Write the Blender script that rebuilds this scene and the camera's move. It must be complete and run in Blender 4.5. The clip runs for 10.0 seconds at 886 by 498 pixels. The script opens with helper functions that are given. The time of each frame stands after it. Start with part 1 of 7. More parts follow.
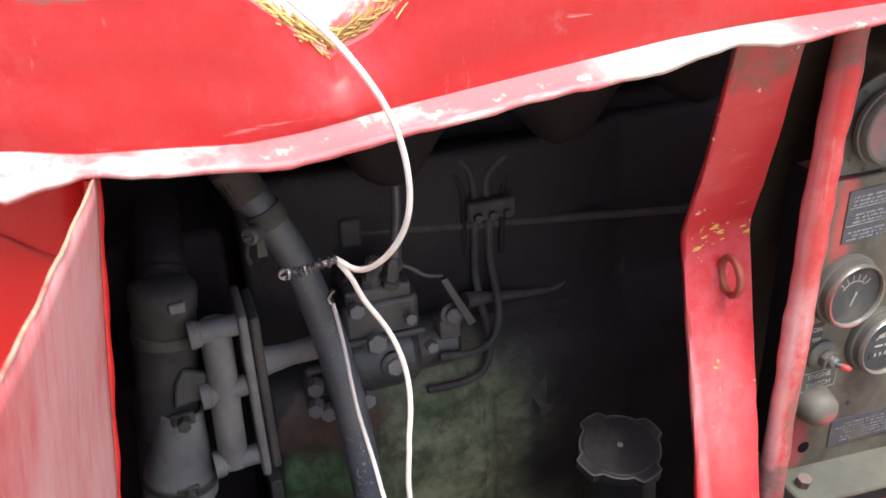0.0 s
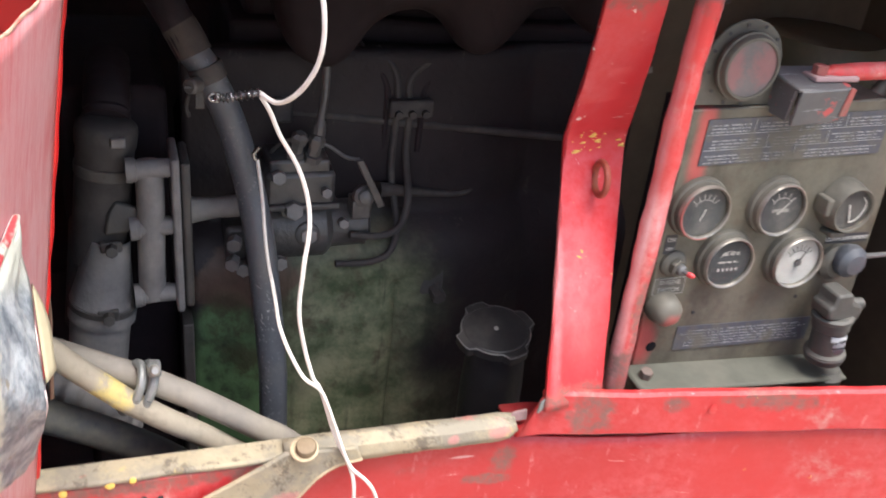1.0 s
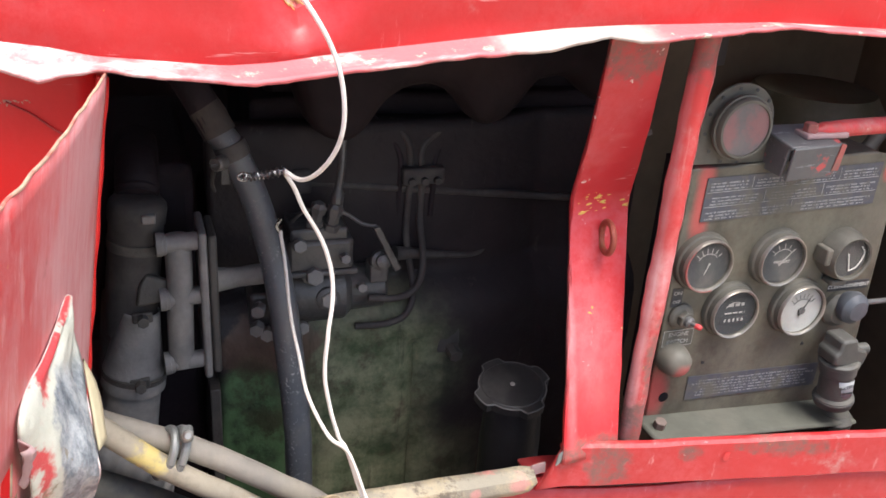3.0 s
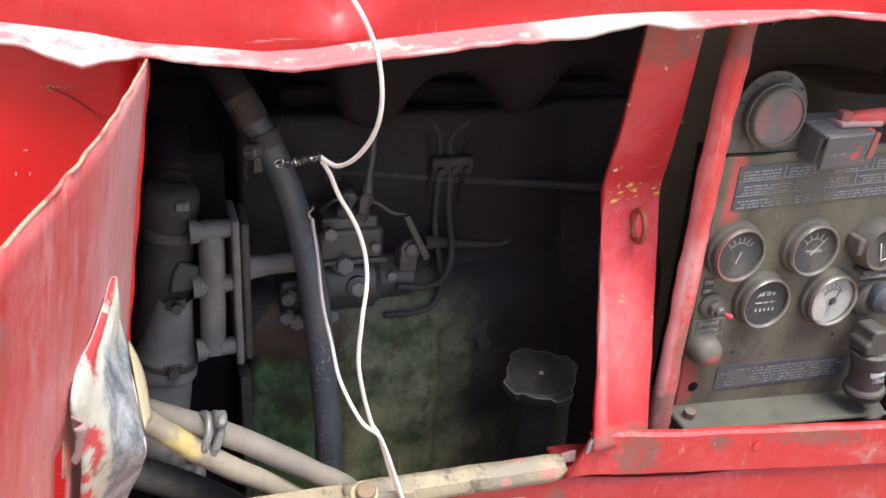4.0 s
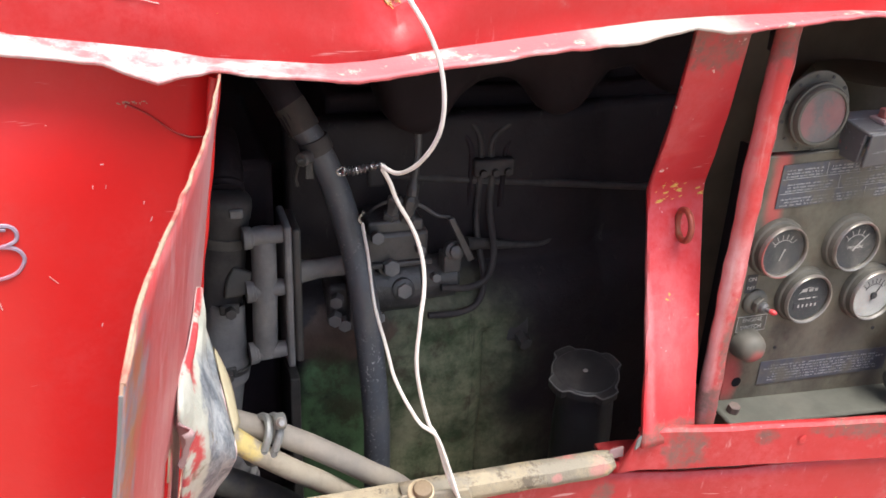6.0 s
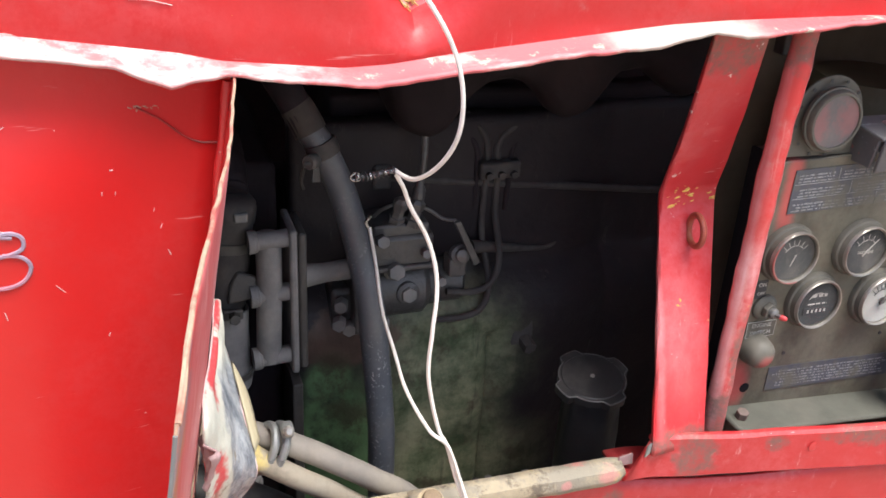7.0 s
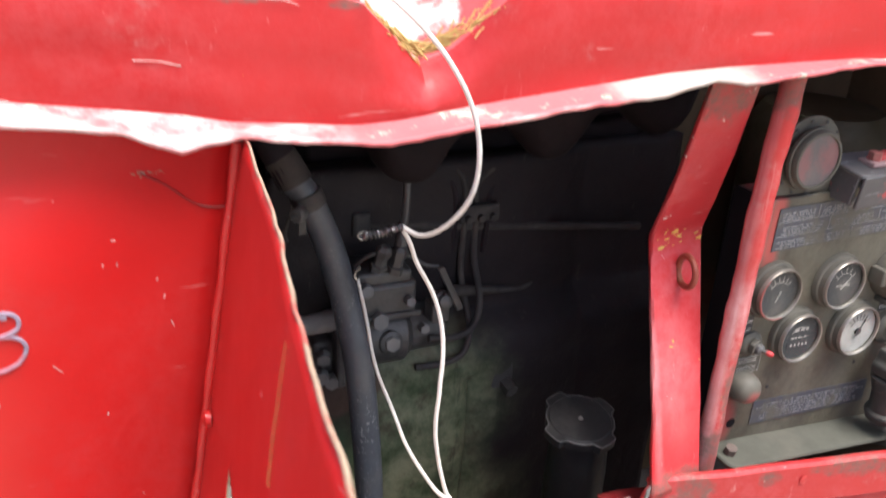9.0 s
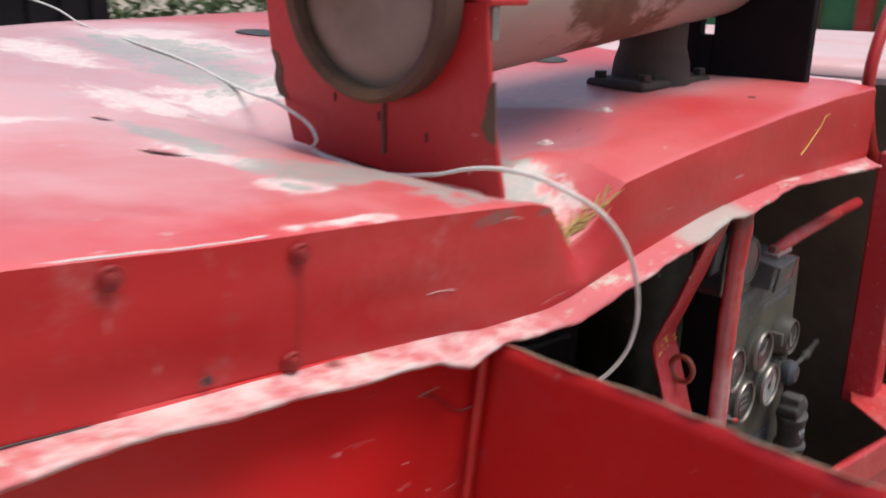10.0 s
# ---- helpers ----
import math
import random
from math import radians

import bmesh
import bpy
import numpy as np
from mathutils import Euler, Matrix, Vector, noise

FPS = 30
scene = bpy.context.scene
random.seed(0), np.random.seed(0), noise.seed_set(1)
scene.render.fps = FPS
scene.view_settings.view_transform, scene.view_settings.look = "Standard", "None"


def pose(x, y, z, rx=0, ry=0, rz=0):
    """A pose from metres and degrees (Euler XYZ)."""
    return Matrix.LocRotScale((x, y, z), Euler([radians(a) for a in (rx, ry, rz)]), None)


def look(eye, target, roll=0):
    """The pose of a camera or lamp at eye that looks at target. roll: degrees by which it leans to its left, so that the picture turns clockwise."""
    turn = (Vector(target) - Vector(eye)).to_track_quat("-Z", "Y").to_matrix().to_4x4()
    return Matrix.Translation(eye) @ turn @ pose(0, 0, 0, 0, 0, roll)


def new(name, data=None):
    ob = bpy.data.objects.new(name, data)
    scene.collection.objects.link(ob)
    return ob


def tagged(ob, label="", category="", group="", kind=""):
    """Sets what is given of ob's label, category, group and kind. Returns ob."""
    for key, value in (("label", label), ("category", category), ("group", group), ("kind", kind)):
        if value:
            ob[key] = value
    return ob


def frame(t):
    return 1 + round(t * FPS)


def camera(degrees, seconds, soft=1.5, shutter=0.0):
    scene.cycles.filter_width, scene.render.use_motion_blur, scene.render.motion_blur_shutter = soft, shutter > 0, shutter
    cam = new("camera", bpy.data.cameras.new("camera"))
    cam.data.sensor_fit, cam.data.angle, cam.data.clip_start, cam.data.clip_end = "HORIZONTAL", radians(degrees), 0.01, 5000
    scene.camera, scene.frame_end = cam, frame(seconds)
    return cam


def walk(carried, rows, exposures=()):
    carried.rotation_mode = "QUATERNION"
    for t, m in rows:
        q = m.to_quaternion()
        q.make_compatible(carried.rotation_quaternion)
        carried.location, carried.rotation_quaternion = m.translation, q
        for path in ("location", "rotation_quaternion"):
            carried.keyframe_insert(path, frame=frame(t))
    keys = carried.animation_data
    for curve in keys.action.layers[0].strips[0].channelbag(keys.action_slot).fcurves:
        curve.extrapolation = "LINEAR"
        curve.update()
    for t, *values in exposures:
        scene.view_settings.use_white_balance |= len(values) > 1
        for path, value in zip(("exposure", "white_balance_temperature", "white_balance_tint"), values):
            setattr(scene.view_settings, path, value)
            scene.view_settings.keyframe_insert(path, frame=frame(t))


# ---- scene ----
cam = camera(53.1, 10.0, soft=1.6, shutter=0.4)
PATH = [
    (0, (0.074, 0.091, 1.549), (0.625, 1.785, 0.639), -2.6),
    (0.5, (0.082, 0.035, 1.526), (0.634, 1.75, 0.657), 2.1),
    (1, (0.068, -0.058, 1.518), (0.722, 1.576, 0.568), 6.6),
    (1.5, (0.056, -0.11, 1.516), (0.767, 1.516, 0.594), 6.2),
    (2, (0.054, -0.114, 1.522), (0.747, 1.534, 0.626), 5.4),
    (2.5, (0.051, -0.103, 1.527), (0.725, 1.561, 0.646), 5.0),
    (3, (0.051, -0.087, 1.543), (0.691, 1.609, 0.7), 4.2),
    (4.5, (0.025, -0.089, 1.534), (0.621, 1.616, 0.675), 3.9),
    (5, (0.019, -0.093, 1.536), (0.598, 1.617, 0.675), 3.6),
    (5.5, (0.008, -0.089, 1.542), (0.576, 1.62, 0.671), 2.7),
    (6, (-0.009, -0.087, 1.548), (0.577, 1.619, 0.683), 2.7),
    (7.5, (-0.033, -0.055, 1.55), (0.597, 1.625, 0.665), 3.7),
    (8, (-0.037, -0.056, 1.55), (0.599, 1.616, 0.654), 4.0),
    (8.5, (-0.044, -0.047, 1.547), (0.626, 1.61, 0.649), 4.2),
    (9, (-0.087, -0.006, 1.562), (0.711, 1.635, 0.743), 3.9),
    (9.2, (-0.131, 0.017, 1.603), (0.752, 1.642, 0.841), 3.8),
    (9.4, (-0.203, 0.046, 1.626), (0.82, 1.63, 0.951), 2.7),
    (9.6, (-0.28, 0.068, 1.65), (0.873, 1.573, 1.004), 2.0),
    (9.8, (-0.366, 0.12, 1.648), (0.962, 1.497, 1.065), 1.8),
    (10, (-0.452, 0.196, 1.633), (1.002, 1.443, 1.058), 1.2),
]
walk(cam, [(t, look(eye, target, roll)) for t, eye, target, roll in PATH], exposures=[(0, 1.22), (0.9, 1.30), (1.6, 1.18), (2.0, 1.10), (3, 1.13), (5, 1.06), (9.0, 1.04), (9.4, 0.48), (9.7, 0.05), (10, -0.08)])

# ---- daylight: bright hazy sky with a soft sun ----
SUN_EL, SUN_AZ = 72.0, 150.0   # elevation, and the compass bearing it comes from (x east, y north)
world = bpy.data.worlds.new("sky")
scene.world = world
world.use_nodes = True
wn = world.node_tree
sky = wn.nodes.new("ShaderNodeTexSky")
sky.sky_type, sky.sun_disc = "NISHITA", False
sky.sun_elevation, sky.sun_rotation = radians(SUN_EL), radians(SUN_AZ)
sky.dust_density, sky.air_density, sky.ozone_density = 4.0, 1.0, 1.0
wn.nodes["Background"].inputs["Strength"].default_value = 0.15
wn.links.new(sky.outputs[0], wn.nodes["Background"].inputs["Color"])
sun_data = bpy.data.lights.new("sun", "SUN")
sun_data.energy, sun_data.angle, sun_data.color = 2.9, radians(35), (1.0, 0.97, 0.94)
sun = new("sun", sun_data)
_el, _az = radians(SUN_EL), radians(SUN_AZ)
sun.matrix_world = look((math.sin(_az) * math.cos(_el) * 9, math.cos(_az) * math.cos(_el) * 9, math.sin(_el) * 9), (0, 0, 0))

# ---- materials ----
class Mat:
    """A node material under construction."""
    def __init__(self, name, rough=0.5, metal=0.0):
        self.m = bpy.data.materials.new(name)
        self.m.use_nodes = True
        self.t = self.m.node_tree
        self.b = self.t.nodes["Principled BSDF"]
        self.b.inputs["Roughness"].default_value, self.b.inputs["Metallic"].default_value = rough, metal
        self.co = self.t.nodes.new("ShaderNodeTexCoord").outputs["Object"]

    def put(self, a, b):
        if isinstance(a, (int, float)):
            b.default_value = a
        elif isinstance(a, tuple):
            b.default_value = (*a, 1.0) if len(a) == 3 and b.type == "RGBA" else a
        else:
            self.t.links.new(a, b)

    def noise(self, scale, detail=4.0, rough=0.55, stretch=None, shift=0.0, distort=0.0):
        n = self.t.nodes.new("ShaderNodeTexNoise")
        n.inputs["Scale"].default_value, n.inputs["Detail"].default_value = scale, detail
        n.inputs["Roughness"].default_value, n.inputs["Distortion"].default_value = rough, distort
        mp = self.t.nodes.new("ShaderNodeMapping")
        mp.inputs["Location"].default_value = (shift, shift * 0.7, -shift)
        mp.inputs["Scale"].default_value = stretch or (1, 1, 1)
        self.t.links.new(self.co, mp.inputs[0])
        self.t.links.new(mp.outputs[0], n.inputs["Vector"])
        return n.outputs["Fac"]

    def blob(self, centre, radii, wobble=0.35, scale=9.0, soft=0.15):
        """1 inside a ragged patch of that place and size, falling to 0 round it."""
        mp = self.t.nodes.new("ShaderNodeMapping")
        mp.vector_type = "TEXTURE"
        mp.inputs["Location"].default_value, mp.inputs["Scale"].default_value = centre, radii
        self.t.links.new(self.co, mp.inputs[0])
        ln = self.t.nodes.new("ShaderNodeVectorMath")
        ln.operation = "LENGTH"
        self.t.links.new(mp.outputs[0], ln.inputs[0])
        n = self.t.nodes.new("ShaderNodeMath")
        n.operation = "MULTIPLY_ADD"
        self.t.links.new(self.noise(scale, 5, 0.65), n.inputs[0])
        n.inputs[1].default_value = wobble * 2
        self.t.links.new(ln.outputs["Value"], n.inputs[2])
        return self.ramp(n.outputs[0], 1.0 + soft + wobble, 1.0 - soft + wobble)

    def ramp(self, fac, lo, hi):
        r = self.t.nodes.new("ShaderNodeMapRange")
        r.interpolation_type = "SMOOTHSTEP"
        r.inputs["From Min"].default_value, r.inputs["From Max"].default_value = lo, hi
        self.put(fac, r.inputs["Value"])
        return r.outputs["Result"]

    def math(self, op, a, b=0.0):
        n = self.t.nodes.new("ShaderNodeMath")
        n.operation, n.use_clamp = op, True
        self.put(a, n.inputs[0])
        self.put(b, n.inputs[1])
        return n.outputs[0]

    def mix(self, fac, a, b):
        n = self.t.nodes.new("ShaderNodeMix")
        n.data_type = "RGBA"
        self.put(fac, n.inputs[0])
        self.put(a, n.inputs[6])
        self.put(b, n.inputs[7])
        return n.outputs[2]

    def done(self, colour, rough=None, bump=None, strength=0.3, depth=0.002, metal=None):
        self.put(colour, self.b.inputs["Base Color"])
        if rough is not None:
            self.put(rough, self.b.inputs["Roughness"])
        if metal is not None:
            self.put(metal, self.b.inputs["Metallic"])
        if bump is not None:
            n = self.t.nodes.new("ShaderNodeBump")
            n.inputs["Strength"].default_value, n.inputs["Distance"].default_value = strength, depth
            self.put(bump, n.inputs["Height"])
            self.t.links.new(n.outputs[0], self.b.inputs["Normal"])
        return self.m


def red_paint(name, red=(0.56, 0.021, 0.021), fade=0.35, dust=0.15, chips=0.1, streak=(1, 1, 0.25), seed=0.0, rough=0.42,
              pale=(0.62, 0.16, 0.17), scuffs=0.62, grime=(), bleached=(), stripped=()):
    """Old red enamel: broken sun fade, scuffs along one way, grey dust, dark grime, pale and yellow flecks."""
    k = Mat(name, rough)
    fine = k.ramp(k.noise(85.0, 5, 0.75, shift=seed + 2), 0.30, 0.66)
    tone = k.noise(1.7, 3, 0.5, shift=seed + 3)
    col = k.mix(k.math("MULTIPLY", k.ramp(tone, 0.4, 0.7), 0.4), red, (red[0] * 0.66, red[1] * 0.7, red[2] * 0.8))
    cloud = k.ramp(k.noise(5.0, 6, 0.65, shift=seed), 0.38, 0.72)
    col = k.mix(k.math("MULTIPLY", k.math("MULTIPLY", cloud, fine), fade * 1.5), col, pale)
    for centre, radii, *much in bleached:
        rub = k.math("ADD", k.math("MULTIPLY", k.ramp(k.noise(40.0, 5, 0.7, stretch=streak, shift=seed + 5), 0.30, 0.66), 0.58), 0.38)
        col = k.mix(k.math("MULTIPLY", k.math("MULTIPLY", k.blob(centre, radii, 0.5, 14.0, 0.6), rub), much[0] if much else 1.0), col, (0.66, 0.47, 0.48))
    scuff = k.ramp(k.noise(75.0, 5, 0.72, stretch=streak, shift=seed + 7), scuffs, scuffs + 0.13)
    worn = k.ramp(k.noise(6.0, 4, 0.6, shift=seed + 9), 0.30, 0.62)
    col = k.mix(k.math("MULTIPLY", k.math("MULTIPLY", scuff, worn), min(1.0, 0.3 + fade * 0.8)), col, (0.66, 0.37, 0.36))
    cross = k.ramp(k.noise(120.0, 3, 0.6, stretch=(0.10, 0.5, 1.0), shift=seed + 31), 0.69, 0.75)
    col = k.mix(k.math("MULTIPLY", cross, min(0.9, 0.25 + chips * 2)), col, (0.66, 0.42, 0.40))
    grey = k.ramp(k.noise(10.0, 6, 0.7, shift=seed + 11), 0.60 - dust * 0.4, 0.80 - dust * 0.3)
    dusty = k.math("MULTIPLY", k.math("MULTIPLY", grey, fine), min(1.0, 0.5 + dust))
    col = k.mix(dusty, col, (0.44, 0.41, 0.37))
    dirt = k.math("MULTIPLY", k.math("MULTIPLY", k.ramp(k.noise(7.0, 6, 0.7, shift=seed + 41), 0.60 - dust * 0.3, 0.72), fine), 0.4 + dust)
    for centre, radii in grime:
        dirt = k.math("MAXIMUM", dirt, k.math("MULTIPLY", k.blob(centre, radii, 0.9, 75.0, 0.3), k.math("ADD", k.math("MULTIPLY", fine, 0.6), 0.25)))
    col = k.mix(dirt, col, k.mix(k.noise(40, 4, 0.6), (0.10, 0.045, 0.04), (0.19, 0.15, 0.12)))
    for centre, radii in stripped:
        bare = k.math("MULTIPLY", k.blob(centre, radii, 0.9, 16.0, 0.2), k.math("ADD", k.math("MULTIPLY", fine, 0.4), 0.5))
        col = k.mix(bare, col, k.mix(k.ramp(k.noise(26, 6, 0.72, shift=seed + 51), 0.46, 0.60), k.mix(k.noise(55, 5, 0.7), (0.12, 0.15, 0.20), (0.34, 0.35, 0.37)), (0.38, 0.19, 0.08)))
    bits = k.ramp(k.noise(60.0, 4, 0.7, shift=seed + 17), 0.755 - chips * 0.25, 0.785 - chips * 0.25)
    col = k.mix(bits, col, k.mix(k.ramp(k.noise(7, 2, shift=seed + 23), 0.50, 0.56), (0.64, 0.50, 0.46), (0.60, 0.36, 0.07)))
    r = k.math("ADD", k.math("MULTIPLY", k.math("MAXIMUM", dusty, dirt), 0.35), k.math("ADD", k.math("MULTIPLY", k.noise(25, 4, 0.6, shift=seed), 0.16), rough - 0.08))
    hgt = k.math("ADD", k.math("MULTIPLY", k.noise(4.0, 2, 0.5, shift=seed), 0.55), k.math("ADD", k.math("MULTIPLY", k.noise(110, 4, 0.7, shift=seed), 0.10), k.math("MULTIPLY", bits, -0.10)))
    return k.done(col, r, hgt, 0.45, 0.006)


RED_SIDE = red_paint("red_paint_side", red=(0.54, 0.014, 0.014), fade=0.10, dust=-0.25, chips=0.10, seed=1.3, rough=0.36, scuffs=0.68)
RED_LOW = red_paint("red_paint_lower", red=(0.47, 0.024, 0.027), fade=0.30, dust=0.10, chips=0.20, seed=9.1, scuffs=0.60, bleached=(((0.45, -0.05, 0.78), (0.15, 0.3, 0.045), 0.45), ((0.28, -0.02, 0.80), (0.06, 0.3, 0.03), 0.4)),
                    grime=(((0.19, -0.01, 0.962), (0.022, 0.1, 0.030)), ((0.112, 0.0, 0.897), (0.013, 0.1, 0.017)), ((0.097, 0.0, 0.872), (0.022, 0.1, 0.007)), ((-0.22, 0.0, 0.945), (0.15, 0.1, 0.018)), ((0.38, -0.03, 0.985), (0.05, 0.1, 0.012)), ((0.275, -0.02, 0.978), (0.012, 0.1, 0.010))))
RED_SKIRT = red_paint("red_paint_skirt", red=(0.50, 0.016, 0.017), fade=0.12, dust=0.0, chips=0.16, seed=4.4,
                      grime=(((-0.255, -0.43, 0.070), (0.022, 0.1, 0.005)), ((-0.19, -0.43, 0.064), (0.012, 0.1, 0.004))))
RED_DOOR_IN = red_paint("red_paint_door_inside", red=(0.52, 0.028, 0.029), fade=0.28, dust=-0.08, chips=0.18, streak=(1.7, 1.7, 0.30), seed=6.2, pale=(0.68, 0.42, 0.43), scuffs=0.53, bleached=(((0.0, -0.07, 0.32), (0.5, 0.10, 0.36), 0.62), ((0.0, -0.20, 0.10), (0.5, 0.20, 0.30), 0.5), ((0.0, -0.36, 0.18), (0.5, 0.035, 0.14), 0.6)), stripped=(((-0.06, -0.425, 0.37), (0.2, 0.052, 0.085)), ((-0.06, -0.418, 0.42), (0.2, 0.070, 0.040)), ((-0.06, -0.40, 0.20), (0.2, 0.007, 0.06)), ((-0.06, -0.425, 0.15), (0.2, 0.014, 0.30))))
RED_PILLAR = red_paint("red_paint_pillar", red=(0.53, 0.023, 0.030), fade=0.18, dust=-0.10, chips=0.36, seed=13.0, pale=(0.60, 0.22, 0.24), bleached=(((0.175, 0.0, 1.08), (0.03, 0.1, 0.06), 0.16), ((0.15, 0.0, 1.10), (0.006, 0.1, 0.12), 0.3)),
                       grime=(((0.17, 0.0, 1.39), (0.05, 0.1, 0.03)), ((0.18, 0.0, 0.980), (0.05, 0.1, 0.013))))
RED_BAR = red_paint("red_paint_bar", red=(0.52, 0.030, 0.032), fade=0.45, dust=0.18, chips=0.34, seed=15.0, streak=(1.4, 1.4, 0.12), pale=(0.60, 0.32, 0.31), scuffs=0.56,
                    bleached=(((0.252, 0.004, 1.15), (0.004, 0.02, 0.30), 0.8), ((0.228, 0.004, 1.15), (0.004, 0.02, 0.30), 0.55), ((0.236, 0.008, 1.16), (0.02, 0.03, 0.030), 0.35)), grime=(((0.24, 0.0, 0.985), (0.03, 0.05, 0.03)), ((0.245, 0.0, 1.06), (0.010, 0.05, 0.05)), ((0.24, 0.0, 1.40), (0.03, 0.05, 0.035))))
RED_STAND = red_paint("red_paint_stand", red=(0.50, 0.018, 0.019), fade=0.15, dust=0.02, chips=0.06, seed=21.0)


def bare_lip():
    """Hood lip, its paint rubbed to chalky pink and white primer, paled further for sky glare."""
    k = Mat("worn_glare_lip_paint", 0.55)
    a = k.noise(14, 5, 0.65, stretch=(0.5, 1, 1), shift=2)
    col = k.mix(k.ramp(a, 0.50, 0.62), (0.55, 0.12, 0.13), (0.64, 0.47, 0.44))
    col = k.mix(k.ramp(k.noise(45, 5, 0.7), 0.58, 0.68), col, (0.50, 0.48, 0.38))
    col = k.mix(k.ramp(k.noise(30, 3, 0.6, shift=5), 0.66, 0.72), col, (0.20, 0.03, 0.03))
    col = k.mix(k.math("MULTIPLY", k.blob((0.10, -0.44, 0.0), (0.06, 0.2, 0.04), 0.7, 22.0, 0.3), 0.8), col, (0.40, 0.41, 0.36))
    # left run painted whiter for the sky's glare on the flared lip
    col = k.mix(k.math("MULTIPLY", k.blob((-0.48, -0.44, 0.0), (0.26, 0.2, 0.10), 0.6, 16.0, 0.3), k.math("ADD", k.math("MULTIPLY", k.ramp(k.noise(35, 5, 0.7, shift=8), 0.40, 0.6), 0.55), 0.05)), col, (0.68, 0.59, 0.56))
    return k.done(col, 0.55, k.noise(80, 4), 0.4, 0.003)


def hood_top():
    """Top sheet: red turned pink by sun fade and painted sky glare, with ragged patches of chalk and bare grey metal.
    """
    k = Mat("faded_glare_hood_paint", 0.30)
    red, pink = (0.58, 0.045, 0.05), (0.74, 0.37, 0.37)
    # pink to the left and far side: fade plus sky glare put into colour
    fade_and_glare = k.blob((-0.50, 0.45, 0.1), (0.70, 0.75, 3.0), 0.5, 3.0)
    cloud = k.ramp(k.noise(3.2, 6, 0.62, shift=1), 0.34, 0.66)
    col = k.mix(k.math("ADD", k.math("MULTIPLY", fade_and_glare, k.math("ADD", k.math("MULTIPLY", cloud, 0.45), 0.5)), k.math("MULTIPLY", cloud, 0.28)), red, pink)
    fine = k.ramp(k.noise(70, 6, 0.75, shift=3), 0.28, 0.62)
    # patches, in the hood's own metres (its origin is at 0.3, 1.0, 1.4)
    spots = (((-0.04, 0.36, 0.14), (0.08, 0.15, 0.6)), ((-0.09, 0.16, 0.12), (0.05, 0.10, 0.6)), ((-0.33, -0.14, 0.10), (0.020, 0.07, 0.6)), ((-0.315, -0.30, 0.1), (0.05, 0.055, 0.6)),
             ((-0.235, -0.335, 0.1), (0.07, 0.075, 0.6)), ((-0.372, -0.347, 0.1), (0.009, 0.012, 0.6)), ((-0.120, -0.345, 0.08), (0.036, 0.030, 0.6)))
    chalk = (((-0.18, 0.42, 0.14), (0.05, 0.14, 0.6)), ((0.03, 0.44, 0.14), (0.06, 0.20, 0.6)), ((-0.25, 0.04, 0.12), (0.05, 0.07, 0.6)), ((-0.12, 0.07, 0.12), (0.10, 0.05, 0.6)), ((-0.372, -0.345, 0.10), (0.022, 0.026, 0.6)),
             ((-0.35, -0.22, 0.1), (0.022, 0.06, 0.6)), ((-0.46, -0.045, 0.10), (0.07, 0.018, 0.6)), ((-0.60, -0.03, 0.10), (0.10, 0.02, 0.6)), ((-0.125, -0.372, 0.08), (0.030, 0.030, 0.6)), ((-0.40, -0.42, 0.1), (0.035, 0.006, 0.6)))
    dust = (((0.20, -0.15, 0.1), (0.20, 0.12, 0.6)), ((0.45, -0.22, 0.1), (0.26, 0.07, 0.6)), ((-0.10, 0.30, 0.1), (0.30, 0.5, 0.6)))
    rim, grey = 0.0, 0.0
    for c, r in chalk:
        rim = k.math("MAXIMUM", rim, k.blob(c, r, 1.9, 30.0, 0.25))
    for c, r in spots:
        grey = k.math("MAXIMUM", grey, k.blob(c, r, 1.5, 30.0, 0.22))
    film = 0.0
    for c, r in dust:
        film = k.math("MAXIMUM", film, k.blob(c, r, 0.6, 9.0, 0.7))
    col = k.mix(k.math("MULTIPLY", film, k.math("ADD", k.math("MULTIPLY", fine, 0.35), 0.25)), col, (0.50, 0.42, 0.44))
    rim = k.math("MULTIPLY", rim, k.math("ADD", k.math("MULTIPLY", fine, 0.55), 0.30))
    grey = k.math("MULTIPLY", grey, k.math("ADD", k.math("MULTIPLY", fine, 0.5), 0.45))
    col = k.mix(rim, col, (0.74, 0.66, 0.62))
    col = k.mix(grey, col, k.mix(k.noise(25, 5, 0.6), (0.27, 0.29, 0.27), (0.46, 0.45, 0.40)))
    # the muffler's soft shadow, painted as a dark patch on the sheet
    drum_shade = k.math("MULTIPLY", k.blob((0.0, -0.23, 0.08), (0.16, 0.12, 0.6), 0.6, 8.0), 0.35)
    col = k.mix(drum_shade, col, (0.16, 0.10, 0.11))
    col = k.mix(k.math("MULTIPLY", k.ramp(k.noise(40, 4, 0.7, shift=3), 0.66, 0.72), 0.6), col, (0.68, 0.60, 0.56))
    col = k.mix(k.math("MULTIPLY", k.ramp(k.noise(55, 5, 0.7, shift=13), 0.68, 0.73), 0.7), col, (0.22, 0.05, 0.05))
    hgt = k.math("ADD", k.noise(5, 3, 0.5), k.math("MULTIPLY", k.noise(120, 3, 0.7), 0.05))
    return k.done(col, k.math("ADD", k.math("MULTIPLY", rim, 0.3), 0.33), hgt, 0.3, 0.006)


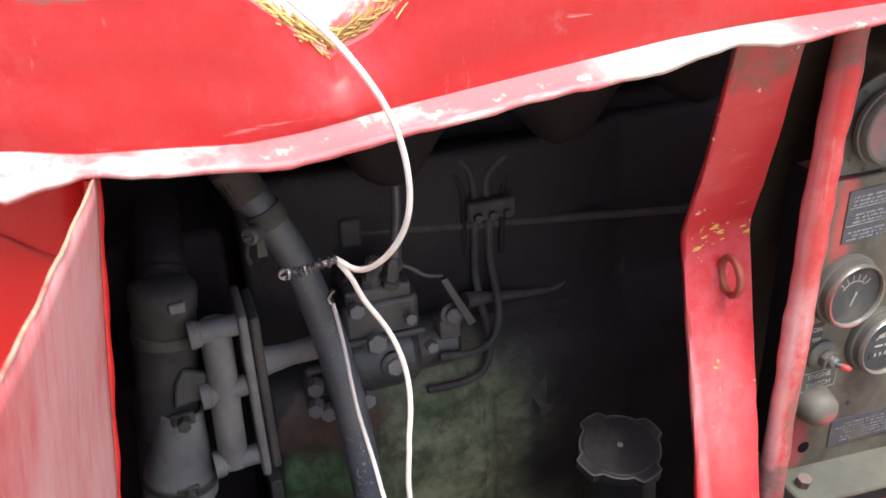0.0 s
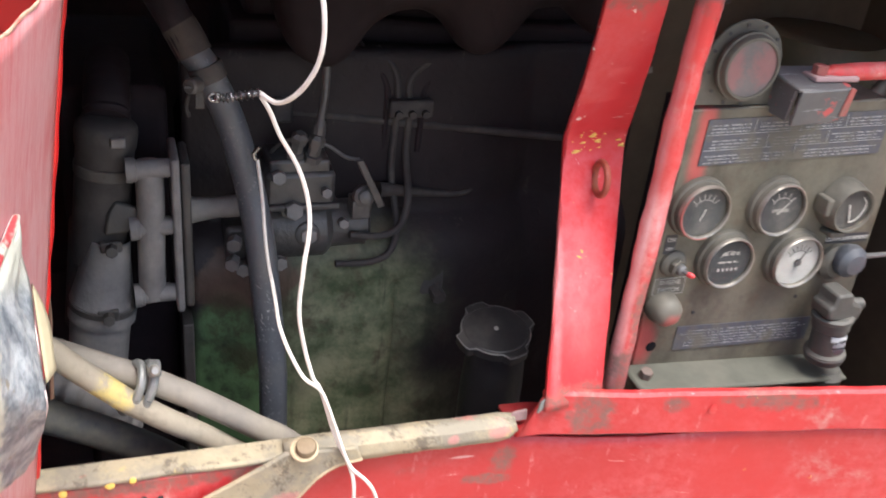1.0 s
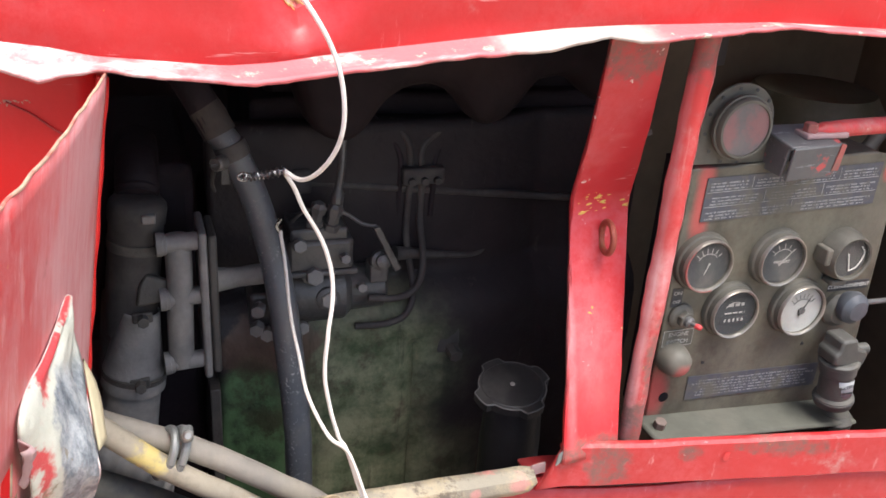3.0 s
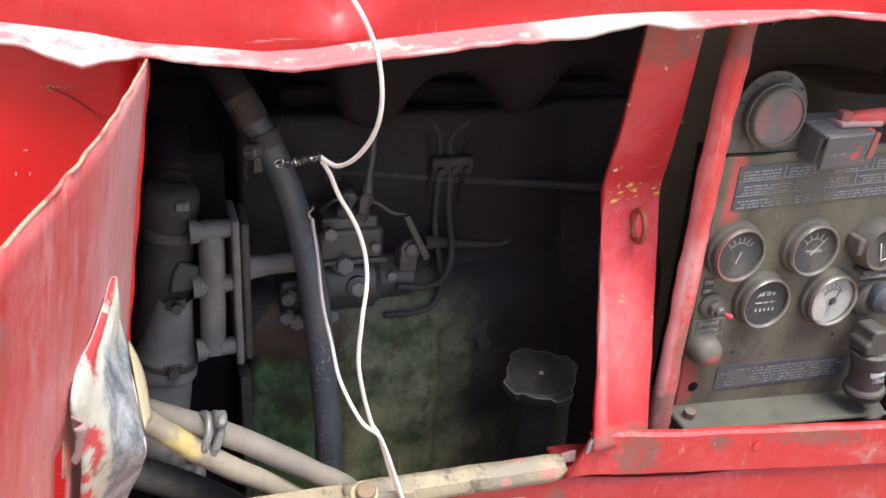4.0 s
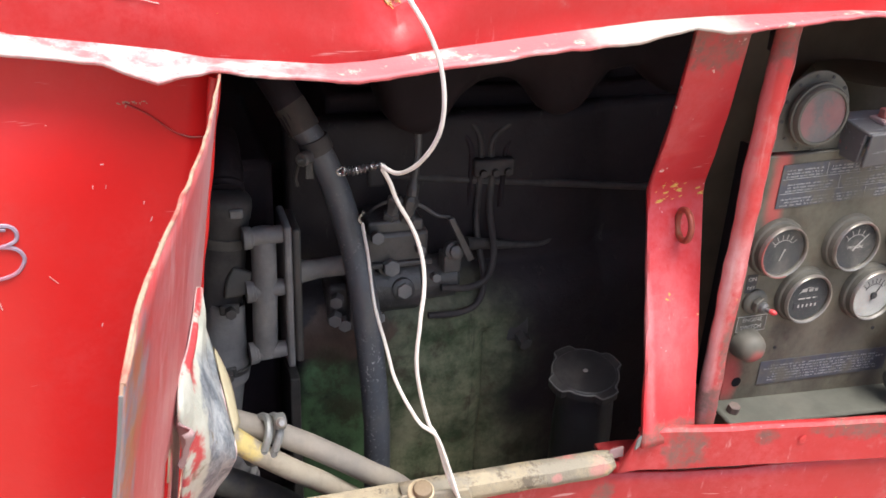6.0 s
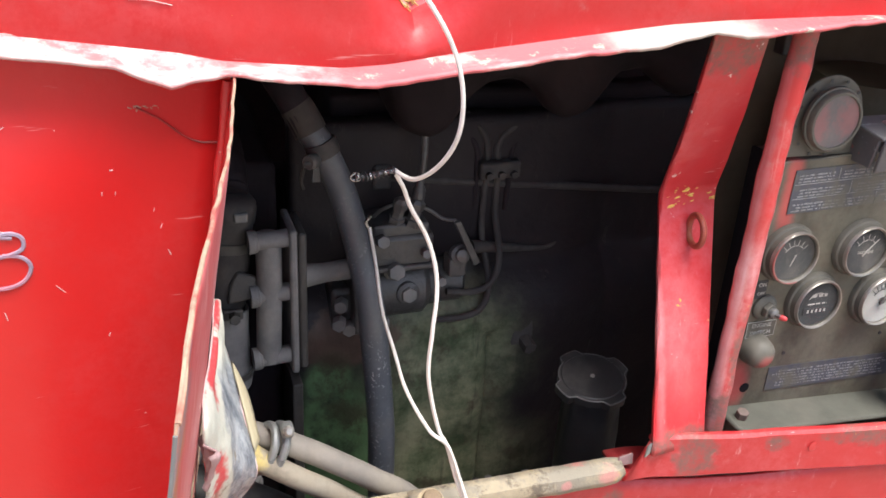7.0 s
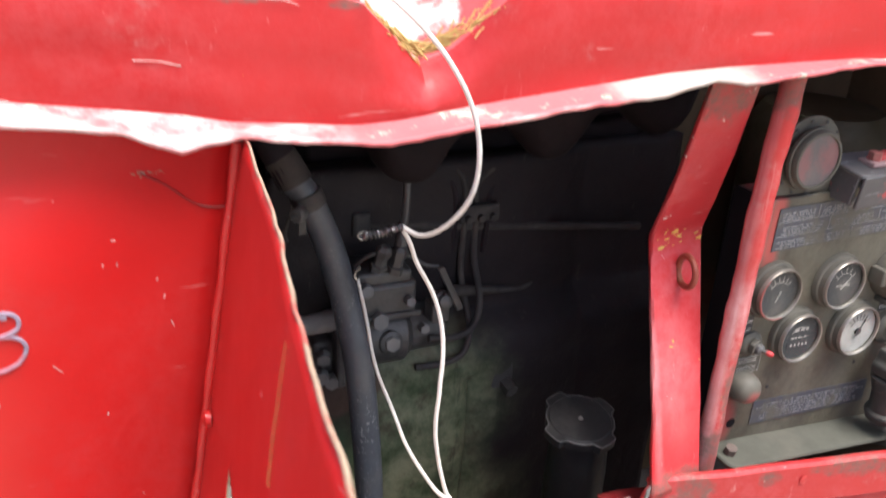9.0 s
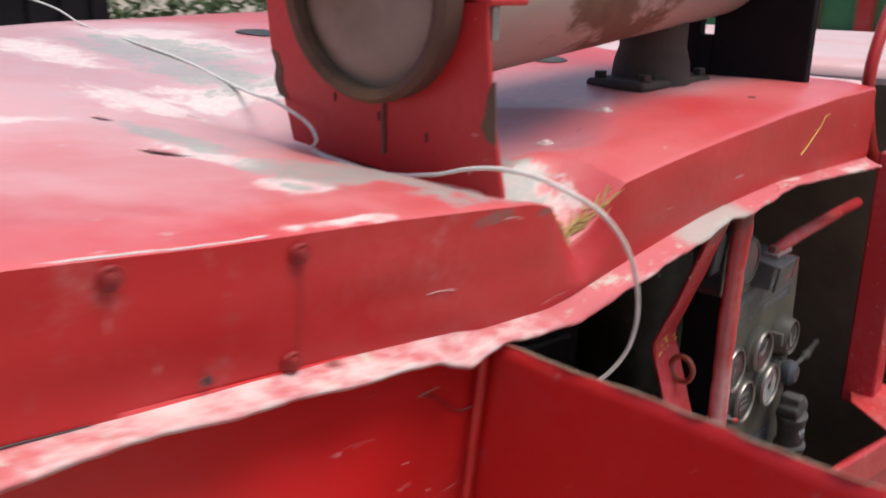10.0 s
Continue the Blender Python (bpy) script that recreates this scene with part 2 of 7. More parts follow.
def plain(name, colour, rough=0.5, metal=0.0, grain=60.0, spread=0.35, dirt=(0.16, 0.15, 0.13), dirty=0.3, bump=0.3, depth=0.0015, seed=0.0):
    """Worn single-colour stuff with grain and settled grime."""
    k = Mat(name, rough, metal)
    dark = tuple(c * (1 - spread) for c in colour)
    light = tuple(min(1, c * (1 + spread * 0.6)) for c in colour)
    col = k.mix(k.noise(grain, 5, 0.65, shift=seed), dark, light)
    g = k.math("MULTIPLY", k.ramp(k.noise(grain * 0.25, 5, 0.6, shift=seed + 4), 0.45, 0.7), dirty)
    col = k.mix(g, col, dirt)
    return k.done(col, k.math("ADD", k.math("MULTIPLY", g, 0.3), rough), k.noise(grain * 3, 4, 0.6, shift=seed), bump, depth, metal)


def oily_green():
    """Green engine enamel under oil and olive dust, near black where the bay's shade is painted in."""
    k = Mat("oily_green_shaded_block", 0.5)
    # near-black base paints the shade over the block's top and right
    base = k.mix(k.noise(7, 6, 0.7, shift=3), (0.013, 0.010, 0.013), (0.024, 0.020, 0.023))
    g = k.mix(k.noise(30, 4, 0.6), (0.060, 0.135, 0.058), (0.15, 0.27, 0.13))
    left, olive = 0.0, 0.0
    # lit spots where enamel and dust show, in the engine's own metres (its origin is at 0.36, 0.95, 0.45)
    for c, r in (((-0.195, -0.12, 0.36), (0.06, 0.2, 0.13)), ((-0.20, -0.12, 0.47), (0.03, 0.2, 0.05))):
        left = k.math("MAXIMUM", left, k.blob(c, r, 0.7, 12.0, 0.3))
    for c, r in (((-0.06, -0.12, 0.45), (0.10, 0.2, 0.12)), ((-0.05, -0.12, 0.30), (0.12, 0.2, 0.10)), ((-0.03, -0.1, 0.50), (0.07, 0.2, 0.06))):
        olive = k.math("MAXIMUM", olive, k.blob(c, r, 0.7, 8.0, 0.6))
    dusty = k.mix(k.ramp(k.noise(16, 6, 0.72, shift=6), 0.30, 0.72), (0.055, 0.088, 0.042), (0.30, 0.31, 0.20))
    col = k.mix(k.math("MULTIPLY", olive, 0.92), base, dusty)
    left = k.math("MULTIPLY", left, k.ramp(k.noise(14, 6, 0.72, shift=8), 0.24, 0.50))
    col = k.mix(k.math("MULTIPLY", left, 0.9), col, g)
    rusty = k.math("MULTIPLY", k.blob((-0.18, -0.12, 0.535), (0.06, 0.2, 0.035), 0.8, 20.0), 0.8)
    col = k.mix(rusty, col, k.mix(k.noise(50, 4), (0.06, 0.038, 0.03), (0.15, 0.095, 0.075)))
    col = k.mix(k.math("MULTIPLY", k.ramp(k.noise(60, 5, 0.7, stretch=(1, 1, 0.3), shift=5), 0.62, 0.74), 0.3), col, (0.10, 0.095, 0.08))
    drip = k.math("MULTIPLY", k.ramp(k.noise(34, 5, 0.7, stretch=(1, 1, 0.10), shift=12), 0.54, 0.66), olive)
    col = k.mix(k.math("MULTIPLY", drip, 0.55), col, (0.012, 0.013, 0.010))
    brown = k.math("MULTIPLY", k.math("MULTIPLY", k.ramp(k.noise(9, 6, 0.7, shift=27), 0.50, 0.62), k.math("MAXIMUM", olive, left)), 0.75)
    col = k.mix(brown, col, (0.050, 0.034, 0.024))
    return k.done(col, k.ramp(k.noise(8, 4, 0.6, shift=2), -0.5, 1.2), k.math("ADD", k.noise(25, 5, 0.6), k.math("MULTIPLY", k.noise(140, 4), 0.3)), 0.6, 0.004)


def rusty_drum():
    """Dull aluminised drum, brown rust in broad ragged patches."""
    k = Mat("dull_rusty_muffler_steel", 0.55, 0.2)
    col = k.mix(k.noise(40, 5, 0.6, stretch=(0.3, 1, 1)), (0.30, 0.245, 0.215), (0.42, 0.36, 0.32))
    rust = k.ramp(k.noise(4.5, 6, 0.65, stretch=(0.8, 1.6, 1.6), shift=6), 0.52, 0.60)
    col = k.mix(rust, col, k.mix(k.noise(50, 4), (0.10, 0.055, 0.035), (0.20, 0.12, 0.08)))
    return k.done(col, k.math("ADD", k.math("MULTIPLY", rust, 0.3), 0.5), k.noise(90, 5), 0.3, 0.002)


def chipped_tan():
    """Cream-tan primer, dusty, chipped to grey metal, rust and a little red."""
    k = Mat("tan_primer_and_dirt", 0.75)
    col = k.mix(k.noise(30, 6, 0.7), (0.20, 0.165, 0.105), (0.43, 0.375, 0.265))
    col = k.mix(k.math("MULTIPLY", k.ramp(k.noise(15, 6, 0.75, shift=21), 0.44, 0.58), 0.8), col, (0.20, 0.185, 0.15))
    col = k.mix(k.math("MULTIPLY", k.ramp(k.noise(40, 6, 0.78, shift=2), 0.52, 0.63), 0.85), col, (0.105, 0.085, 0.065))
    col = k.mix(k.math("MULTIPLY", k.ramp(k.noise(17, 5, 0.7, shift=7), 0.61, 0.68), 0.75), col, (0.44, 0.16, 0.14))
    col = k.mix(k.math("MULTIPLY", k.ramp(k.noise(24, 5, 0.7, shift=15), 0.62, 0.72), 0.6), col, (0.52, 0.39, 0.13))
    for c, r in (((0.099, -0.012, 0.941), (0.011, 0.03, 0.008)), ((0.050, -0.012, 0.941), (0.006, 0.03, 0.005)), ((-0.115, -0.012, 0.90), (0.02, 0.03, 0.010))):
        col = k.mix(k.math("MULTIPLY", k.blob(c, r, 0.9, 110.0, 0.35), 0.7), col, (0.48, 0.20, 0.19))
    return k.done(col, 0.75, k.noise(90, 5, 0.65), 0.6, 0.002)


def matt(m, level=0.15):
    """Dull, dust-choked surface with little sheen."""
    m.node_tree.nodes["Principled BSDF"].inputs["Specular IOR Level"].default_value = level
    return m


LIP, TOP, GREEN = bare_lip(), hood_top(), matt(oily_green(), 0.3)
BLACK_METAL = plain("grimy_black_metal", (0.070, 0.065, 0.070), 0.6, 0.0, dirt=(0.12, 0.112, 0.108), dirty=0.6)
INNER_BROWN = matt(plain("rusty_brown_inner_sheet", (0.150, 0.115, 0.080), 0.85, grain=9, spread=0.6, dirt=(0.075, 0.060, 0.050), dirty=0.8))
CAST = plain("dusty_cast_iron", (0.18, 0.177, 0.18), 0.65, 0.1, grain=45, spread=0.6, dirt=(0.28, 0.268, 0.25), dirty=0.8, bump=0.6)
CAST_DARK = plain("oily_cast_iron", (0.060, 0.058, 0.056), 0.6, 0.1, grain=90, dirt=(0.11, 0.10, 0.088), dirty=0.6, bump=0.5)
def speckled_rubber():
    """Aged rubber, blue-grey with dust, scrapes and small pale spatters."""
    k = Mat("aged_black_rubber", 0.42)
    col = k.mix(k.noise(30, 5, 0.65), (0.040, 0.047, 0.058), (0.098, 0.108, 0.126))
    col = k.mix(k.math("MULTIPLY", k.ramp(k.noise(9, 5, 0.6, shift=4), 0.48, 0.7), 0.4), col, (0.17, 0.162, 0.15))
    col = k.mix(k.math("MULTIPLY", k.math("MULTIPLY", k.ramp(k.noise(260, 3, 0.6, shift=2), 0.60, 0.66), k.ramp(k.noise(11, 3, 0.6, shift=9), 0.40, 0.60)), 0.7), col, (0.36, 0.37, 0.38))
    col = k.mix(k.math("MULTIPLY", k.ramp(k.noise(60, 5, 0.75, stretch=(1, 1, 0.3), shift=14), 0.60, 0.70), 0.6), col, (0.025, 0.026, 0.03))
    return k.done(col, k.math("ADD", k.math("MULTIPLY", k.noise(20, 4, 0.6), 0.3), 0.28), k.noise(160, 4), 0.35, 0.001)


RUBBER = speckled_rubber()
GREY_HOSE = plain("dusty_grey_rubber", (0.25, 0.228, 0.198), 0.75, grain=50, spread=0.35, dirt=(0.36, 0.325, 0.255), dirty=0.6)
def tan_rubber():
    """Dusty grey-tan rubber with a splash of old yellow paint."""
    k = Mat("yellowed_grey_rubber", 0.75)
    col = k.mix(k.noise(40, 6, 0.7), (0.22, 0.192, 0.148), (0.38, 0.34, 0.265))
    splash = k.math("MULTIPLY", k.blob((-0.040, 0.005, 0.118), (0.018, 0.05, 0.018), 0.9, 80.0, 0.3), k.ramp(k.noise(60, 5, 0.7, shift=3), 0.36, 0.55))
    col = k.mix(splash, col, (0.52, 0.42, 0.16))
    col = k.mix(k.math("MULTIPLY", k.ramp(k.noise(14, 5, 0.7, shift=9), 0.50, 0.66), 0.6), col, (0.13, 0.115, 0.09))
    return k.done(col, 0.75, k.noise(160, 4), 0.3, 0.001)


TAN_HOSE = tan_rubber()
DUSTY_RUBBER = plain("dusty_speckled_rubber", (0.062, 0.066, 0.074), 0.6, grain=45, spread=0.6, dirt=(0.24, 0.22, 0.16), dirty=0.7, seed=5.0)
def panel_paint():
    """Dusty olive-brown enamel, cloudy, with red overspray near one edge and oily smudges."""
    k = Mat("dusty_olive_panel", 0.55)
    col = k.mix(k.ramp(k.noise(16, 7, 0.72, shift=5), 0.30, 0.70), (0.050, 0.045, 0.032), (0.128, 0.118, 0.088))
    col = k.mix(k.math("MULTIPLY", k.ramp(k.noise(45, 6, 0.75, shift=15), 0.50, 0.66), 0.5), col, (0.085, 0.060, 0.042))
    col = k.mix(k.math("MULTIPLY", k.ramp(k.noise(7, 6, 0.65, shift=9), 0.42, 0.66), 0.7), col, (0.138, 0.128, 0.102))
    col = k.mix(k.math("MULTIPLY", k.ramp(k.noise(11, 5, 0.7, shift=2), 0.56, 0.72), 0.7), col, (0.055, 0.048, 0.040))
    red = 0.0
    for c, r in (((-0.108, 0.0, 0.275), (0.010, 0.2, 0.055)), ((-0.122, 0.0, 0.05), (0.014, 0.2, 0.03)), ((0.125, 0.0, 0.30), (0.005, 0.2, 0.010))):
        red = k.math("MAXIMUM", red, k.blob(c, r, 0.5, 30.0, 0.6))
    col = k.mix(k.math("MULTIPLY", red, 0.75), col, (0.46, 0.07, 0.065))
    return k.done(col, k.math("ADD", k.math("MULTIPLY", k.noise(12, 4), 0.25), 0.42), k.noise(90, 5, 0.7), 0.45, 0.0015)


def worn_print(name, kept, dusty):
    """Plate colour or print, lost in places under panel dust."""
    k = Mat(name, 0.6)
    lost = k.math("MAXIMUM", k.ramp(k.noise(13, 6, 0.7, shift=8), 0.52, 0.66), k.math("MULTIPLY", k.ramp(k.noise(110, 4, 0.7, shift=3), 0.48, 0.64), 0.5))
    return k.done(k.mix(lost, k.mix(k.noise(60, 4, 0.6), tuple(c * 0.75 for c in kept), tuple(c * 1.2 for c in kept)), dusty), 0.6, k.noise(150, 4), 0.3, 0.0008)


def smeared_button():
    """Dusty button, red rubbed over part of its dome."""
    k = Mat("dusty_button_red_smear", 0.62)
    col = k.mix(k.noise(45, 5, 0.65, shift=7), (0.075, 0.072, 0.060), (0.150, 0.140, 0.115))
    red = k.math("MULTIPLY", k.blob((-0.107, -0.020, 0.088), (0.009, 0.02, 0.009), 0.5, 90.0, 0.55), 0.85)
    return k.done(k.mix(red, col, (0.38, 0.10, 0.09)), 0.62, k.noise(120, 4), 0.3, 0.001)


PANEL, BUTTON = panel_paint(), smeared_button()
LEDGE = plain("dusty_green_grey_ledge", (0.080, 0.082, 0.066), 0.75, grain=30, spread=0.5, dirt=(0.125, 0.12, 0.098), dirty=0.7)
PANEL_DARK = plain("dusty_grey_brown_iron", (0.088, 0.083, 0.069), 0.62, grain=45, spread=0.5, dirt=(0.165, 0.15, 0.12), dirty=0.6, seed=7.0)
STEEL = plain("tarnished_steel", (0.42, 0.41, 0.39), 0.38, 0.7, grain=80, dirt=(0.2, 0.18, 0.15), dirty=0.6)
RUST = plain("brown_rust", (0.13, 0.075, 0.05), 0.8, grain=60, spread=0.5, dirt=(0.2, 0.13, 0.08), dirty=0.6, bump=0.6)
WIRE = plain("white_wire_sleeve", (0.74, 0.71, 0.66), 0.55, grain=200, spread=0.12, dirt=(0.45, 0.40, 0.34), dirty=0.35)
TINNED = plain("tarnished_twisted_strands", (0.30, 0.30, 0.31), 0.22, 0.9, grain=500, spread=0.9, dirt=(0.02, 0.02, 0.02), dirty=0.9)
TAN_SILL = chipped_tan()
EDGE_CREAM = plain("rubbed_cream_edge", (0.44, 0.36, 0.24), 0.7, grain=70, spread=0.35, dirt=(0.30, 0.20, 0.12), dirty=0.6)
GALV = plain("dull_galvanised_clamp", (0.32, 0.34, 0.34), 0.5, 0.6, grain=70)
GALV_DULL = plain("rubbed_grey_edge", (0.15, 0.15, 0.15), 0.45, 0.5, grain=90, spread=0.5, dirt=(0.05, 0.05, 0.05), dirty=0.9)
MUFFLER = rusty_drum()
DIAL_BLACK = plain("black_dial_face", (0.03, 0.033, 0.037), 0.6, grain=70, dirt=(0.16, 0.15, 0.13), dirty=0.55)
DIAL_WHITE = plain("yellowed_white_dial_face", (0.31, 0.32, 0.315), 0.6, grain=60, dirt=(0.34, 0.30, 0.25), dirty=0.4)
INK = plain("pale_printed_ink", (0.52, 0.51, 0.48), 0.6, grain=90, dirt=(0.25, 0.23, 0.2), dirty=0.5)
INK_DULL = worn_print("worn_plate_print", (0.29, 0.295, 0.30), (0.115, 0.108, 0.090))
BEZEL = plain("dull_dusty_bezel", (0.34, 0.32, 0.29), 0.32, 0.7, grain=70, dirt=(0.17, 0.15, 0.125), dirty=0.7)
INK_DIAL = plain("dulled_dial_print", (0.36, 0.35, 0.33), 0.6, grain=90, dirt=(0.12, 0.12, 0.11), dirty=0.6)
INK_DARK = plain("dark_printed_ink", (0.03, 0.03, 0.035), 0.6)
PLAQUE = worn_print("faded_blue_black_plate", (0.062, 0.066, 0.082), (0.100, 0.094, 0.076))
RED_BIT = plain("bright_red_enamel", (0.6, 0.03, 0.04), 0.4, grain=60, dirt=(0.3, 0.2, 0.17), dirty=0.3)
RED_SMEAR = plain("dull_red_smear", (0.34, 0.09, 0.08), 0.6, grain=120, spread=0.5, dirt=(0.14, 0.12, 0.10), dirty=0.8)
BLEACHED_DUST = plain("dusty_pink_grey_paint", (0.34, 0.22, 0.22), 0.7, grain=60, spread=0.35, dirt=(0.28, 0.26, 0.24), dirty=0.7)
BLUE_KNOB = plain("dusty_blue_grey_knob", (0.065, 0.072, 0.085), 0.5, grain=60, dirt=(0.22, 0.21, 0.19), dirty=0.5)
STRAW = plain("dry_straw", (0.60, 0.42, 0.15), 0.7, grain=60, spread=0.5, dirt=(0.32, 0.20, 0.07), dirty=0.4)
PAINT_MARK = plain("chalky_pale_mark", (0.62, 0.52, 0.50), 0.7, grain=200, dirt=(0.5, 0.1, 0.1), dirty=0.5)
GOLD = plain("yellow_paint_fleck", (0.68, 0.45, 0.10), 0.5, grain=200, dirty=0.1)
GREY_MARK = plain("grey_marker", (0.30, 0.26, 0.34), 0.6, grain=150, dirt=(0.5, 0.05, 0.06), dirty=0.5)
DIRT = plain("trodden_earth", (0.36, 0.31, 0.24), 0.9, grain=3.0, spread=0.4, bump=0.8, depth=0.02)
LEAF = plain("hedge_leaf", (0.07, 0.11, 0.035), 0.55, grain=4, spread=0.5, dirty=0.1)
DARK_SHEET = matt(plain("black_weathered_sheet", (0.010, 0.009, 0.011), 0.7, grain=12, dirt=(0.02, 0.018, 0.02), dirty=0.5), 0.12)
MUFFLER_END = plain("dull_tan_grey_muffler_end", (0.27, 0.232, 0.185), 0.65, 0.1, grain=14, spread=0.45, dirt=(0.13, 0.085, 0.050), dirty=0.8, seed=2.0)
RIM_RUST = plain("ochre_brown_rust", (0.105, 0.055, 0.040), 0.8, grain=24, spread=0.6, dirt=(0.22, 0.15, 0.07), dirty=0.7, bump=0.7)
BLEACHED = plain("sun_bleached_pink_paint", (0.74, 0.53, 0.52), 0.35, grain=8, spread=0.2, dirt=(0.62, 0.20, 0.20), dirty=0.5)
GREEN_GATE = plain("green_gate_paint", (0.05, 0.20, 0.08), 0.5, grain=12)
GLASS = Mat("dusty_dial_glass", 0.18)
GLASS.b.inputs["Transmission Weight"].default_value, GLASS.b.inputs["IOR"].default_value = 1.0, 1.12
GLASS = GLASS.done((0.97, 0.965, 0.95), 0.04)


# ---- building helpers ----
def thing(name, at, label, category, group="", kind=""):
    """An empty at the base of a thing; its parts hang under it."""
    ob = new(name)
    ob.location = at
    ob.empty_display_size = 0.05
    return tagged(ob, label, category, group, kind)


def base_of(ob):
    p = Vector((0, 0, 0))
    while ob is not None:
        p += ob.location
        ob = ob.parent
    return p


def part(name, bm, material, parent=None, label="", smooth=35.0, bevel=0.0, solid=0.0, inside=0):
    """Links a bmesh, drawn in world metres, as one mesh object under a thing or a part."""
    if parent is not None:
        bmesh.ops.translate(bm, verts=bm.verts, vec=-base_of(parent))
    bmesh.ops.recalc_face_normals(bm, faces=bm.faces) if not solid else None
    me = bpy.data.meshes.new(name)
    bm.to_mesh(me)
    bm.free()
    for m in (material if isinstance(material, (list, tuple)) else (material,)):
        me.materials.append(m)
    if smooth:
        me.shade_smooth()
        me.set_sharp_from_angle(angle=radians(smooth))
    ob = new(name, me)
    ob.parent = parent
    if solid:
        md = ob.modifiers.new("thickness", "SOLIDIFY")
        md.thickness, md.offset, md.material_offset = solid, 0.0, inside
    if bevel:
        md = ob.modifiers.new("edges", "BEVEL")
        md.width, md.segments, md.limit_method, md.angle_limit = bevel, 2, "ANGLE", radians(40)
        md.harden_normals = False
    return tagged(ob, label) if label else ob


def box(x0, x1, y0, y1, z0, z1, bm=None, turn=None):
    bm = bm or bmesh.new()
    m = Matrix.Translation(((x0 + x1) / 2, (y0 + y1) / 2, (z0 + z1) / 2)) @ (turn or Matrix()) @ Matrix.Diagonal((abs(x1 - x0), abs(y1 - y0), abs(z1 - z0), 1))
    bmesh.ops.create_cube(bm, size=1.0, matrix=m)
    return bm


def rod(a, b, r, r2=None, n=20, bm=None):
    """A capped round bar from a to b."""
    bm = bm or bmesh.new()
    a, b = Vector(a), Vector(b)
    d = b - a
    m = Matrix.Translation((a + b) / 2) @ d.to_track_quat("Z", "Y").to_matrix().to_4x4()
    bmesh.ops.create_cone(bm, cap_ends=True, segments=n, radius1=r, radius2=r if r2 is None else r2, depth=d.length, matrix=m)
    return bm


def spin(profile, at, axis, n=28, bm=None, closed=True):
    """A turned shape: profile of (radius, height along the axis)."""
    bm = bm or bmesh.new()
    q = Vector(axis).to_track_quat("Z", "Y")
    rings = []
    for r, h in profile:
        rings.append([bm.verts.new(Vector(at) + q @ Vector((r * math.cos(2 * math.pi * i / n), r * math.sin(2 * math.pi * i / n), h))) for i in range(n)])
    for a, b in zip(rings, rings[1:]):
        for i in range(n):
            bm.faces.new((a[i], a[(i + 1) % n], b[(i + 1) % n], b[i]))
    if closed:
        bm.faces.new(rings[0][::-1])
        bm.faces.new(rings[-1])
    return bm


def along(keys, u):
    """Straight interpolation in a short table of (u, value)."""
    if u <= keys[0][0]:
        return keys[0][1]
    for (a, va), (b, vb) in zip(keys, keys[1:]):
        if u <= b:
            return va + (vb - va) * (u - a) / (b - a)
    return keys[-1][1]


def smooth_line(pts, steps=8):
    """A Catmull-Rom line through a few points."""
    p = [Vector(q) for q in pts]
    p = [p[0] * 2 - p[1], *p, p[-1] * 2 - p[-2]]
    out = []
    for i in range(1, len(p) - 2):
        for k in range(steps):
            t = k / steps
            out.append(0.5 * (2 * p[i] + (p[i + 1] - p[i - 1]) * t + (2 * p[i - 1] - 5 * p[i] + 4 * p[i + 1] - p[i + 2]) * t * t
                              + (3 * p[i] - p[i - 1] - 3 * p[i + 1] + p[i + 2]) * t ** 3))
    return out + [p[-2]]


def tube(pts, r, n=12, steps=8, bm=None, wob=0.0):
    """A bent tube or cable through a few points; r may be a function of the way along (0 to 1)."""
    bm = bm or bmesh.new()
    line = smooth_line(pts, steps)
    up = Vector((0.13, 0.31, 0.94))
    rings = []
    for i, c in enumerate(line):
        d = (line[min(i + 1, len(line) - 1)] - line[max(i - 1, 0)]).normalized()
        side = d.cross(up).normalized()
        up = side.cross(d).normalized()
        rr = r(i / (len(line) - 1)) if callable(r) else r
        if wob:
            c = c + side * noise.noise(c * 40) * wob + up * noise.noise(c * 40 + Vector((9, 9, 9))) * wob
        rings.append([bm.verts.new(c + (side * math.cos(2 * math.pi * k / n) + up * math.sin(2 * math.pi * k / n)) * rr) for k in range(n)])
    for a, b in zip(rings, rings[1:]):
        for k in range(n):
            bm.faces.new((a[k], a[(k + 1) % n], b[(k + 1) % n], b[k]))
    bm.faces.new(rings[0][::-1])
    bm.faces.new(rings[-1])
    return bm


def slab(outline, o, u, v, depth, bm=None):
    """A plate: a flat outline of (a, b) laid at o along u and v, thick by depth along their cross product."""
    bm = bm or bmesh.new()
    o, u, v = Vector(o), Vector(u), Vector(v)
    w = u.cross(v).normalized() * depth
    lo = [bm.verts.new(o + u * a + v * b) for a, b in outline]
    hi = [bm.verts.new(o + u * a + v * b + w) for a, b in outline]
    bm.faces.new(lo[::-1])
    bm.faces.new(hi)
    for i in range(len(lo)):
        j = (i + 1) % len(lo)
        bm.faces.new((lo[i], lo[j], hi[j], hi[i]))
    return bm


def hexbolt(parent, at, axis, r=0.008, h=0.006, material=None, name="bolt"):
    at, axis = Vector(at), Vector(axis).normalized()
    return part(name, rod(at, at + axis * h, r, n=6), material or PANEL_DARK, parent, smooth=0, bevel=r * 0.12)


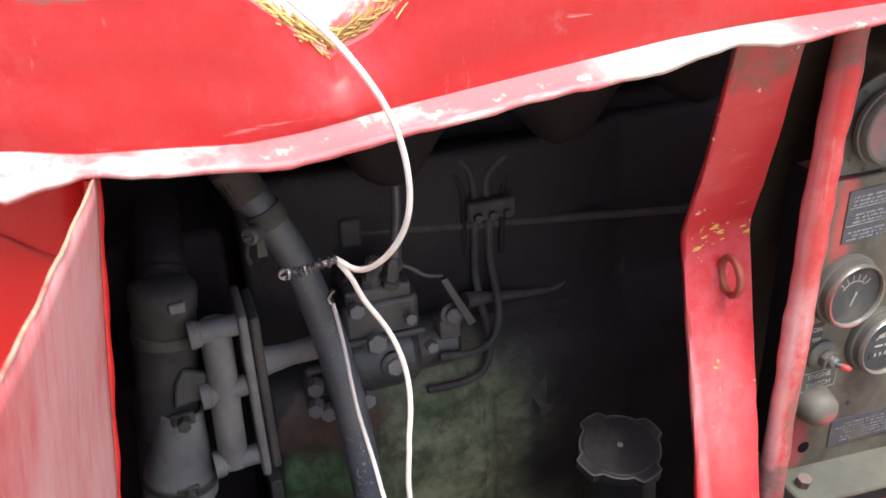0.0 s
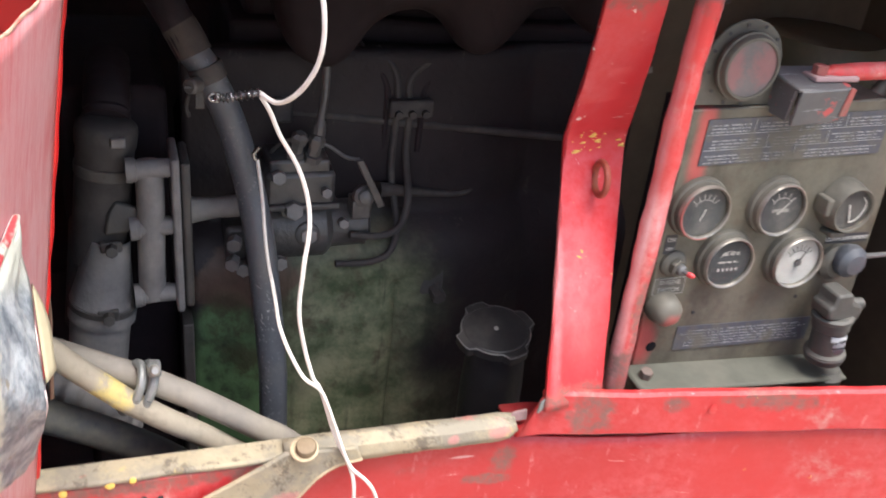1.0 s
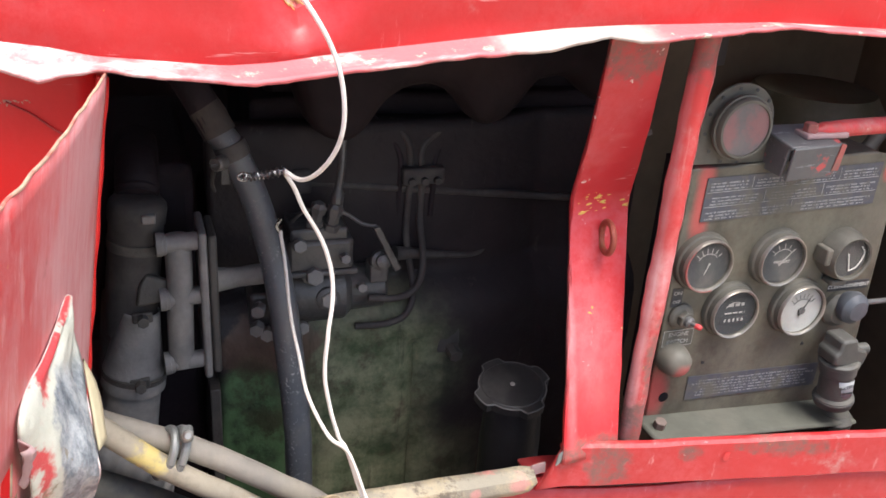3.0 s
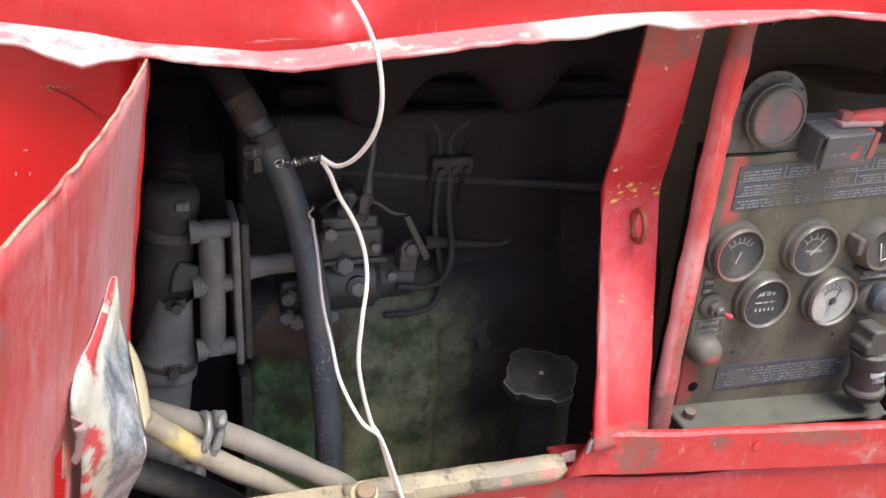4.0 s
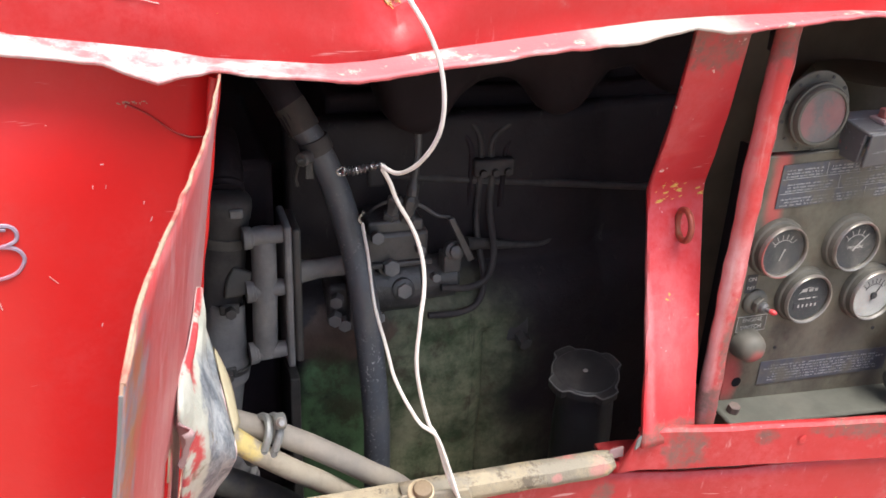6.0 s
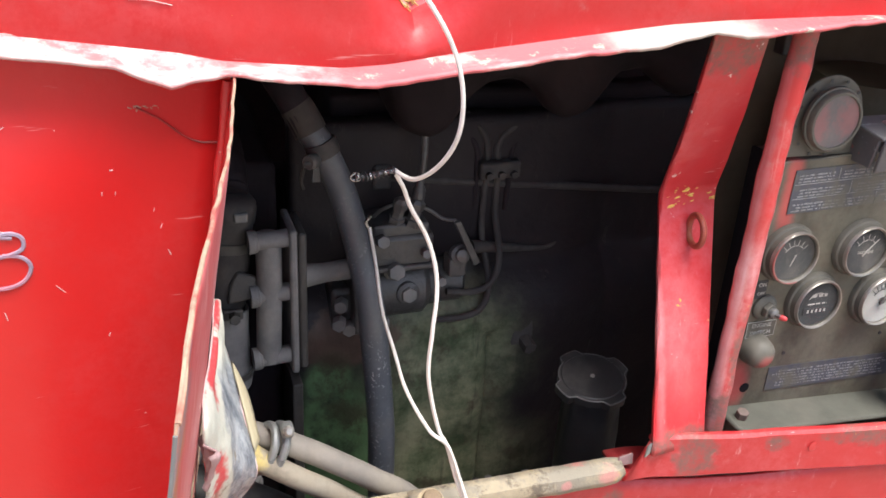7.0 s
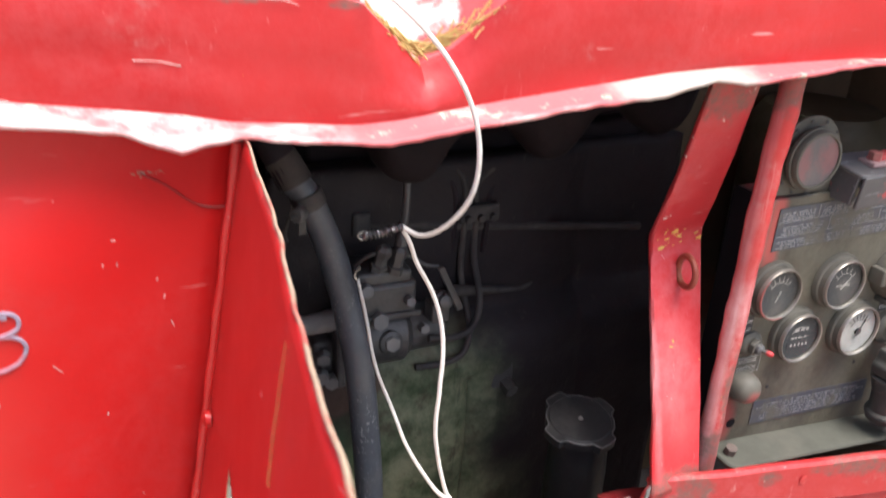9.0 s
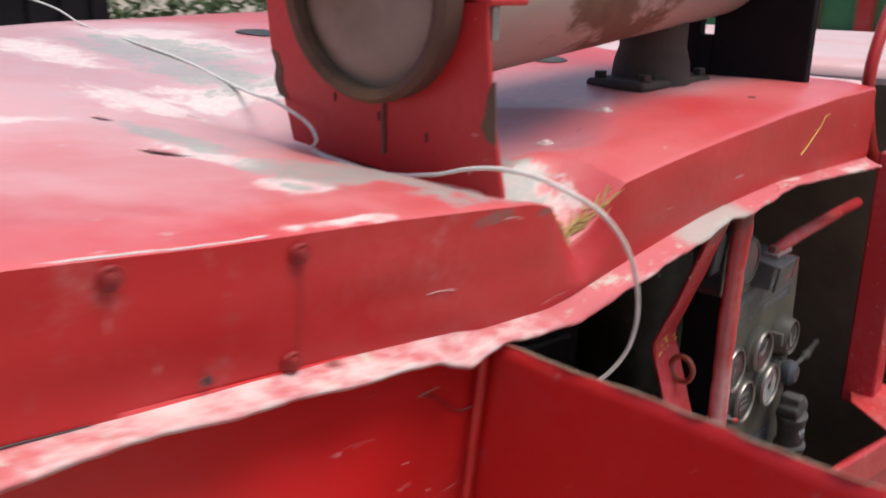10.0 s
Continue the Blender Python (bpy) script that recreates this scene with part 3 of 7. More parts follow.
def grid(cols, rows, place, skip=None, bm=None, slot=None):
    """A sheet: place(i, j) gives the point of column i and row j; slot(i, j) a face's material."""
    bm = bm or bmesh.new()
    v = [[bm.verts.new(place(i, j)) for j in range(rows)] for i in range(cols)]
    for i in range(cols - 1):
        for j in range(rows - 1):
            if skip is None or not skip(i, j):
                f = bm.faces.new((v[i][j], v[i + 1][j], v[i + 1][j + 1], v[i][j + 1]))
                if slot is not None:
                    f.material_index = slot(i, j)
    return bm

# ---- ground and distance ----
bm = grid(61, 61, lambda i, j: Vector(((i - 30) ** 3 * 0.02, (j - 30) ** 3 * 0.02, noise.noise(Vector((i, j, 0)) * 0.7) * 0.02)))
tagged(part("ground", bm, DIRT), "bare trodden earth under the machine", "ground", kind="structure")

FACE = 0.575   # y of the machine's side
# ---- machine body: side sheets, sills, posts ----
body = thing("machine_body", (0.3, FACE, 0.0), "dented red steel enclosure of an old diesel machine", "machine")


def side_sheet(x0, x1, z0, z1, yfun, seed):
    nx, nz = max(2, int((x1 - x0) / 0.02)), max(2, int((z1 - z0) / 0.02))
    def place(i, j):
        x, z = x0 + (x1 - x0) * i / nx, z0 + (z1 - z0) * j / nz
        return Vector((x, yfun(x, z) + 0.003 * noise.noise(Vector((x * 7, z * 7, seed))), z))
    return grid(nx + 1, nz + 1, place)


# left sheet, its free edge leaning with the door seam
bm = bmesh.new()
nx, nz = 60, 50
def side_y(x, z):
    """The beaten side sheet: it stands out a little away from the hinge."""
    u = min(1.0, max(0.0, (-0.02 - x) / 0.11)) * min(1.0, max(0.0, (1.375 - z) / 0.07))
    return FACE - 0.017 * u * u * (3 - 2 * u) + 0.003 * noise.noise(Vector((x * 6, z * 6, 1)))
def left_place(i, j):
    u = j / nz
    guess = -1.10 + 1.13 * i / nx
    z = 0.30 + (1.395 + max(0.0, 0.02 - guess) * 0.11 - 0.30) * u
    edge = 0.036 - (1.375 - z) * 0.145 if z > 0.955 else -0.03
    x = -1.10 + (edge + 1.10) * i / nx
    return Vector((x, side_y(x, z), z))
part("side_panel", grid(nx + 1, nz + 1, left_place), RED_SIDE, body, solid=0.004)


def sill_y(x):
    return 0.557 - max(0.0, x - 0.45) * 0.24


def lower_place(i, j):
    x = -0.031 + 1.281 * i / 100
    u = min(1.0, max(0.0, (x - 0.34) / 0.12))
    u = u * u * (3 - 2 * u)
    top = 0.940 - 0.0165 * u + max(0.0, x - 0.5) * 0.05 + 0.012 * min(1.0, max(0.0, (x - 0.56) / 0.12))
    z = 0.30 + (top - 0.30) * j / 34
    return Vector((x, 0.575 * (1 - u) + (sill_y(max(x, 0.40)) + 0.010) * u + 0.003 * noise.noise(Vector((x * 7, z * 7, 2))), z))
part("lower_panel", grid(101, 35, lower_place), RED_LOW, body, solid=0.004)

# left sill: angle iron with a dusty top, bent strip, diagonal brace, big washer
part("sill_angle", slab([(0, 0), (0.24, 0), (0.24, 0.034), (0, 0.034)], (-0.03, 0.572, 0.909), (1, 0, -0.01), (0, 0, 1), 0.006), RED_LOW, body, bevel=0.002)
part("sill_flange", slab([(0, 0.001), (0.06, -0.001), (0.11, 0.001), (0.17, -0.001), (0.235, 0), (0.235, 0.026), (0, 0.026)], (-0.03, 0.5645, 0.944), (1, 0, -0.012), (0, 1, 0.02), 0.006), TAN_SILL, body, "dusty tan top flange", bevel=0.002)
def strip_place(i, j):
    t = i / 24
    x = 0.185 + 0.235 * t
    z = 0.9545 - 0.005 * t + 0.002 * noise.noise(Vector((x * 30, 0, 5)))
    prof = [(0.012, 0.001), (0.003, 0.0), (-0.006, -0.003), (-0.0085, -0.012), (-0.0075, -0.0185)]
    dy, dz = prof[j]
    thin = 1 - 0.35 * max(0.0, (t - 0.95) / 0.05)
    return Vector((x + 0.004 * noise.noise(Vector((j * 1.7, 2, 5))) * (t > 0.97), 0.568 + dy * thin, z + dz * thin + 0.001 * noise.noise(Vector((x * 60, j, 5)))))
part("sill_strip", grid(25, 5, strip_place), TAN_SILL, body, "bent strip in chipped tan primer", solid=0.0016)
EDGE_LINE = [(0.000, 0.806), (0.138, 0.862), (0.168, 0.876), (0.190, 0.894), (0.213, 0.921), (0.233, 0.934), (0.257, 0.938)]
br_plate = part("brace", slab([(-0.055, 0.832), (0.055, 0.889), (0.102, 0.913), (0.168, 0.948), (0.184, 0.958), (0.252, 0.953)] + EDGE_LINE[::-1], (0, 0.561, 0), (1, 0, 0), (0, 0, 1), 0.005), TAN_SILL, body, "flared diagonal brace in chipped tan primer", bevel=0.002)
part("rolled_edge", tube([(x, 0.5565, z) for x, z in EDGE_LINE], 0.0016, 8, 6, wob=0.0004), EDGE_CREAM, br_plate, "pale rubbed edge")
w = part("washer", spin([(0.0130, 0), (0.0130, 0.0022), (0.0112, 0.0028), (0.0100, 0.0012)], (0.201, 0.556, 0.9600), (-0.10, -0.34, 0.93), 28), EDGE_CREAM, body, "cream-edged washer")
part("bolt_head", spin([(0.0098, 0), (0.0098, 0.004), (0.0085, 0.0065), (0.004, 0.0075)], (0.2025, 0.5555, 0.9615), (-0.10, -0.34, 0.93), 20), plain("tan_rusty_bolt", (0.21, 0.155, 0.095), 0.7, grain=120, spread=0.5, dirt=(0.12, 0.07, 0.04), dirty=0.7), w)

# right sill beam
def sill_place(i, j):
    prof = [(0.006, 0.0004), (0.002, 0.0), (0.0, -0.002), (0.0, -0.047), (0.004, -0.051), (0.05, -0.051)]
    dy, dz = prof[j]
    x0 = 0.440 + dz * 0.45
    x = x0 + (1.25 - x0) * i / 60
    top = 0.985 + max(0, x - 0.5) * 0.05
    return Vector((x, sill_y(x) + dy + 0.0015 * noise.noise(Vector((x * 20, dz * 30, 7))), top + dz + 0.0015 * noise.noise(Vector((x * 25, 3, 7)))))
part("sill_beam", grid(61, 6, sill_place), RED_LOW, body, solid=0.005)
for x, dz in ((0.614, -0.018),):
    part("rivet", spin([(0.006, 0), (0.005, 0.0003), (0.003, 0.0004)], (x, sill_y(x) - 0.0025, 0.985 + (x - 0.5) * 0.05 + dz), (0, -1, 0), 20), RED_LOW, body)
part("torn_tab", slab([(0, 0), (0.005, 0.003), (0.007, 0.016), (0.001, 0.012)], (0.432, 0.553, 0.968), (1, 0.1, 0.1), (0.1, 0.05, 1), 0.002), GALV, body, "torn bright metal tab")
part("torn_tab", slab([(0, 0), (0.024, 0.0), (0.024, 0.009), (0.006, 0.008)], (0.412, 0.573, 0.943), (0.85, 0, 0.05), (0, 0.2, 1.3), 0.002), BLEACHED_DUST, body, "bent pinkish sheet tab")

# bent channel pillar: three stations (z, y of face, x left, x right)
STATIONS = [(0.975, 0.557, 0.442, 0.505), (1.05, 0.583, 0.449, 0.511), (1.209, 0.648, 0.463, 0.529), (1.222, 0.651, 0.463, 0.531), (1.30, 0.617, 0.455, 0.518), (1.40, 0.577, 0.440, 0.498)]
def pillar_place(i, j):
    z = 0.97 + (1.405 - 0.97) * i / 60
    y = along([(s[0], s[1]) for s in STATIONS], z)
    a, b = along([(s[0], s[2]) for s in STATIONS], z), along([(s[0], s[3]) for s in STATIONS], z)
    prof = [(a, 0.004), (a + 0.0004, 0.001), (a + 0.0015, 0.0), (b - 0.0015, 0.0), (b, 0.002), (b - 0.001, 0.010)]
    x, dy = prof[j]
    twist = (b - x) / (b - a)
    x, dy = x - 0.003 * twist, dy - 0.008 * twist
    return Vector((x + 0.001 * noise.noise(Vector((z * 25, j, 3))), y + dy + 0.0012 * noise.noise(Vector((z * 30, j * 2, 8))), z))
pil = part("pillar", grid(61, 6, pillar_place), RED_PILLAR, body, "bent red channel pillar", solid=0.0025)
bmr = bmesh.new()
tube([(0.4925 + 0.0015 * math.cos(a), 0.6195 + 0.0150 * math.cos(a), 1.189 + 0.0160 * math.sin(a)) for a in [2 * math.pi * k / 12 for k in range(13)]], 0.0034, 10, 3, bmr)
part("ring_hole", spin([(0.0048, 0), (0.0045, 0.0012)], (0.4905, 0.6380, 1.187), (0, -1, 0.35), 16), INK_DARK, pil, "dark drilled hole")
part("ring", bmr, plain("red_brown_ring", (0.27, 0.055, 0.035), 0.5, grain=90, dirt=(0.30, 0.20, 0.08), dirty=0.6), pil, "rusty welded ring")
bmw = bmesh.new()
random.seed(5)
for k in range(26):
    x = random.gauss(0.474, 0.003) if k < 9 else random.gauss(0.494, 0.005) if k < 21 else random.uniform(0.47, 0.525)
    z = random.choice((1.217, 1.225, 1.211)) + random.gauss(0, 0.002)
    c = Vector((x, along([(st[0], st[1]) for st in STATIONS], z) - 0.0018 - 0.008 * (0.530 - x) / 0.067, z))
    bmesh.ops.create_icosphere(bmw, subdivisions=1, radius=0.0005 + 0.0013 * random.random() ** 2, matrix=Matrix.Translation(c) @ Matrix.Rotation(random.gauss(-0.1, 0.25), 4, "Y") @ Matrix.Diagonal((2.6, 0.6, 0.7, 1)))
part("paint_chip", bmw, GOLD, pil, "yellow primer showing at the bend")
part("bar", tube([(0.5375, 0.585, 0.955), (0.5385, 0.587, 1.1), (0.5400, 0.588, 1.2), (0.5405, 0.587, 1.3), (0.5415, 0.584, 1.40)], lambda t: 0.0113 + 0.0005 * math.sin(t * 23) + 0.0003 * math.sin(t * 71), 18, 14, wob=0.0009), RED_BAR, body, "worn pale red tube post")

# back, ends and floor of the enclosure
part("rear_panel", side_sheet(-1.10, 1.25, 0.30, 1.54, lambda x, z: 1.80, 11), BLACK_METAL, body, solid=0.004)
part("end_panel", box(-1.104, -1.10, FACE, 1.80, 0.30, 1.50), RED_SIDE, body)
part("end_post", box(0.992, 1.04, 0.515, 0.565, 0.985, 1.40), RED_PILLAR, body, bevel=0.004)
part("corner_gusset", slab([(0, 0), (0.16, -0.04), (0.16, 0.10), (0.06, 0.07)], (0.900, 0.470, 0.998), (1, 0, 0.03), (0, 1, 0), 0.005), RED_BAR, body, "dusty faded red corner gusset", bevel=0.002)
part("end_panel", box(1.25, 1.254, 0.40, 1.80, 0.30, 1.476), INNER_BROWN, body)
part("chassis_floor", box(-1.10, 1.25, 0.60, 1.80, 0.42, 0.45), BLACK_METAL, body)
part("bulkhead", box(0.56, 1.25, 1.12, 1.13, 0.45, 1.47), INNER_BROWN, body)
part("support_leg", box(-0.95, -0.85, 0.75, 0.85, 0.0, 0.42), BLACK_METAL, body)
part("support_leg", box(1.0, 1.1, 0.75, 0.85, 0.0, 0.42), BLACK_METAL, body)
part("support_leg", box(-0.95, -0.85, 1.55, 1.65, 0.0, 0.42), BLACK_METAL, body)
part("support_leg", box(1.0, 1.1, 1.55, 1.65, 0.0, 0.42), BLACK_METAL, body)

part("rear_top", grid(13, 25, lambda i, j: Vector((0.966 + 0.30 * i / 12, 0.66 + 1.16 * j / 24, 1.478 + 0.004 * noise.noise(Vector((i * 0.4, j * 0.4, 3)))))), BLEACHED, body, "sun-bleached top sheet past the hood", solid=0.004)

# ---- hinged side door, standing open ----
door = thing("side_door", (0.0, 0.56, 0.95), "open red sheet door, worn pale inside, torn near its hinge", "door")
HD = Vector((-0.148, -0.989, 0.0))
def hinge(z):
    return Vector((0.036 - (1.375 - z) * 0.145, 0.566, z))
DW = 0.420
def door_top(s):
    """The leaf's upper edge, dropping a little at its free corner."""
    return 1.3795 + 0.037 * min(s, 0.25) + 0.095 * min(0.15, max(0.0, s - 0.25)) - max(0.0, s - 0.400) * 0.5
def door_point(s, z, off=0.0):
    """A point of the leaf: s along it from the hinge."""
    n = Vector((0.989, -0.148, 0))
    p = hinge(z) + HD * s
    bow = 0.004 * math.sin(s / DW * math.pi) * math.sin((z - 0.6) * 4) + 0.002 * noise.noise(Vector((s * 9, z * 9, 4)))
    bow += 0.003 * math.sin(math.pi * min(s, 0.25) / 0.25) * min(1.0, max(0.0, (z - 1.22) / 0.15)) - max(0.0, s - 0.25) * 0.024
    return p + n * (bow + off)
def door_place(i, j):
    s = DW * i / 44
    return door_point(s, 0.62 + (door_top(s) - 0.62) * j / 60)
def tear(i, j):
    s, z = DW * (i + 0.5) / 44, 0.62 + 0.765 * (j + 0.5) / 60
    return (0.125 < s < 0.185 and 1.12 < z < 1.205) or (0.252 - (1.21 - z) * 0.3 < s < 0.272 - (1.21 - z) * 0.3 and 1.0 < z < 1.245)
EDGE_TAN = plain("chipped_tan_edge", (0.40, 0.29, 0.20), 0.8, grain=160, spread=0.6, dirt=(0.36, 0.06, 0.05), dirty=1.0)
RUST_GREY = plain("rusty_grey_bare_steel", (0.22, 0.22, 0.22), 0.6, 0.3, grain=20, spread=0.5, dirt=(0.30, 0.15, 0.07), dirty=0.75)
leaf = part("leaf", grid(45, 61, door_place, tear), [RED_SIDE, RED_DOOR_IN, EDGE_TAN], door, solid=0.0012, inside=1)
leaf.modifiers["thickness"].material_offset_rim = 2
part("hem", tube([door_point(DW * k / 14, door_top(DW * k / 14)) for k in range(15)], 0.0010, 8, 8, wob=0.0012), EDGE_TAN, door, "chipped tan worn top edge")
part("hem", tube([door_point(DW, door_top(DW) - 0.004 - 0.07 * k) for k in range(10)], 0.0007, 8, 4, wob=0.0004), RUST_GREY, door, "rusty free edge")
part("bolt", spin([(0.006, 0), (0.006, 0.004), (0.003, 0.006)], door_point(0.018, 1.172, -0.0015), (-0.989, 0.148, 0), 14), RED_SIDE, door)
part("scratch", tube([door_point(0.262, 1.372, -0.0012), door_point(0.260, 1.343, -0.0012), door_point(0.264, 1.302, -0.0012)], 0.0002, 5, 6, wob=0.0006), STRAW, door, "orange-brown scratch")
part("hinge_rod", tube([hinge(1.374 - 0.069 * k) + Vector((-0.0015, 0.0045, 0)) for k in range(7)], lambda t: 0.0043 + 0.0006 * math.sin(t * 47), 12, 6, wob=0.0007), RED_SIDE, door)
# torn, beaten-out tongue of sheet with bare grey metal
TORN = [(0.0, 0.130, 1.273, 0.0014), (0.28, 0.150, 1.240, 0.012), (0.58, 0.203, 1.204, 0.034), (0.64, 0.205, 1.194, 0.035), (1.0, 0.140, 1.105, 0.018)]
FREE = [Vector([along([(r[0], r[c]) for r in TORN], k / 30) for c in (1, 2, 3)]) for k in range(31)]
HELD = smooth_line([(0.137, 1.275, 0.0014), (0.205, 1.272, 0.0018), (0.256, 1.272, 0.003), (0.252, 1.240, 0.006), (0.238, 1.190, 0.006), (0.205, 1.13, 0.004)], 6)
def flap_place(i, j):
    u, v = i / 22, j / 30
    a, b = FREE[round(v * 30)], HELD[round(v * 30)]
    p = a * (1 - u) + b * u
    return door_point(p.x, p.y, p.z + 0.002 * math.sin(u * math.pi) + 0.003 * noise.noise(Vector((u * 5, v * 5, 2))))
FLAP = Mat("torn_flap_metal", 0.5)
_uv = FLAP.t.nodes.new("ShaderNodeTexCoord").outputs["UV"]
_sp = FLAP.t.nodes.new("ShaderNodeSeparateXYZ")
FLAP.t.links.new(_uv, _sp.inputs[0])
_n = FLAP.noise(26, 6, 0.7, shift=4)
_across = FLAP.math("ADD", FLAP.math("MULTIPLY", _sp.outputs[0], 0.8), FLAP.math("MULTIPLY", FLAP.math("SUBTRACT", _n, 0.15), 0.45))
_metal = FLAP.mix(FLAP.ramp(FLAP.noise(60, 7, 0.8, stretch=(1, 1, 0.8)), 0.34, 0.68), (0.085, 0.108, 0.128), (0.40, 0.43, 0.44))
_cream = FLAP.mix(FLAP.noise(50, 5, 0.7, shift=9), (0.34, 0.36, 0.29), (0.62, 0.63, 0.56))
_c = FLAP.mix(FLAP.ramp(_across, 0.62, 0.70), _metal, _cream)
_c = FLAP.mix(FLAP.ramp(_sp.outputs[1], 0.34, 0.18), _c, _cream)
_c = FLAP.mix(FLAP.math("MULTIPLY", FLAP.ramp(_across, 0.74, 0.82), FLAP.ramp(FLAP.noise(22, 5, 0.65, shift=2), 0.44, 0.50)), _c, (0.50, 0.06, 0.065))
_c = FLAP.mix(FLAP.math("MULTIPLY", FLAP.ramp(FLAP.noise(55, 5, 0.7, shift=6), 0.62, 0.68), 0.8), _c, (0.20, 0.17, 0.11))
FLAP = FLAP.done(_c, 0.5, FLAP.noise(45, 5, 0.7), 0.8, 0.003)
bm = grid(23, 31, flap_place)
uvs = bm.loops.layers.uv.new("UVMap")
bm.verts.index_update()
for f in bm.faces:
    for lp in f.loops:
        lp[uvs].uv = (lp.vert.index // 31 / 22, lp.vert.index % 31 / 30)
part("torn_flap", bm, FLAP, door, "beaten-out torn flap of bare grey, red and whitish sheet", solid=0.002)
part("torn_edge", tube([flap_place(0, 3 * k) for k in range(11)], 0.0009, 6, 4, wob=0.0012), PAINT_MARK, door, "bright torn edge")
part("torn_edge", tube([flap_place(22, 3 * k) for k in range(6)], 0.0006, 6, 4, wob=0.0008), PAINT_MARK, door, "bright torn edge")
def curl_place(i, j):
    """A narrow blade beside the flap, pointed at its top."""
    v = j / 12
    p = flap_place(0, 9) * (1 - v) + flap_place(0, 17) * v
    w = 0.012 * math.sin(min(1.0, v * 1.25) * math.pi * 0.62) * i / 3
    return p + Vector((0.001 + w * 0.40, 0.004 + w, 0.002 - 0.002 * v))
def crumple(i, j):
    return door_point(0.250 + 0.020 * i / 8 - 0.006 * j / 8, 1.262 - 0.026 * j / 8, 0.004 + 0.006 * noise.noise(Vector((i * 0.4, j * 0.35, 6))) + 0.005 * i / 8)
part("crumpled_edge", grid(9, 9, crumple), BLEACHED_DUST, door, "crumpled torn sheet edge", smooth=20, solid=0.0012)
part("curled_strip", grid(4, 13, curl_place), plain("olive_tan_primer", (0.33, 0.295, 0.19), 0.7, grain=30, spread=0.3, dirt=(0.22, 0.19, 0.13), dirty=0.5), door, "thin curled olive-tan strip", solid=0.0010)

# small marks on the sheets below the opening
low_left = [o for o in body.children if o.name.startswith("lower_panel")][0]
angle = [o for o in body.children if o.name.startswith("sill_angle")][0]
for x, z in ((0.47, 0.905), (0.522, 0.903), (0.66, 0.865), (0.73, 0.858), (0.505, 0.875)):
    part("screw_hole", spin([(0.0019, 0), (0.0017, 0.0004)], (x, sill_y(x) + 0.0092, z), (0, -1, 0), 10), INK_DARK, low_left)
for x, z, r in ((-0.005, 0.940, 0.0038), (0.033, 0.9445, 0.0045), (0.052, 0.9455, 0.0032)):
    part("paint_fleck", spin([(r, 0), (r * 0.7, 0.0007)], (x, 0.5655 if z < 0.942 else 0.5638, z), (0, -1, 0.3), 9), GOLD, angle)
for x, z in ((0.060, 0.921), (0.074, 0.919)):
    part("screw_hole", spin([(0.0026, 0), (0.0026, 0.0005)], (x, 0.5659, z), (0, -1, 0), 10), INK_DARK, angle)

for x0, z0, x1, z1 in ((0.66, 0.795, 0.70, 0.772), (0.70, 0.772, 0.715, 0.748), (0.655, 0.858, 0.672, 0.868), (0.78, 0.845, 0.80, 0.85), (0.62, 0.842, 0.63, 0.838)):
    part("scratch", tube([(x0, sill_y(x0) + 0.0085, z0), ((x0 + x1) / 2, sill_y((x0 + x1) / 2) + 0.008, (z0 + z1) / 2 + 0.002), (x1, sill_y(x1) + 0.0085, z1)], 0.0006, 5, 4, wob=0.0005), PAINT_MARK, low_left)

# ---- hood: one pressed sheet with a skirt and a flared lip ----
hood = thing("engine_hood", (0.3, 1.0, 1.40), "dented red sheet hood with faded top and chalky lip", "hood")
CREST = [(-1.2, 1.515), (-0.3, 1.511), (-0.2, 1.500), (-0.06, 1.488), (0.03, 1.479), (0.095, 1.472), (0.122, 1.464), (0.174, 1.417), (0.199, 1.430), (0.236, 1.468), (0.38, 1.479), (0.6, 1.491), (0.8, 1.497), (0.96, 1.497)]
FOLD = [(-1.2, 1.44), (-0.31, 1.429), (-0.25, 1.422), (-0.17, 1.416), (0.0, 1.394), (0.03, 1.387), (0.118, 1.379), (0.153, 1.381), (0.2, 1.387), (0.3, 1.397), (0.39, 1.406), (0.45, 1.409), (0.6, 1.411), (0.96, 1.395)]
EDGE = [(-1.2, 1.435), (-0.32, 1.424), (-0.27, 1.423), (-0.2, 1.413), (-0.15, 1.406), (-0.11, 1.401), (-0.04, 1.391), (-0.006, 1.376), (0.031, 1.384), (0.057, 1.380), (0.138, 1.371), (0.2, 1.378), (0.28, 1.388), (0.37, 1.394), (0.42, 1.405), (0.454, 1.400), (0.6, 1.412), (0.74, 1.402), (0.96, 1.385)]
CROWN = [(0.575, 0.0), (0.62, 0.006), (0.70, 0.006), (0.80, 0.006), (0.96, 0.018), (1.2, 0.040), (1.5, 0.062), (1.82, 0.066)]


def flat_crest(x):
    return 1.512 - 0.035 * min(1, max(0, (x + 0.3) / 0.4)) + 0.022 * min(1, max(0, (x - 0.15) / 0.6))


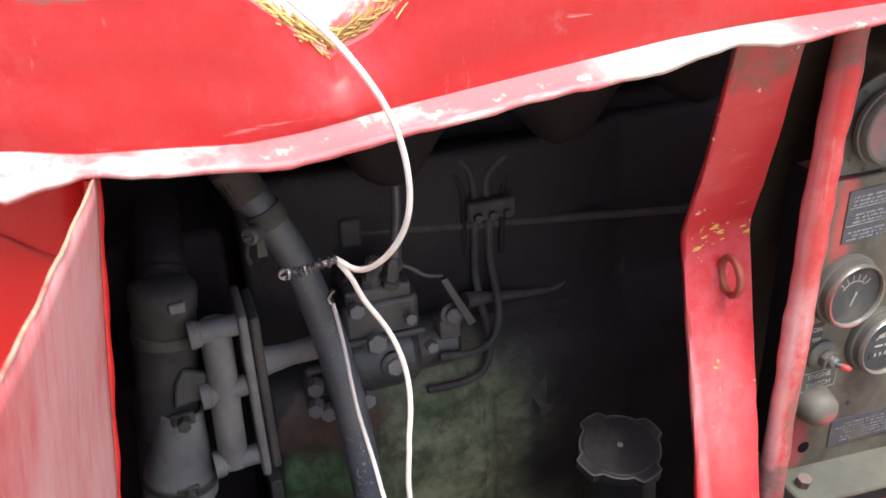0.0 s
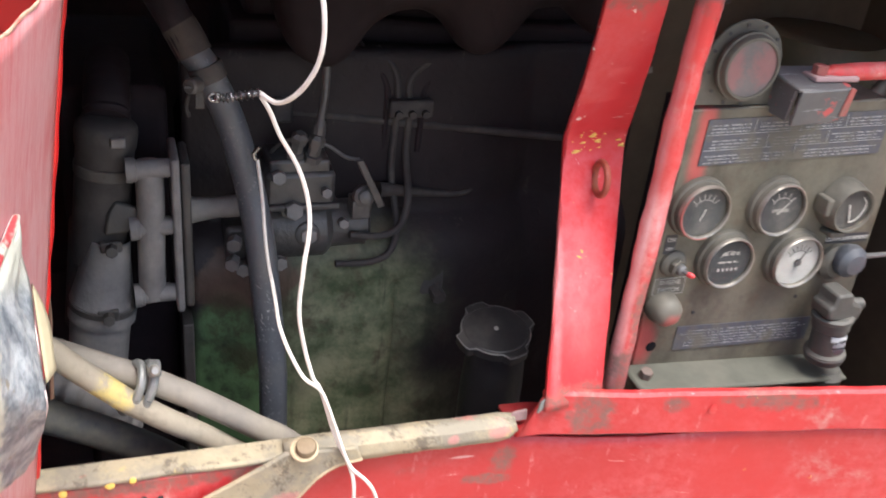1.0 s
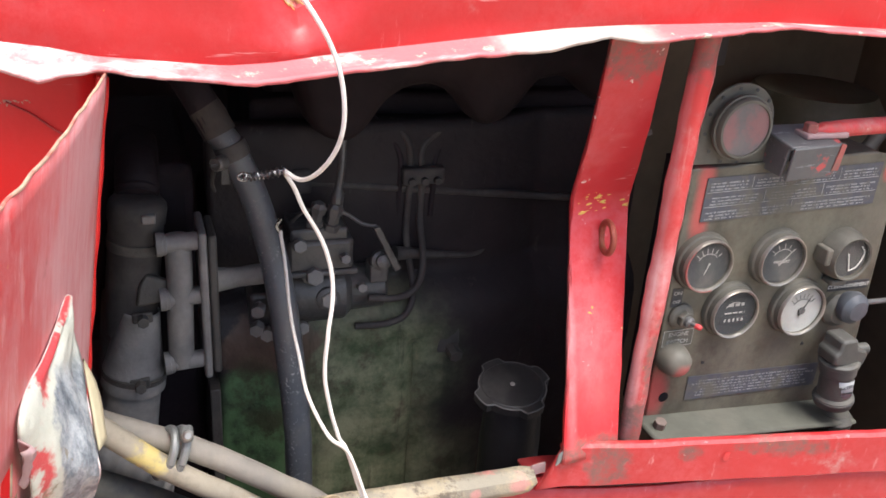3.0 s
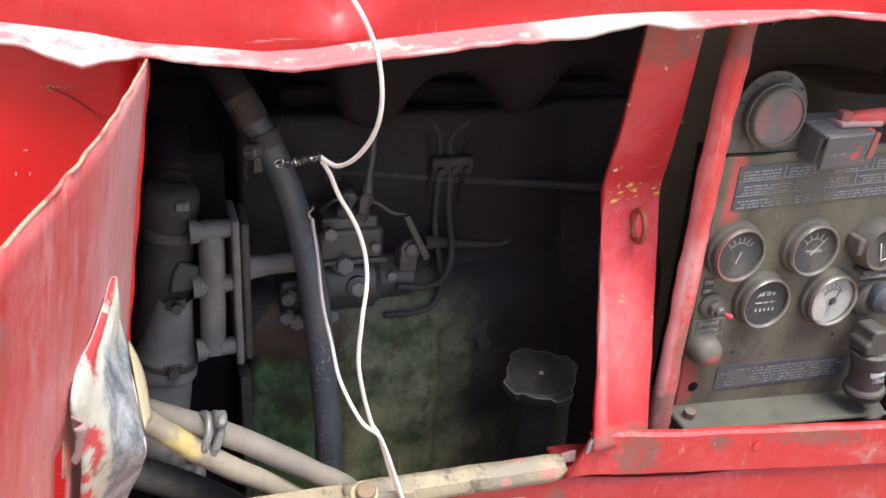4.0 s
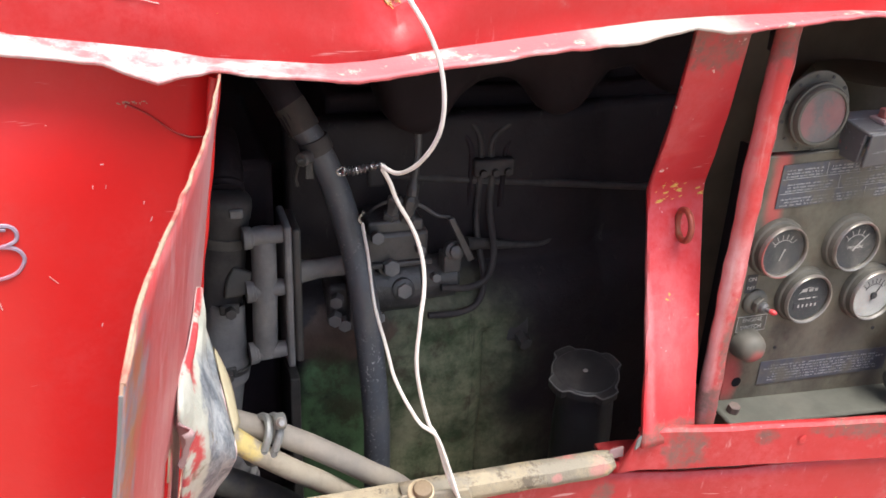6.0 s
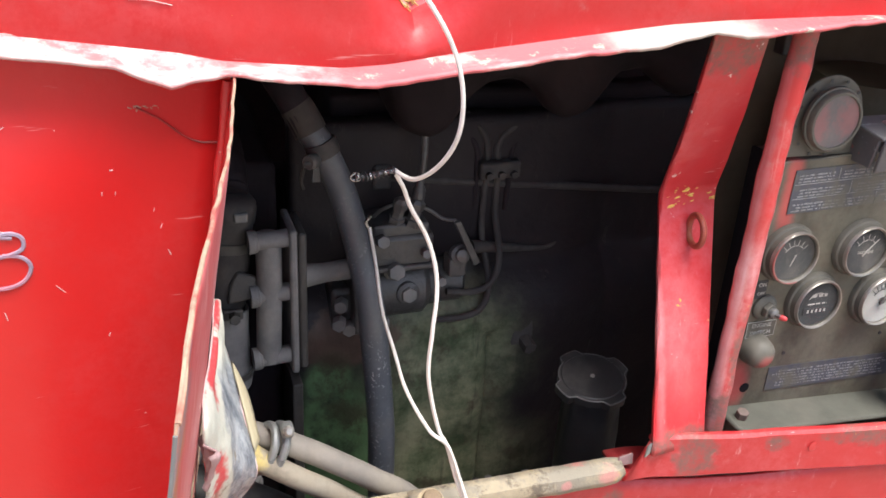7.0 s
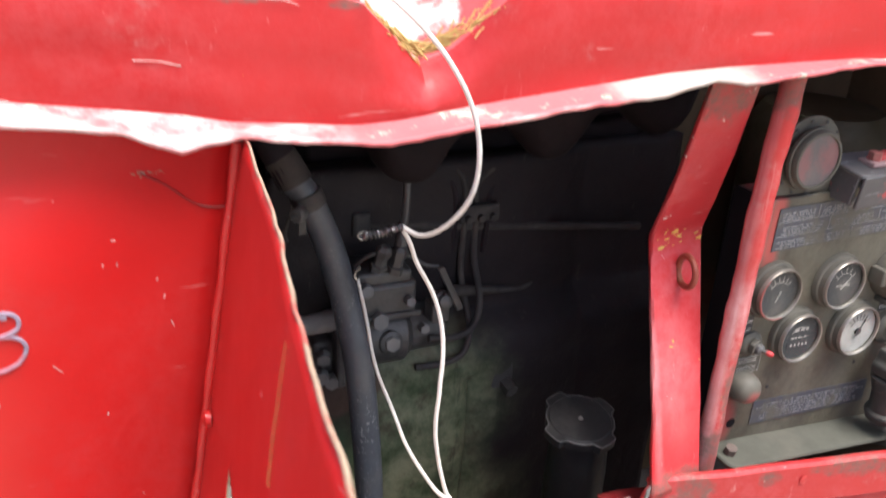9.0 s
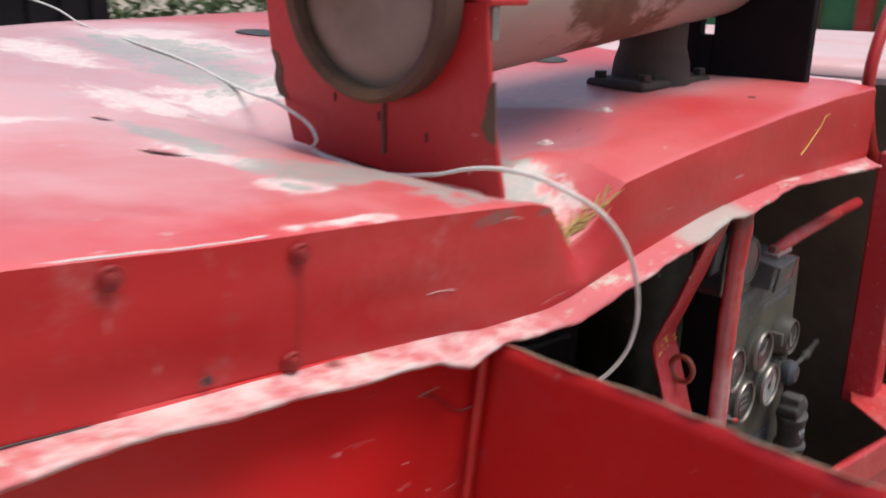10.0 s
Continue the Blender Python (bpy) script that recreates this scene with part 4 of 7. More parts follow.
def top_z(x, y):
    base = flat_crest(x)
    lift = along(CROWN, y)
    keep = max(0.0, 1 - (y - 0.575) / (0.10 if x < 0.1 or x > 0.24 else 0.085))
    z = base + (along(CREST, x) - base) * keep ** 0.9 + lift
    z -= 0.023 * math.exp(-((x - 0.137) / 0.06) ** 2) * min(1.0, max(0.0, (y - 0.575) / 0.05)) * min(1.0, max(0.0, (1.15 - y) / 0.2))
    z += 0.003 * noise.noise(Vector((x * 4.5, y * 4.5, 2))) * min(1, (y - 0.57) * 8)
    z -= 0.012 * max(0, 1 - ((x - 0.30) / 0.13) ** 2 - ((y - 0.74) / 0.10) ** 2)
    return z


HX = [-1.2 + 0.03 * i for i in range(20)] + [-0.6 + 0.0075 * i for i in range(65)] + [-0.1125 + 0.0038 * i for i in range(52)] + [0.0851 + 0.0075 * i for i in range(118)]
HX = [x for x in HX if x <= 0.962]
HY = [0.5765 + 0.0075 * j for j in range(25)] + [0.764 + 0.0038 * j for j in range(64)] + [1.0075 + 0.0075 * j for j in range(3)] + [1.03 + 0.04 * j for j in range(20)]
LOW = 14


# rust holes in the top: centre, half length, half width, bearing of the long way
SLOTS = [(-0.0785, 0.804, 0.0225, 0.0095, -61), (-0.046, 0.958, 0.0145, 0.0065, -80), (0.075, 0.990, 0.0105, 0.0070, 20)]


def slot_reach(x, y):
    """How far out of the nearest hole a point lies (1 on its rim), with the rim point beside it."""
    best = (9.0, x, y)
    for a, b, l, w, t in SLOTS:
        c, s = math.cos(radians(t)), math.sin(radians(t))
        u, v = (x - a) * c + (y - b) * s, -(x - a) * s + (y - b) * c
        f = math.hypot(u / l, v / w)
        if f < best[0] and f > 1e-6:
            best = (f, a + ((x - a)) / f, b + (y - b) / f)
    return best


def hood_skip(i, j):
    if j < LOW:
        return False
    return all(slot_reach(HX[p], HY[q])[0] < 1.22 for p in (i, i + 1) for q in (j - LOW, j - LOW + 1))


def hood_place(i, j):
    x = HX[i]
    push = 0.020 * max(0.0, 1 - abs(x - 0.177) / 0.062)
    if j < 5:                       # flared lip, from its free edge up to the fold
        u = j / 4
        ze, zf = along(EDGE, x), along(FOLD, x)
        y = 0.549 + (0.574 - 0.549) * u + 0.004 * noise.noise(Vector((x * 22, 3, 0))) * (1 - u)
        return Vector((x, y, ze + (zf - ze) * (u ** 1.5) + 0.0016 * noise.noise(Vector((x * 60, 1, 0))) * (1 - u)))
    if j < LOW:                     # upright skirt
        u = (j - 4) / (LOW - 5)
        zf, zc = along(FOLD, x), along(CREST, x)
        y = 0.574 + push * u ** 1.5 - 0.004 * math.sin(u * math.pi) * 0.4 + 0.0025 * noise.noise(Vector((x * 8, u * 3, 6)))
        return Vector((x, y, zf + (zc - 0.001 - zf) * u))
    y = HY[j - LOW]
    f, rx, ry = slot_reach(x, y)
    if f < 1.22:
        return Vector((rx, ry, top_z(rx, ry)))
    return Vector((x, y + push * max(0, 1 - (j - LOW) * 0.06), top_z(x, y)))


bm = grid(len(HX), LOW + len(HY), hood_place, hood_skip, slot=lambda i, j: 1 if j < 4 else 0 if j < LOW - 1 else 2)
part("cover_sheet", bm, [RED_SKIRT, LIP, TOP], hood, smooth=28, solid=0.003)


for x, y, a, b in ((0.486, 1.41, 0.030, 0.045), (0.735, 1.00, 0.034, 0.026)):
    rim = [(a * math.cos(t) * (1 + 0.15 * math.sin(3 * t)), b * math.sin(t) * (1 + 0.12 * math.cos(2 * t))) for t in [2 * math.pi * k / 20 for k in range(20)]]
    part("rust_hole", slab(rim, (x, y, top_z(x, y) + 0.0016), (1, 0, 0.03), (0, 1, 0.08), 0.0012), INK_DARK, hood, "dark rusted-through hole")
BOLT_RED = plain("dirty_red_bolt", (0.30, 0.02, 0.02), 0.55, grain=120, dirt=(0.12, 0.08, 0.07), dirty=0.8)


def hood_bolt(x, z, r=0.0066):
    b = part("bolt", spin([(r, 0), (r, 0.002), (r * 0.9, 0.003), (r * 0.55, 0.0025), (r * 0.5, 0.0045), (r * 0.35, 0.005)], (x, 0.5715, z), (0, -1, 0), 16), BOLT_RED, hood)
for x, z in ((-0.255, 1.497), (-0.14, 1.484), (-0.148, 1.420)):
    hood_bolt(x, z)
part("bolt_hole", spin([(0.0028, 0), (0.0028, 0.0012)], (-0.206, 0.5705, 1.428), (0, -1, 0), 14), INK_DARK, hood)
part("seam_weld", tube([(-0.139, 0.5705, 1.494), (-0.141, 0.5700, 1.45), (-0.144, 0.5705, 1.418)], 0.0003, 6, 8, wob=0.0003), BOLT_RED, hood, "thin vertical sheet seam")
for x, y in ((0.288, 0.697), (0.44, 0.722)):
    z = top_z(x, y)
    b = part("bolt", spin([(0.010, 0), (0.010, 0.0015), (0.006, 0.002), (0.005, 0.004), (0.003, 0.005)], (x, y, z + 0.001), (0, 0, 1), 16), PAINT_MARK, hood)
part("bolt_hole", spin([(0.005, 0), (0.005, 0.001)], (0.66, 0.64, top_z(0.66, 0.64) + 0.001), (0, 0, 1), 12), INK_DARK, hood)
part("rubbed_edge", tube([(x, 0.5748, along(CREST, x) + 0.0002) for x in (-0.46, -0.40, -0.34, -0.28, -0.22, -0.16)], 0.0013, 6, 6, wob=0.0009), PAINT_MARK, hood, "paint rubbed pale along the edge")
part("fold_crack", tube([(x, 0.5722, along(FOLD, x) + 0.0015) for x in (-0.46, -0.40, -0.35, -0.31, -0.27)], lambda t: 0.0012 - 0.0008 * t, 6, 5, wob=0.0006), INK_DARK, hood, "dark crack along the lip fold")
part("top_seam", tube([(x, 0.66 + (x - 0.21) * 0.30, top_z(x, 0.66 + (x - 0.21) * 0.30) + 0.0006) for x in (0.21, 0.25, 0.29, 0.34, 0.39, 0.44)], 0.0005, 6, 6, wob=0.0008), RUST, hood, "lapped sheet seam")
for x0, z0, dx, dz in ((-0.029, 1.431, 0.029, -0.004), (0.055, 1.468, 0.022, -0.004), (-0.19, 1.445, 0.006, 0.002)):
    part("scratch", tube([(x0, 0.571, z0), (x0 + dx * 0.5, 0.5705, z0 + dz * 0.4 + 0.001), (x0 + dx, 0.571, z0 + dz)], 0.0003, 5, 5, wob=0.0004), PAINT_MARK, hood)
part("paint_run", tube([(0.752, 0.5700, 1.480), (0.735, 0.5700, 1.477), (0.725, 0.5700, 1.468), (0.705, 0.5695, 1.459), (0.690, 0.5695, 1.452), (0.672, 0.5695, 1.443), (0.662, 0.5700, 1.438)], lambda t: 0.0004 + 0.0006 * t, 5, 5, wob=0.0008), GOLD, hood, "yellow paint run")
# chalk and dents on the side sheet: a worn figure and a bent scratch
side = [o for o in body.children if o.name.startswith("side_panel")][0]
for line in ([(-0.116, 1.262), (-0.127, 1.263), (-0.137, 1.257), (-0.136, 1.248), (-0.124, 1.246), (-0.111, 1.251), (-0.110, 1.261), (-0.117, 1.266), (-0.129, 1.264)],
             [(-0.123, 1.246), (-0.137, 1.243), (-0.143, 1.232), (-0.138, 1.220), (-0.126, 1.217), (-0.113, 1.222), (-0.107, 1.234), (-0.112, 1.244), (-0.124, 1.247)],
             [(-0.176, 1.268), (-0.160, 1.271), (-0.149, 1.266), (-0.150, 1.252), (-0.156, 1.236), (-0.160, 1.222)]):
    part("marker_stroke", tube([(x - 0.004, side_y(x - 0.004, z + 0.006) - 0.0022, 1.277 + (z - 1.268) * 0.86) for x, z in line], 0.0016, 6, 4), GREY_MARK, side, "grey hand-drawn figure stroke")
part("seam_crack", tube([(0.011, 0.5700, 1.222), (0.007, 0.5702, 1.20), (0.004, 0.570, 1.168), (0.002, 0.570, 1.115), (-0.004, 0.570, 1.04)], 0.0016, 6, 6, wob=0.0012), RUST, side, "rust-filled crack beside the hinge")
part("crease", tube([(-0.030, 0.5718, 1.357), (-0.015, 0.5716, 1.348), (0.000, 0.5716, 1.335), (0.012, 0.5716, 1.329), (0.024, 0.5718, 1.328)], 0.0008, 6, 6, wob=0.0008), BOLT_RED, side, "rusty crease in the paint")
bm = bmesh.new()
random.seed(12)
for k in range(14):
    x, z, r = -0.030 + random.gauss(0.003, 0.005), 1.356 + random.gauss(0, 0.0014), 0.0004 + 0.0010 * random.random() ** 2
    bmesh.ops.create_icosphere(bm, subdivisions=1, radius=r, matrix=Matrix.Translation((x, side_y(x, z) - 0.0022, z)) @ Matrix.Rotation(random.random() * 3, 4, "Y") @ Matrix.Diagonal((2.2, 0.4, 0.8, 1)))
tagged(part("paint_chip", bm, EDGE_TAN, side, "tan chipped paint"), kind="stuff")
random.seed(31)
CHIPS = [(-0.059, 1.294, 0.003, 1.4), (-0.050, 1.293, 0.003, 1.4), (-0.025, 1.277, 0.003, 1.2), (-0.021, 1.263, 0.004, 1.2), (-0.017, 1.245, 0.005, -1.2), (-0.097, 1.230, 0.009, -0.9), (-0.133, 1.214, 0.007, -1.4), (-0.066, 1.179, 0.003, 1.2), (-0.132, 1.280, 0.022, -0.45)]
CHIPS += [(-0.62 + random.random() * 0.60, 1.0 + random.random() * 0.36, 0.0012 + 0.003 * random.random() ** 2, random.choice((0.3, -0.6, 1.3, -0.2)) + random.random() * 0.4) for k in range(26)]
for x, z, l, a in CHIPS:
    part("scratch", tube([(x, side_y(x, z) - 0.002, z), (x + l * 0.5 * math.cos(a), side_y(x + l * 0.5 * math.cos(a), z) - 0.0022, z + l * 0.5 * math.sin(a)), (x + l * math.cos(a), side_y(x + l * math.cos(a), z) - 0.002, z + l * math.sin(a))], 0.0004 if l < 0.012 else 0.0003, 5, 2), PAINT_MARK, side)

# ---- muffler lying on the hood, its cradle, outlet elbow and black shield ----
MY, MZ, MR = 0.776, 1.624, 0.094
muf = thing("muffler", (0.5, MY, 1.53), "long dull steel muffler drum with rust stains", "muffler")
bm = spin([(MR - 0.010, -0.010), (MR - 0.002, -0.013), (MR + 0.001, -0.006), (MR + 0.001, 0.012), (MR - 0.001, 0.016), (MR - 0.001, 0.725), (MR - 0.02, 0.735), (0.03, 0.738)], (0.114, MY, MZ), (1, 0.03, 0.085), 56, closed=False)
part("shell", bm, MUFFLER, muf)
part("end_disc", spin([(0.004, -0.004), (MR * 0.5, -0.0035), (MR - 0.024, -0.002), (MR - 0.016, 0.003), (MR - 0.010, 0.004)], (0.114, MY, MZ), (1, 0.03, 0.085), 56, closed=False), MUFFLER_END, muf, "dull tan-grey dished end plate")
part("end_rim", spin([(MR - 0.011, 0.002), (MR - 0.010, -0.011), (MR - 0.002, -0.014), (MR + 0.003, -0.007), (MR + 0.003, 0.014), (MR, 0.018)], (0.114, MY, MZ), (1, 0.03, 0.085), 56, closed=False), RIM_RUST, muf, "rusty rolled rim")
SOOTY = plain("sooty_brown_casting", (0.035, 0.028, 0.024), 0.75, grain=50, spread=0.5, dirt=(0.09, 0.075, 0.06), dirty=0.5, bump=0.6)
outlet = thing("exhaust_elbow", (0.68, 0.80, 1.50), "sooty cast exhaust elbow rising from the hood", "exhaust")
part("stub", spin([(0.055, 0), (0.052, 0.03), (0.046, 0.05), (0.046, 0.12)], (0.69, 0.80, 1.505), (0, 0, 1), 28), SOOTY, outlet)
part("flange", slab([(-0.1, -0.045), (0.09, -0.05), (0.10, 0.05), (-0.09, 0.05)], (0.69, 0.80, 1.500), (1, 0, 0), (0, 1, 0), 0.014), SOOTY, outlet, bevel=0.006)
for dx, dy in ((-0.08, -0.035), (0.08, -0.035), (-0.075, 0.035), (0.08, 0.035)):
    hexbolt(outlet, (0.69 + dx, 0.80 + dy, 1.514), (0, 0, 1), 0.009, 0.009, SOOTY)
shield = thing("black_shield", (0.87, 0.90, 1.49), "tall black sheet-metal shield standing on the hood", "shield")
part("plate", box(0.858, 0.880, 0.645, 0.790, 1.488, 1.95), DARK_SHEET, shield, bevel=0.003)
part("strip", box(0.858, 0.880, 0.812, 0.856, 1.488, 1.95), DARK_SHEET, shield, bevel=0.003)
part("rung", box(0.8585, 0.8795, 0.790, 0.812, 1.488, 1.566), DARK_SHEET, shield)
part("rung", box(0.8585, 0.8795, 0.790, 0.812, 1.591, 1.95), DARK_SHEET, shield)
part("foot", box(0.880, 0.920, 0.66, 0.85, 1.490, 1.496), DARK_SHEET, shield)
part("brace", rod((0.880, 0.75, 1.60), (0.94, 0.75, 1.494), 0.008, n=10), DARK_SHEET, shield)

stand = thing("muffler_stand", (0.14, 0.78, 1.47), "red sheet-metal cradle plate holding the muffler", "stand")
out = [(0.634, 1.448), (0.908, 1.474), (0.922, 1.52), (0.940, 1.57), (0.950, 1.66), (0.905, 1.668)]
out += [(MY + (MR - 0.003) * math.cos(a), MZ + (MR - 0.003) * math.sin(a)) for a in [radians(20 - k * 220 / 22) for k in range(23)] if math.sin(a) < 0.30]
out += [(0.684, 1.622), (0.660, 1.618), (0.658, 1.59), (0.651, 1.53)]
part("cradle_plate", slab([(y, z) for y, z in out], (0.137, 0, 0), (0, 1, 0), (0, 0, 1), 0.005), RED_STAND, stand, bevel=0.001)
part("tab", box(0.137, 0.190, 0.655, 0.686, 1.616, 1.622), RED_STAND, stand, bevel=0.002)
hexbolt(stand, (0.160, 0.670, 1.615), (0, 0, -1), 0.006, 0.028, STEEL)
part("foot_flange", box(0.142, 0.165, 0.70, 0.91, 1.462, 1.468), RED_STAND, stand, bevel=0.002)
part("weld_seam", tube([(0.1365, 0.776, 1.478), (0.1360, 0.776, 1.51), (0.1365, 0.776, 1.529)], 0.0022, 8, 5, wob=0.001), RUST, stand)
BOLT_HOLE_RED = plain("grimy_red_recess", (0.14, 0.012, 0.012), 0.7, grain=60, dirt=(0.05, 0.03, 0.03), dirty=0.6)
for y, z in ((0.705, 1.500), (0.765, 1.513), (0.825, 1.525)):
    part("slot", slab([(-0.002, -0.004), (0.002, -0.005), (0.0025, 0.003), (-0.001, 0.005)], (0.1365, y + 0.018, z), (0, 1, 0.1), (0, 0, 1), 0.0015), BOLT_HOLE_RED, stand)
part("rust_patch", slab([(0.0, 0), (0.014, 0.004), (0.018, 0.020), (0.012, 0.034), (0.016, 0.050), (0.006, 0.046), (0.002, 0.030), (0.006, 0.016)], (0.1362, 0.913, 1.515), (0, 1, 0), (0, 0.2, 1), 0.0012), RUST, stand, "rusted edge patch")
part("torn_notch", slab([(-0.004, 0), (0.006, 0.003), (0.013, 0.014), (0.009, 0.024), (0.007, 0.040), (0.002, 0.052), (-0.001, 0.052), (-0.003, 0.02)], (0.136, 0.6485, 1.503), (0, 1, 0), (0, 0, 1), 0.0015), RUST, stand, "rusted torn edge")

# ---- wire thrown over the hood, twisted joint, two tails ----
wire = thing("white_wire", (0.16, 0.57, 0.93), "thin white electric wire with a twisted bare joint", "wire")
pts = [(-1.0, 8.38, 2.15), (-0.35, 5.2, 1.93), (0.22, 2.4, 1.66), (0.335, 1.90, 1.590)] + [(x, y, top_z(x, y) + 0.003) for x, y in ((0.325, 1.68), (0.265, 1.42), (0.235, 1.25))]
pts += [(0.200, 1.10, 1.511), (0.158, 0.995, 1.510), (0.126, 0.925, 1.514), (0.119, 0.868, 1.500), (0.116, 0.848, 1.486), (0.117, 0.853, 1.472), (0.118, 0.80, 1.466), (0.119, 0.755, 1.464), (0.119, 0.70, 1.472), (0.119, 0.66, 1.483), (0.119, 0.63, 1.488)]
pts += [(0.118, 0.590, 1.487), (0.130, 0.562, 1.476), (0.148, 0.545, 1.460), (0.172, 0.536, 1.432), (0.192, 0.533, 1.395), (0.200, 0.534, 1.356), (0.197, 0.541, 1.325), (0.187, 0.556, 1.300), (0.175, 0.573, 1.287), (0.163, 0.587, 1.291)]
part("lead", tube(pts, 0.0019, 8, 8, wob=0.0005), WIRE, wire)
part("twisted_joint", tube([(0.164, 0.586, 1.291), (0.150, 0.585, 1.289), (0.140, 0.585, 1.287), (0.130, 0.584, 1.288)], lambda t: 0.0032 + 0.0012 * math.sin(t * 60), 8, 10, wob=0.001), TINNED, wire, "bare twisted strands")
part("loop_end", tube([(0.131 + 0.0042 * math.cos(a), 0.584, 1.288 + 0.0030 * math.sin(a)) for a in [2 * math.pi * k / 8 for k in range(9)]], 0.0012, 6, 3), TINNED, wire)
part("tail", tube([(0.163, 0.587, 1.291), (0.172, 0.588, 1.275), (0.180, 0.590, 1.255), (0.198, 0.588, 1.220), (0.204, 0.580, 1.183), (0.197, 0.566, 1.145), (0.194, 0.562, 1.10), (0.206, 0.560, 1.042), (0.215, 0.559, 1.022), (0.229, 0.556, 0.971), (0.243, 0.551, 0.937), (0.248, 0.547, 0.904), (0.249, 0.546, 0.80)], 0.0019, 8, 8, wob=0.0005), WIRE, wire)
part("tail", tube([(0.186, 0.745, 1.166), (0.187, 0.72, 1.133), (0.186, 0.69, 1.098), (0.186, 0.64, 1.078), (0.186, 0.60, 1.062), (0.197, 0.562, 1.042), (0.2145, 0.5555, 1.024), (0.228, 0.553, 0.985), (0.242, 0.548, 0.941), (0.270, 0.547, 0.898), (0.285, 0.546, 0.80)], 0.0018, 8, 8, wob=0.0005), WIRE, wire)
part("bare_end", tube([(0.186, 0.745, 1.164), (0.182, 0.745, 1.172), (0.187, 0.744, 1.180)], 0.0022, 6, 6), TINNED, wire)

# straw caught in the dent
straw = thing("dry_grass_tuft", (0.20, 0.57, 1.44), "dry yellow grass caught in the dented hood edge", "grass", kind="stuff")
bm = bmesh.new()
random.seed(77)
for k in range(420):
    u = random.random()
    x = 0.134 + 0.094 * u if k < 380 else 0.212 + 0.02 * random.random()
    deep = max(0.0, 1 - abs(x - 0.177) / 0.05)
    z0 = along(CREST, x) - 0.004 + (0.006 + 0.010 * deep) * random.random()
    y0 = 0.578 + 0.020 * deep + 0.012 * random.random()
    l = random.uniform(0.008, 0.024) * (0.6 + 0.6 * deep)
    sl = (along(CREST, x + 0.01) - along(CREST, x - 0.01)) / 0.02 + random.gauss(0, 0.35)
    d = Vector((l, random.gauss(-0.004, 0.005), l * sl)) * random.choice((1, -1))
    tube([(x - d.x * 0.5, y0 - d.y * 0.5, z0 - d.z * 0.5), (x, y0 - 0.003 * random.random(), z0 - 0.002 * random.random()), (x + d.x * 0.5, y0 + d.y * 0.5, z0 + d.z * 0.5)], 0.0006, 4, 2, bm)
part("blades", bm, STRAW, straw)

# ---- instrument panel ----
PY = 0.611
dash = thing("instrument_panel", (0.70, PY, 0.945), "dusty olive-brown instrument panel with round gauges", "control panel")
out = [(0.573, 0.957), (0.858, 0.928), (0.853, 1.02), (0.842, 1.243), (0.835, 1.256), (0.818, 1.265), (0.800, 1.268), (0.572, 1.260)]
plate = part("face_plate", slab(out, (0, PY, 0), (1, 0, 0), (0, 0, 1), -0.004), PANEL, dash, bevel=0.002)
# olive panel's return, coloured black to paint the shade beside it
part("side_return", box(0.573, 0.577, PY + 0.003, PY + 0.05, 0.96, 1.26), DARK_SHEET, dash)
part("top_return", slab([(0, 0), (0.235, 0), (0.235, 0.05), (0, 0.05)], (0.574, PY + 0.002, 1.255), (1, 0, 0.035), (0, 1, 0), 0.004), PANEL, dash, bevel=0.002)
part("foot_ledge", slab([(-0.004, 0.006), (0.004, -0.002), (0.275, -0.004), (0.275, 0.045), (-0.006, 0.045)], (0.566, PY - 0.042, 0.957), (1, 0, -0.07), (0, 1, 0.05), 0.006), LEDGE, dash, "dust-covered grey-green lower ledge", bevel=0.003)
hexbolt(dash, (0.578, PY - 0.021, 0.963), (0, -0.2, 1), 0.0072, 0.010, plain("dull_reddish_bolt", (0.15, 0.105, 0.092), 0.7, grain=120, dirt=(0.10, 0.09, 0.075), dirty=0.7))
part("drilled_hole", spin([(0.0062, 0), (0.0062, 0.0003)], (0.592, PY - 0.0002, 0.987), (0, -1, 0), 18), DARK_SHEET, dash)
part("drilled_hole", spin([(0.0022, 0), (0.0022, 0.0008)], (0.635, PY - 0.0003, 1.027), (0, -1, 0), 10), INK_DARK, dash)
part("drilled_hole", spin([(0.0022, 0), (0.0022, 0.0008)], (0.770, PY - 0.0003, 1.034), (0, -1, 0), 10), INK_DARK, dash)


def bars(x0, x1, z, h, n, seed, y, bm, gap=0.25):
    """A line of unreadable print as short bars."""
    rnd = random.Random(seed)
    x = x0
    while x < x1:
        w = (0.004 + 0.010 * rnd.random())
        box(x, min(x1, x + w), y - 0.0005, y, z, z + h, bm)
        x += w + 0.0016 + 0.001 * rnd.random()
    return bm


def words(text, x, z, size, y, material, parent, name="lettering", align="CENTER", slant=0.0):
    cu = bpy.data.curves.new(name, "FONT")
    cu.body, cu.size, cu.align_x, cu.align_y, cu.extrude = text, size, align, "CENTER", 0.0002
    tmp = bpy.data.objects.new(name, cu)
    me = bpy.data.meshes.new_from_object(tmp)
    bpy.data.objects.remove(tmp)
    bpy.data.curves.remove(cu)
    me.materials.clear()
    me.materials.append(material)
    ob = new(name, me)
    ob.parent = parent
    ob.matrix_basis = Matrix.Translation(Vector((x, y, z)) - base_of(parent)) @ Matrix.Rotation(radians(slant), 4, "Y") @ Matrix.Rotation(radians(90), 4, "X")
    return ob


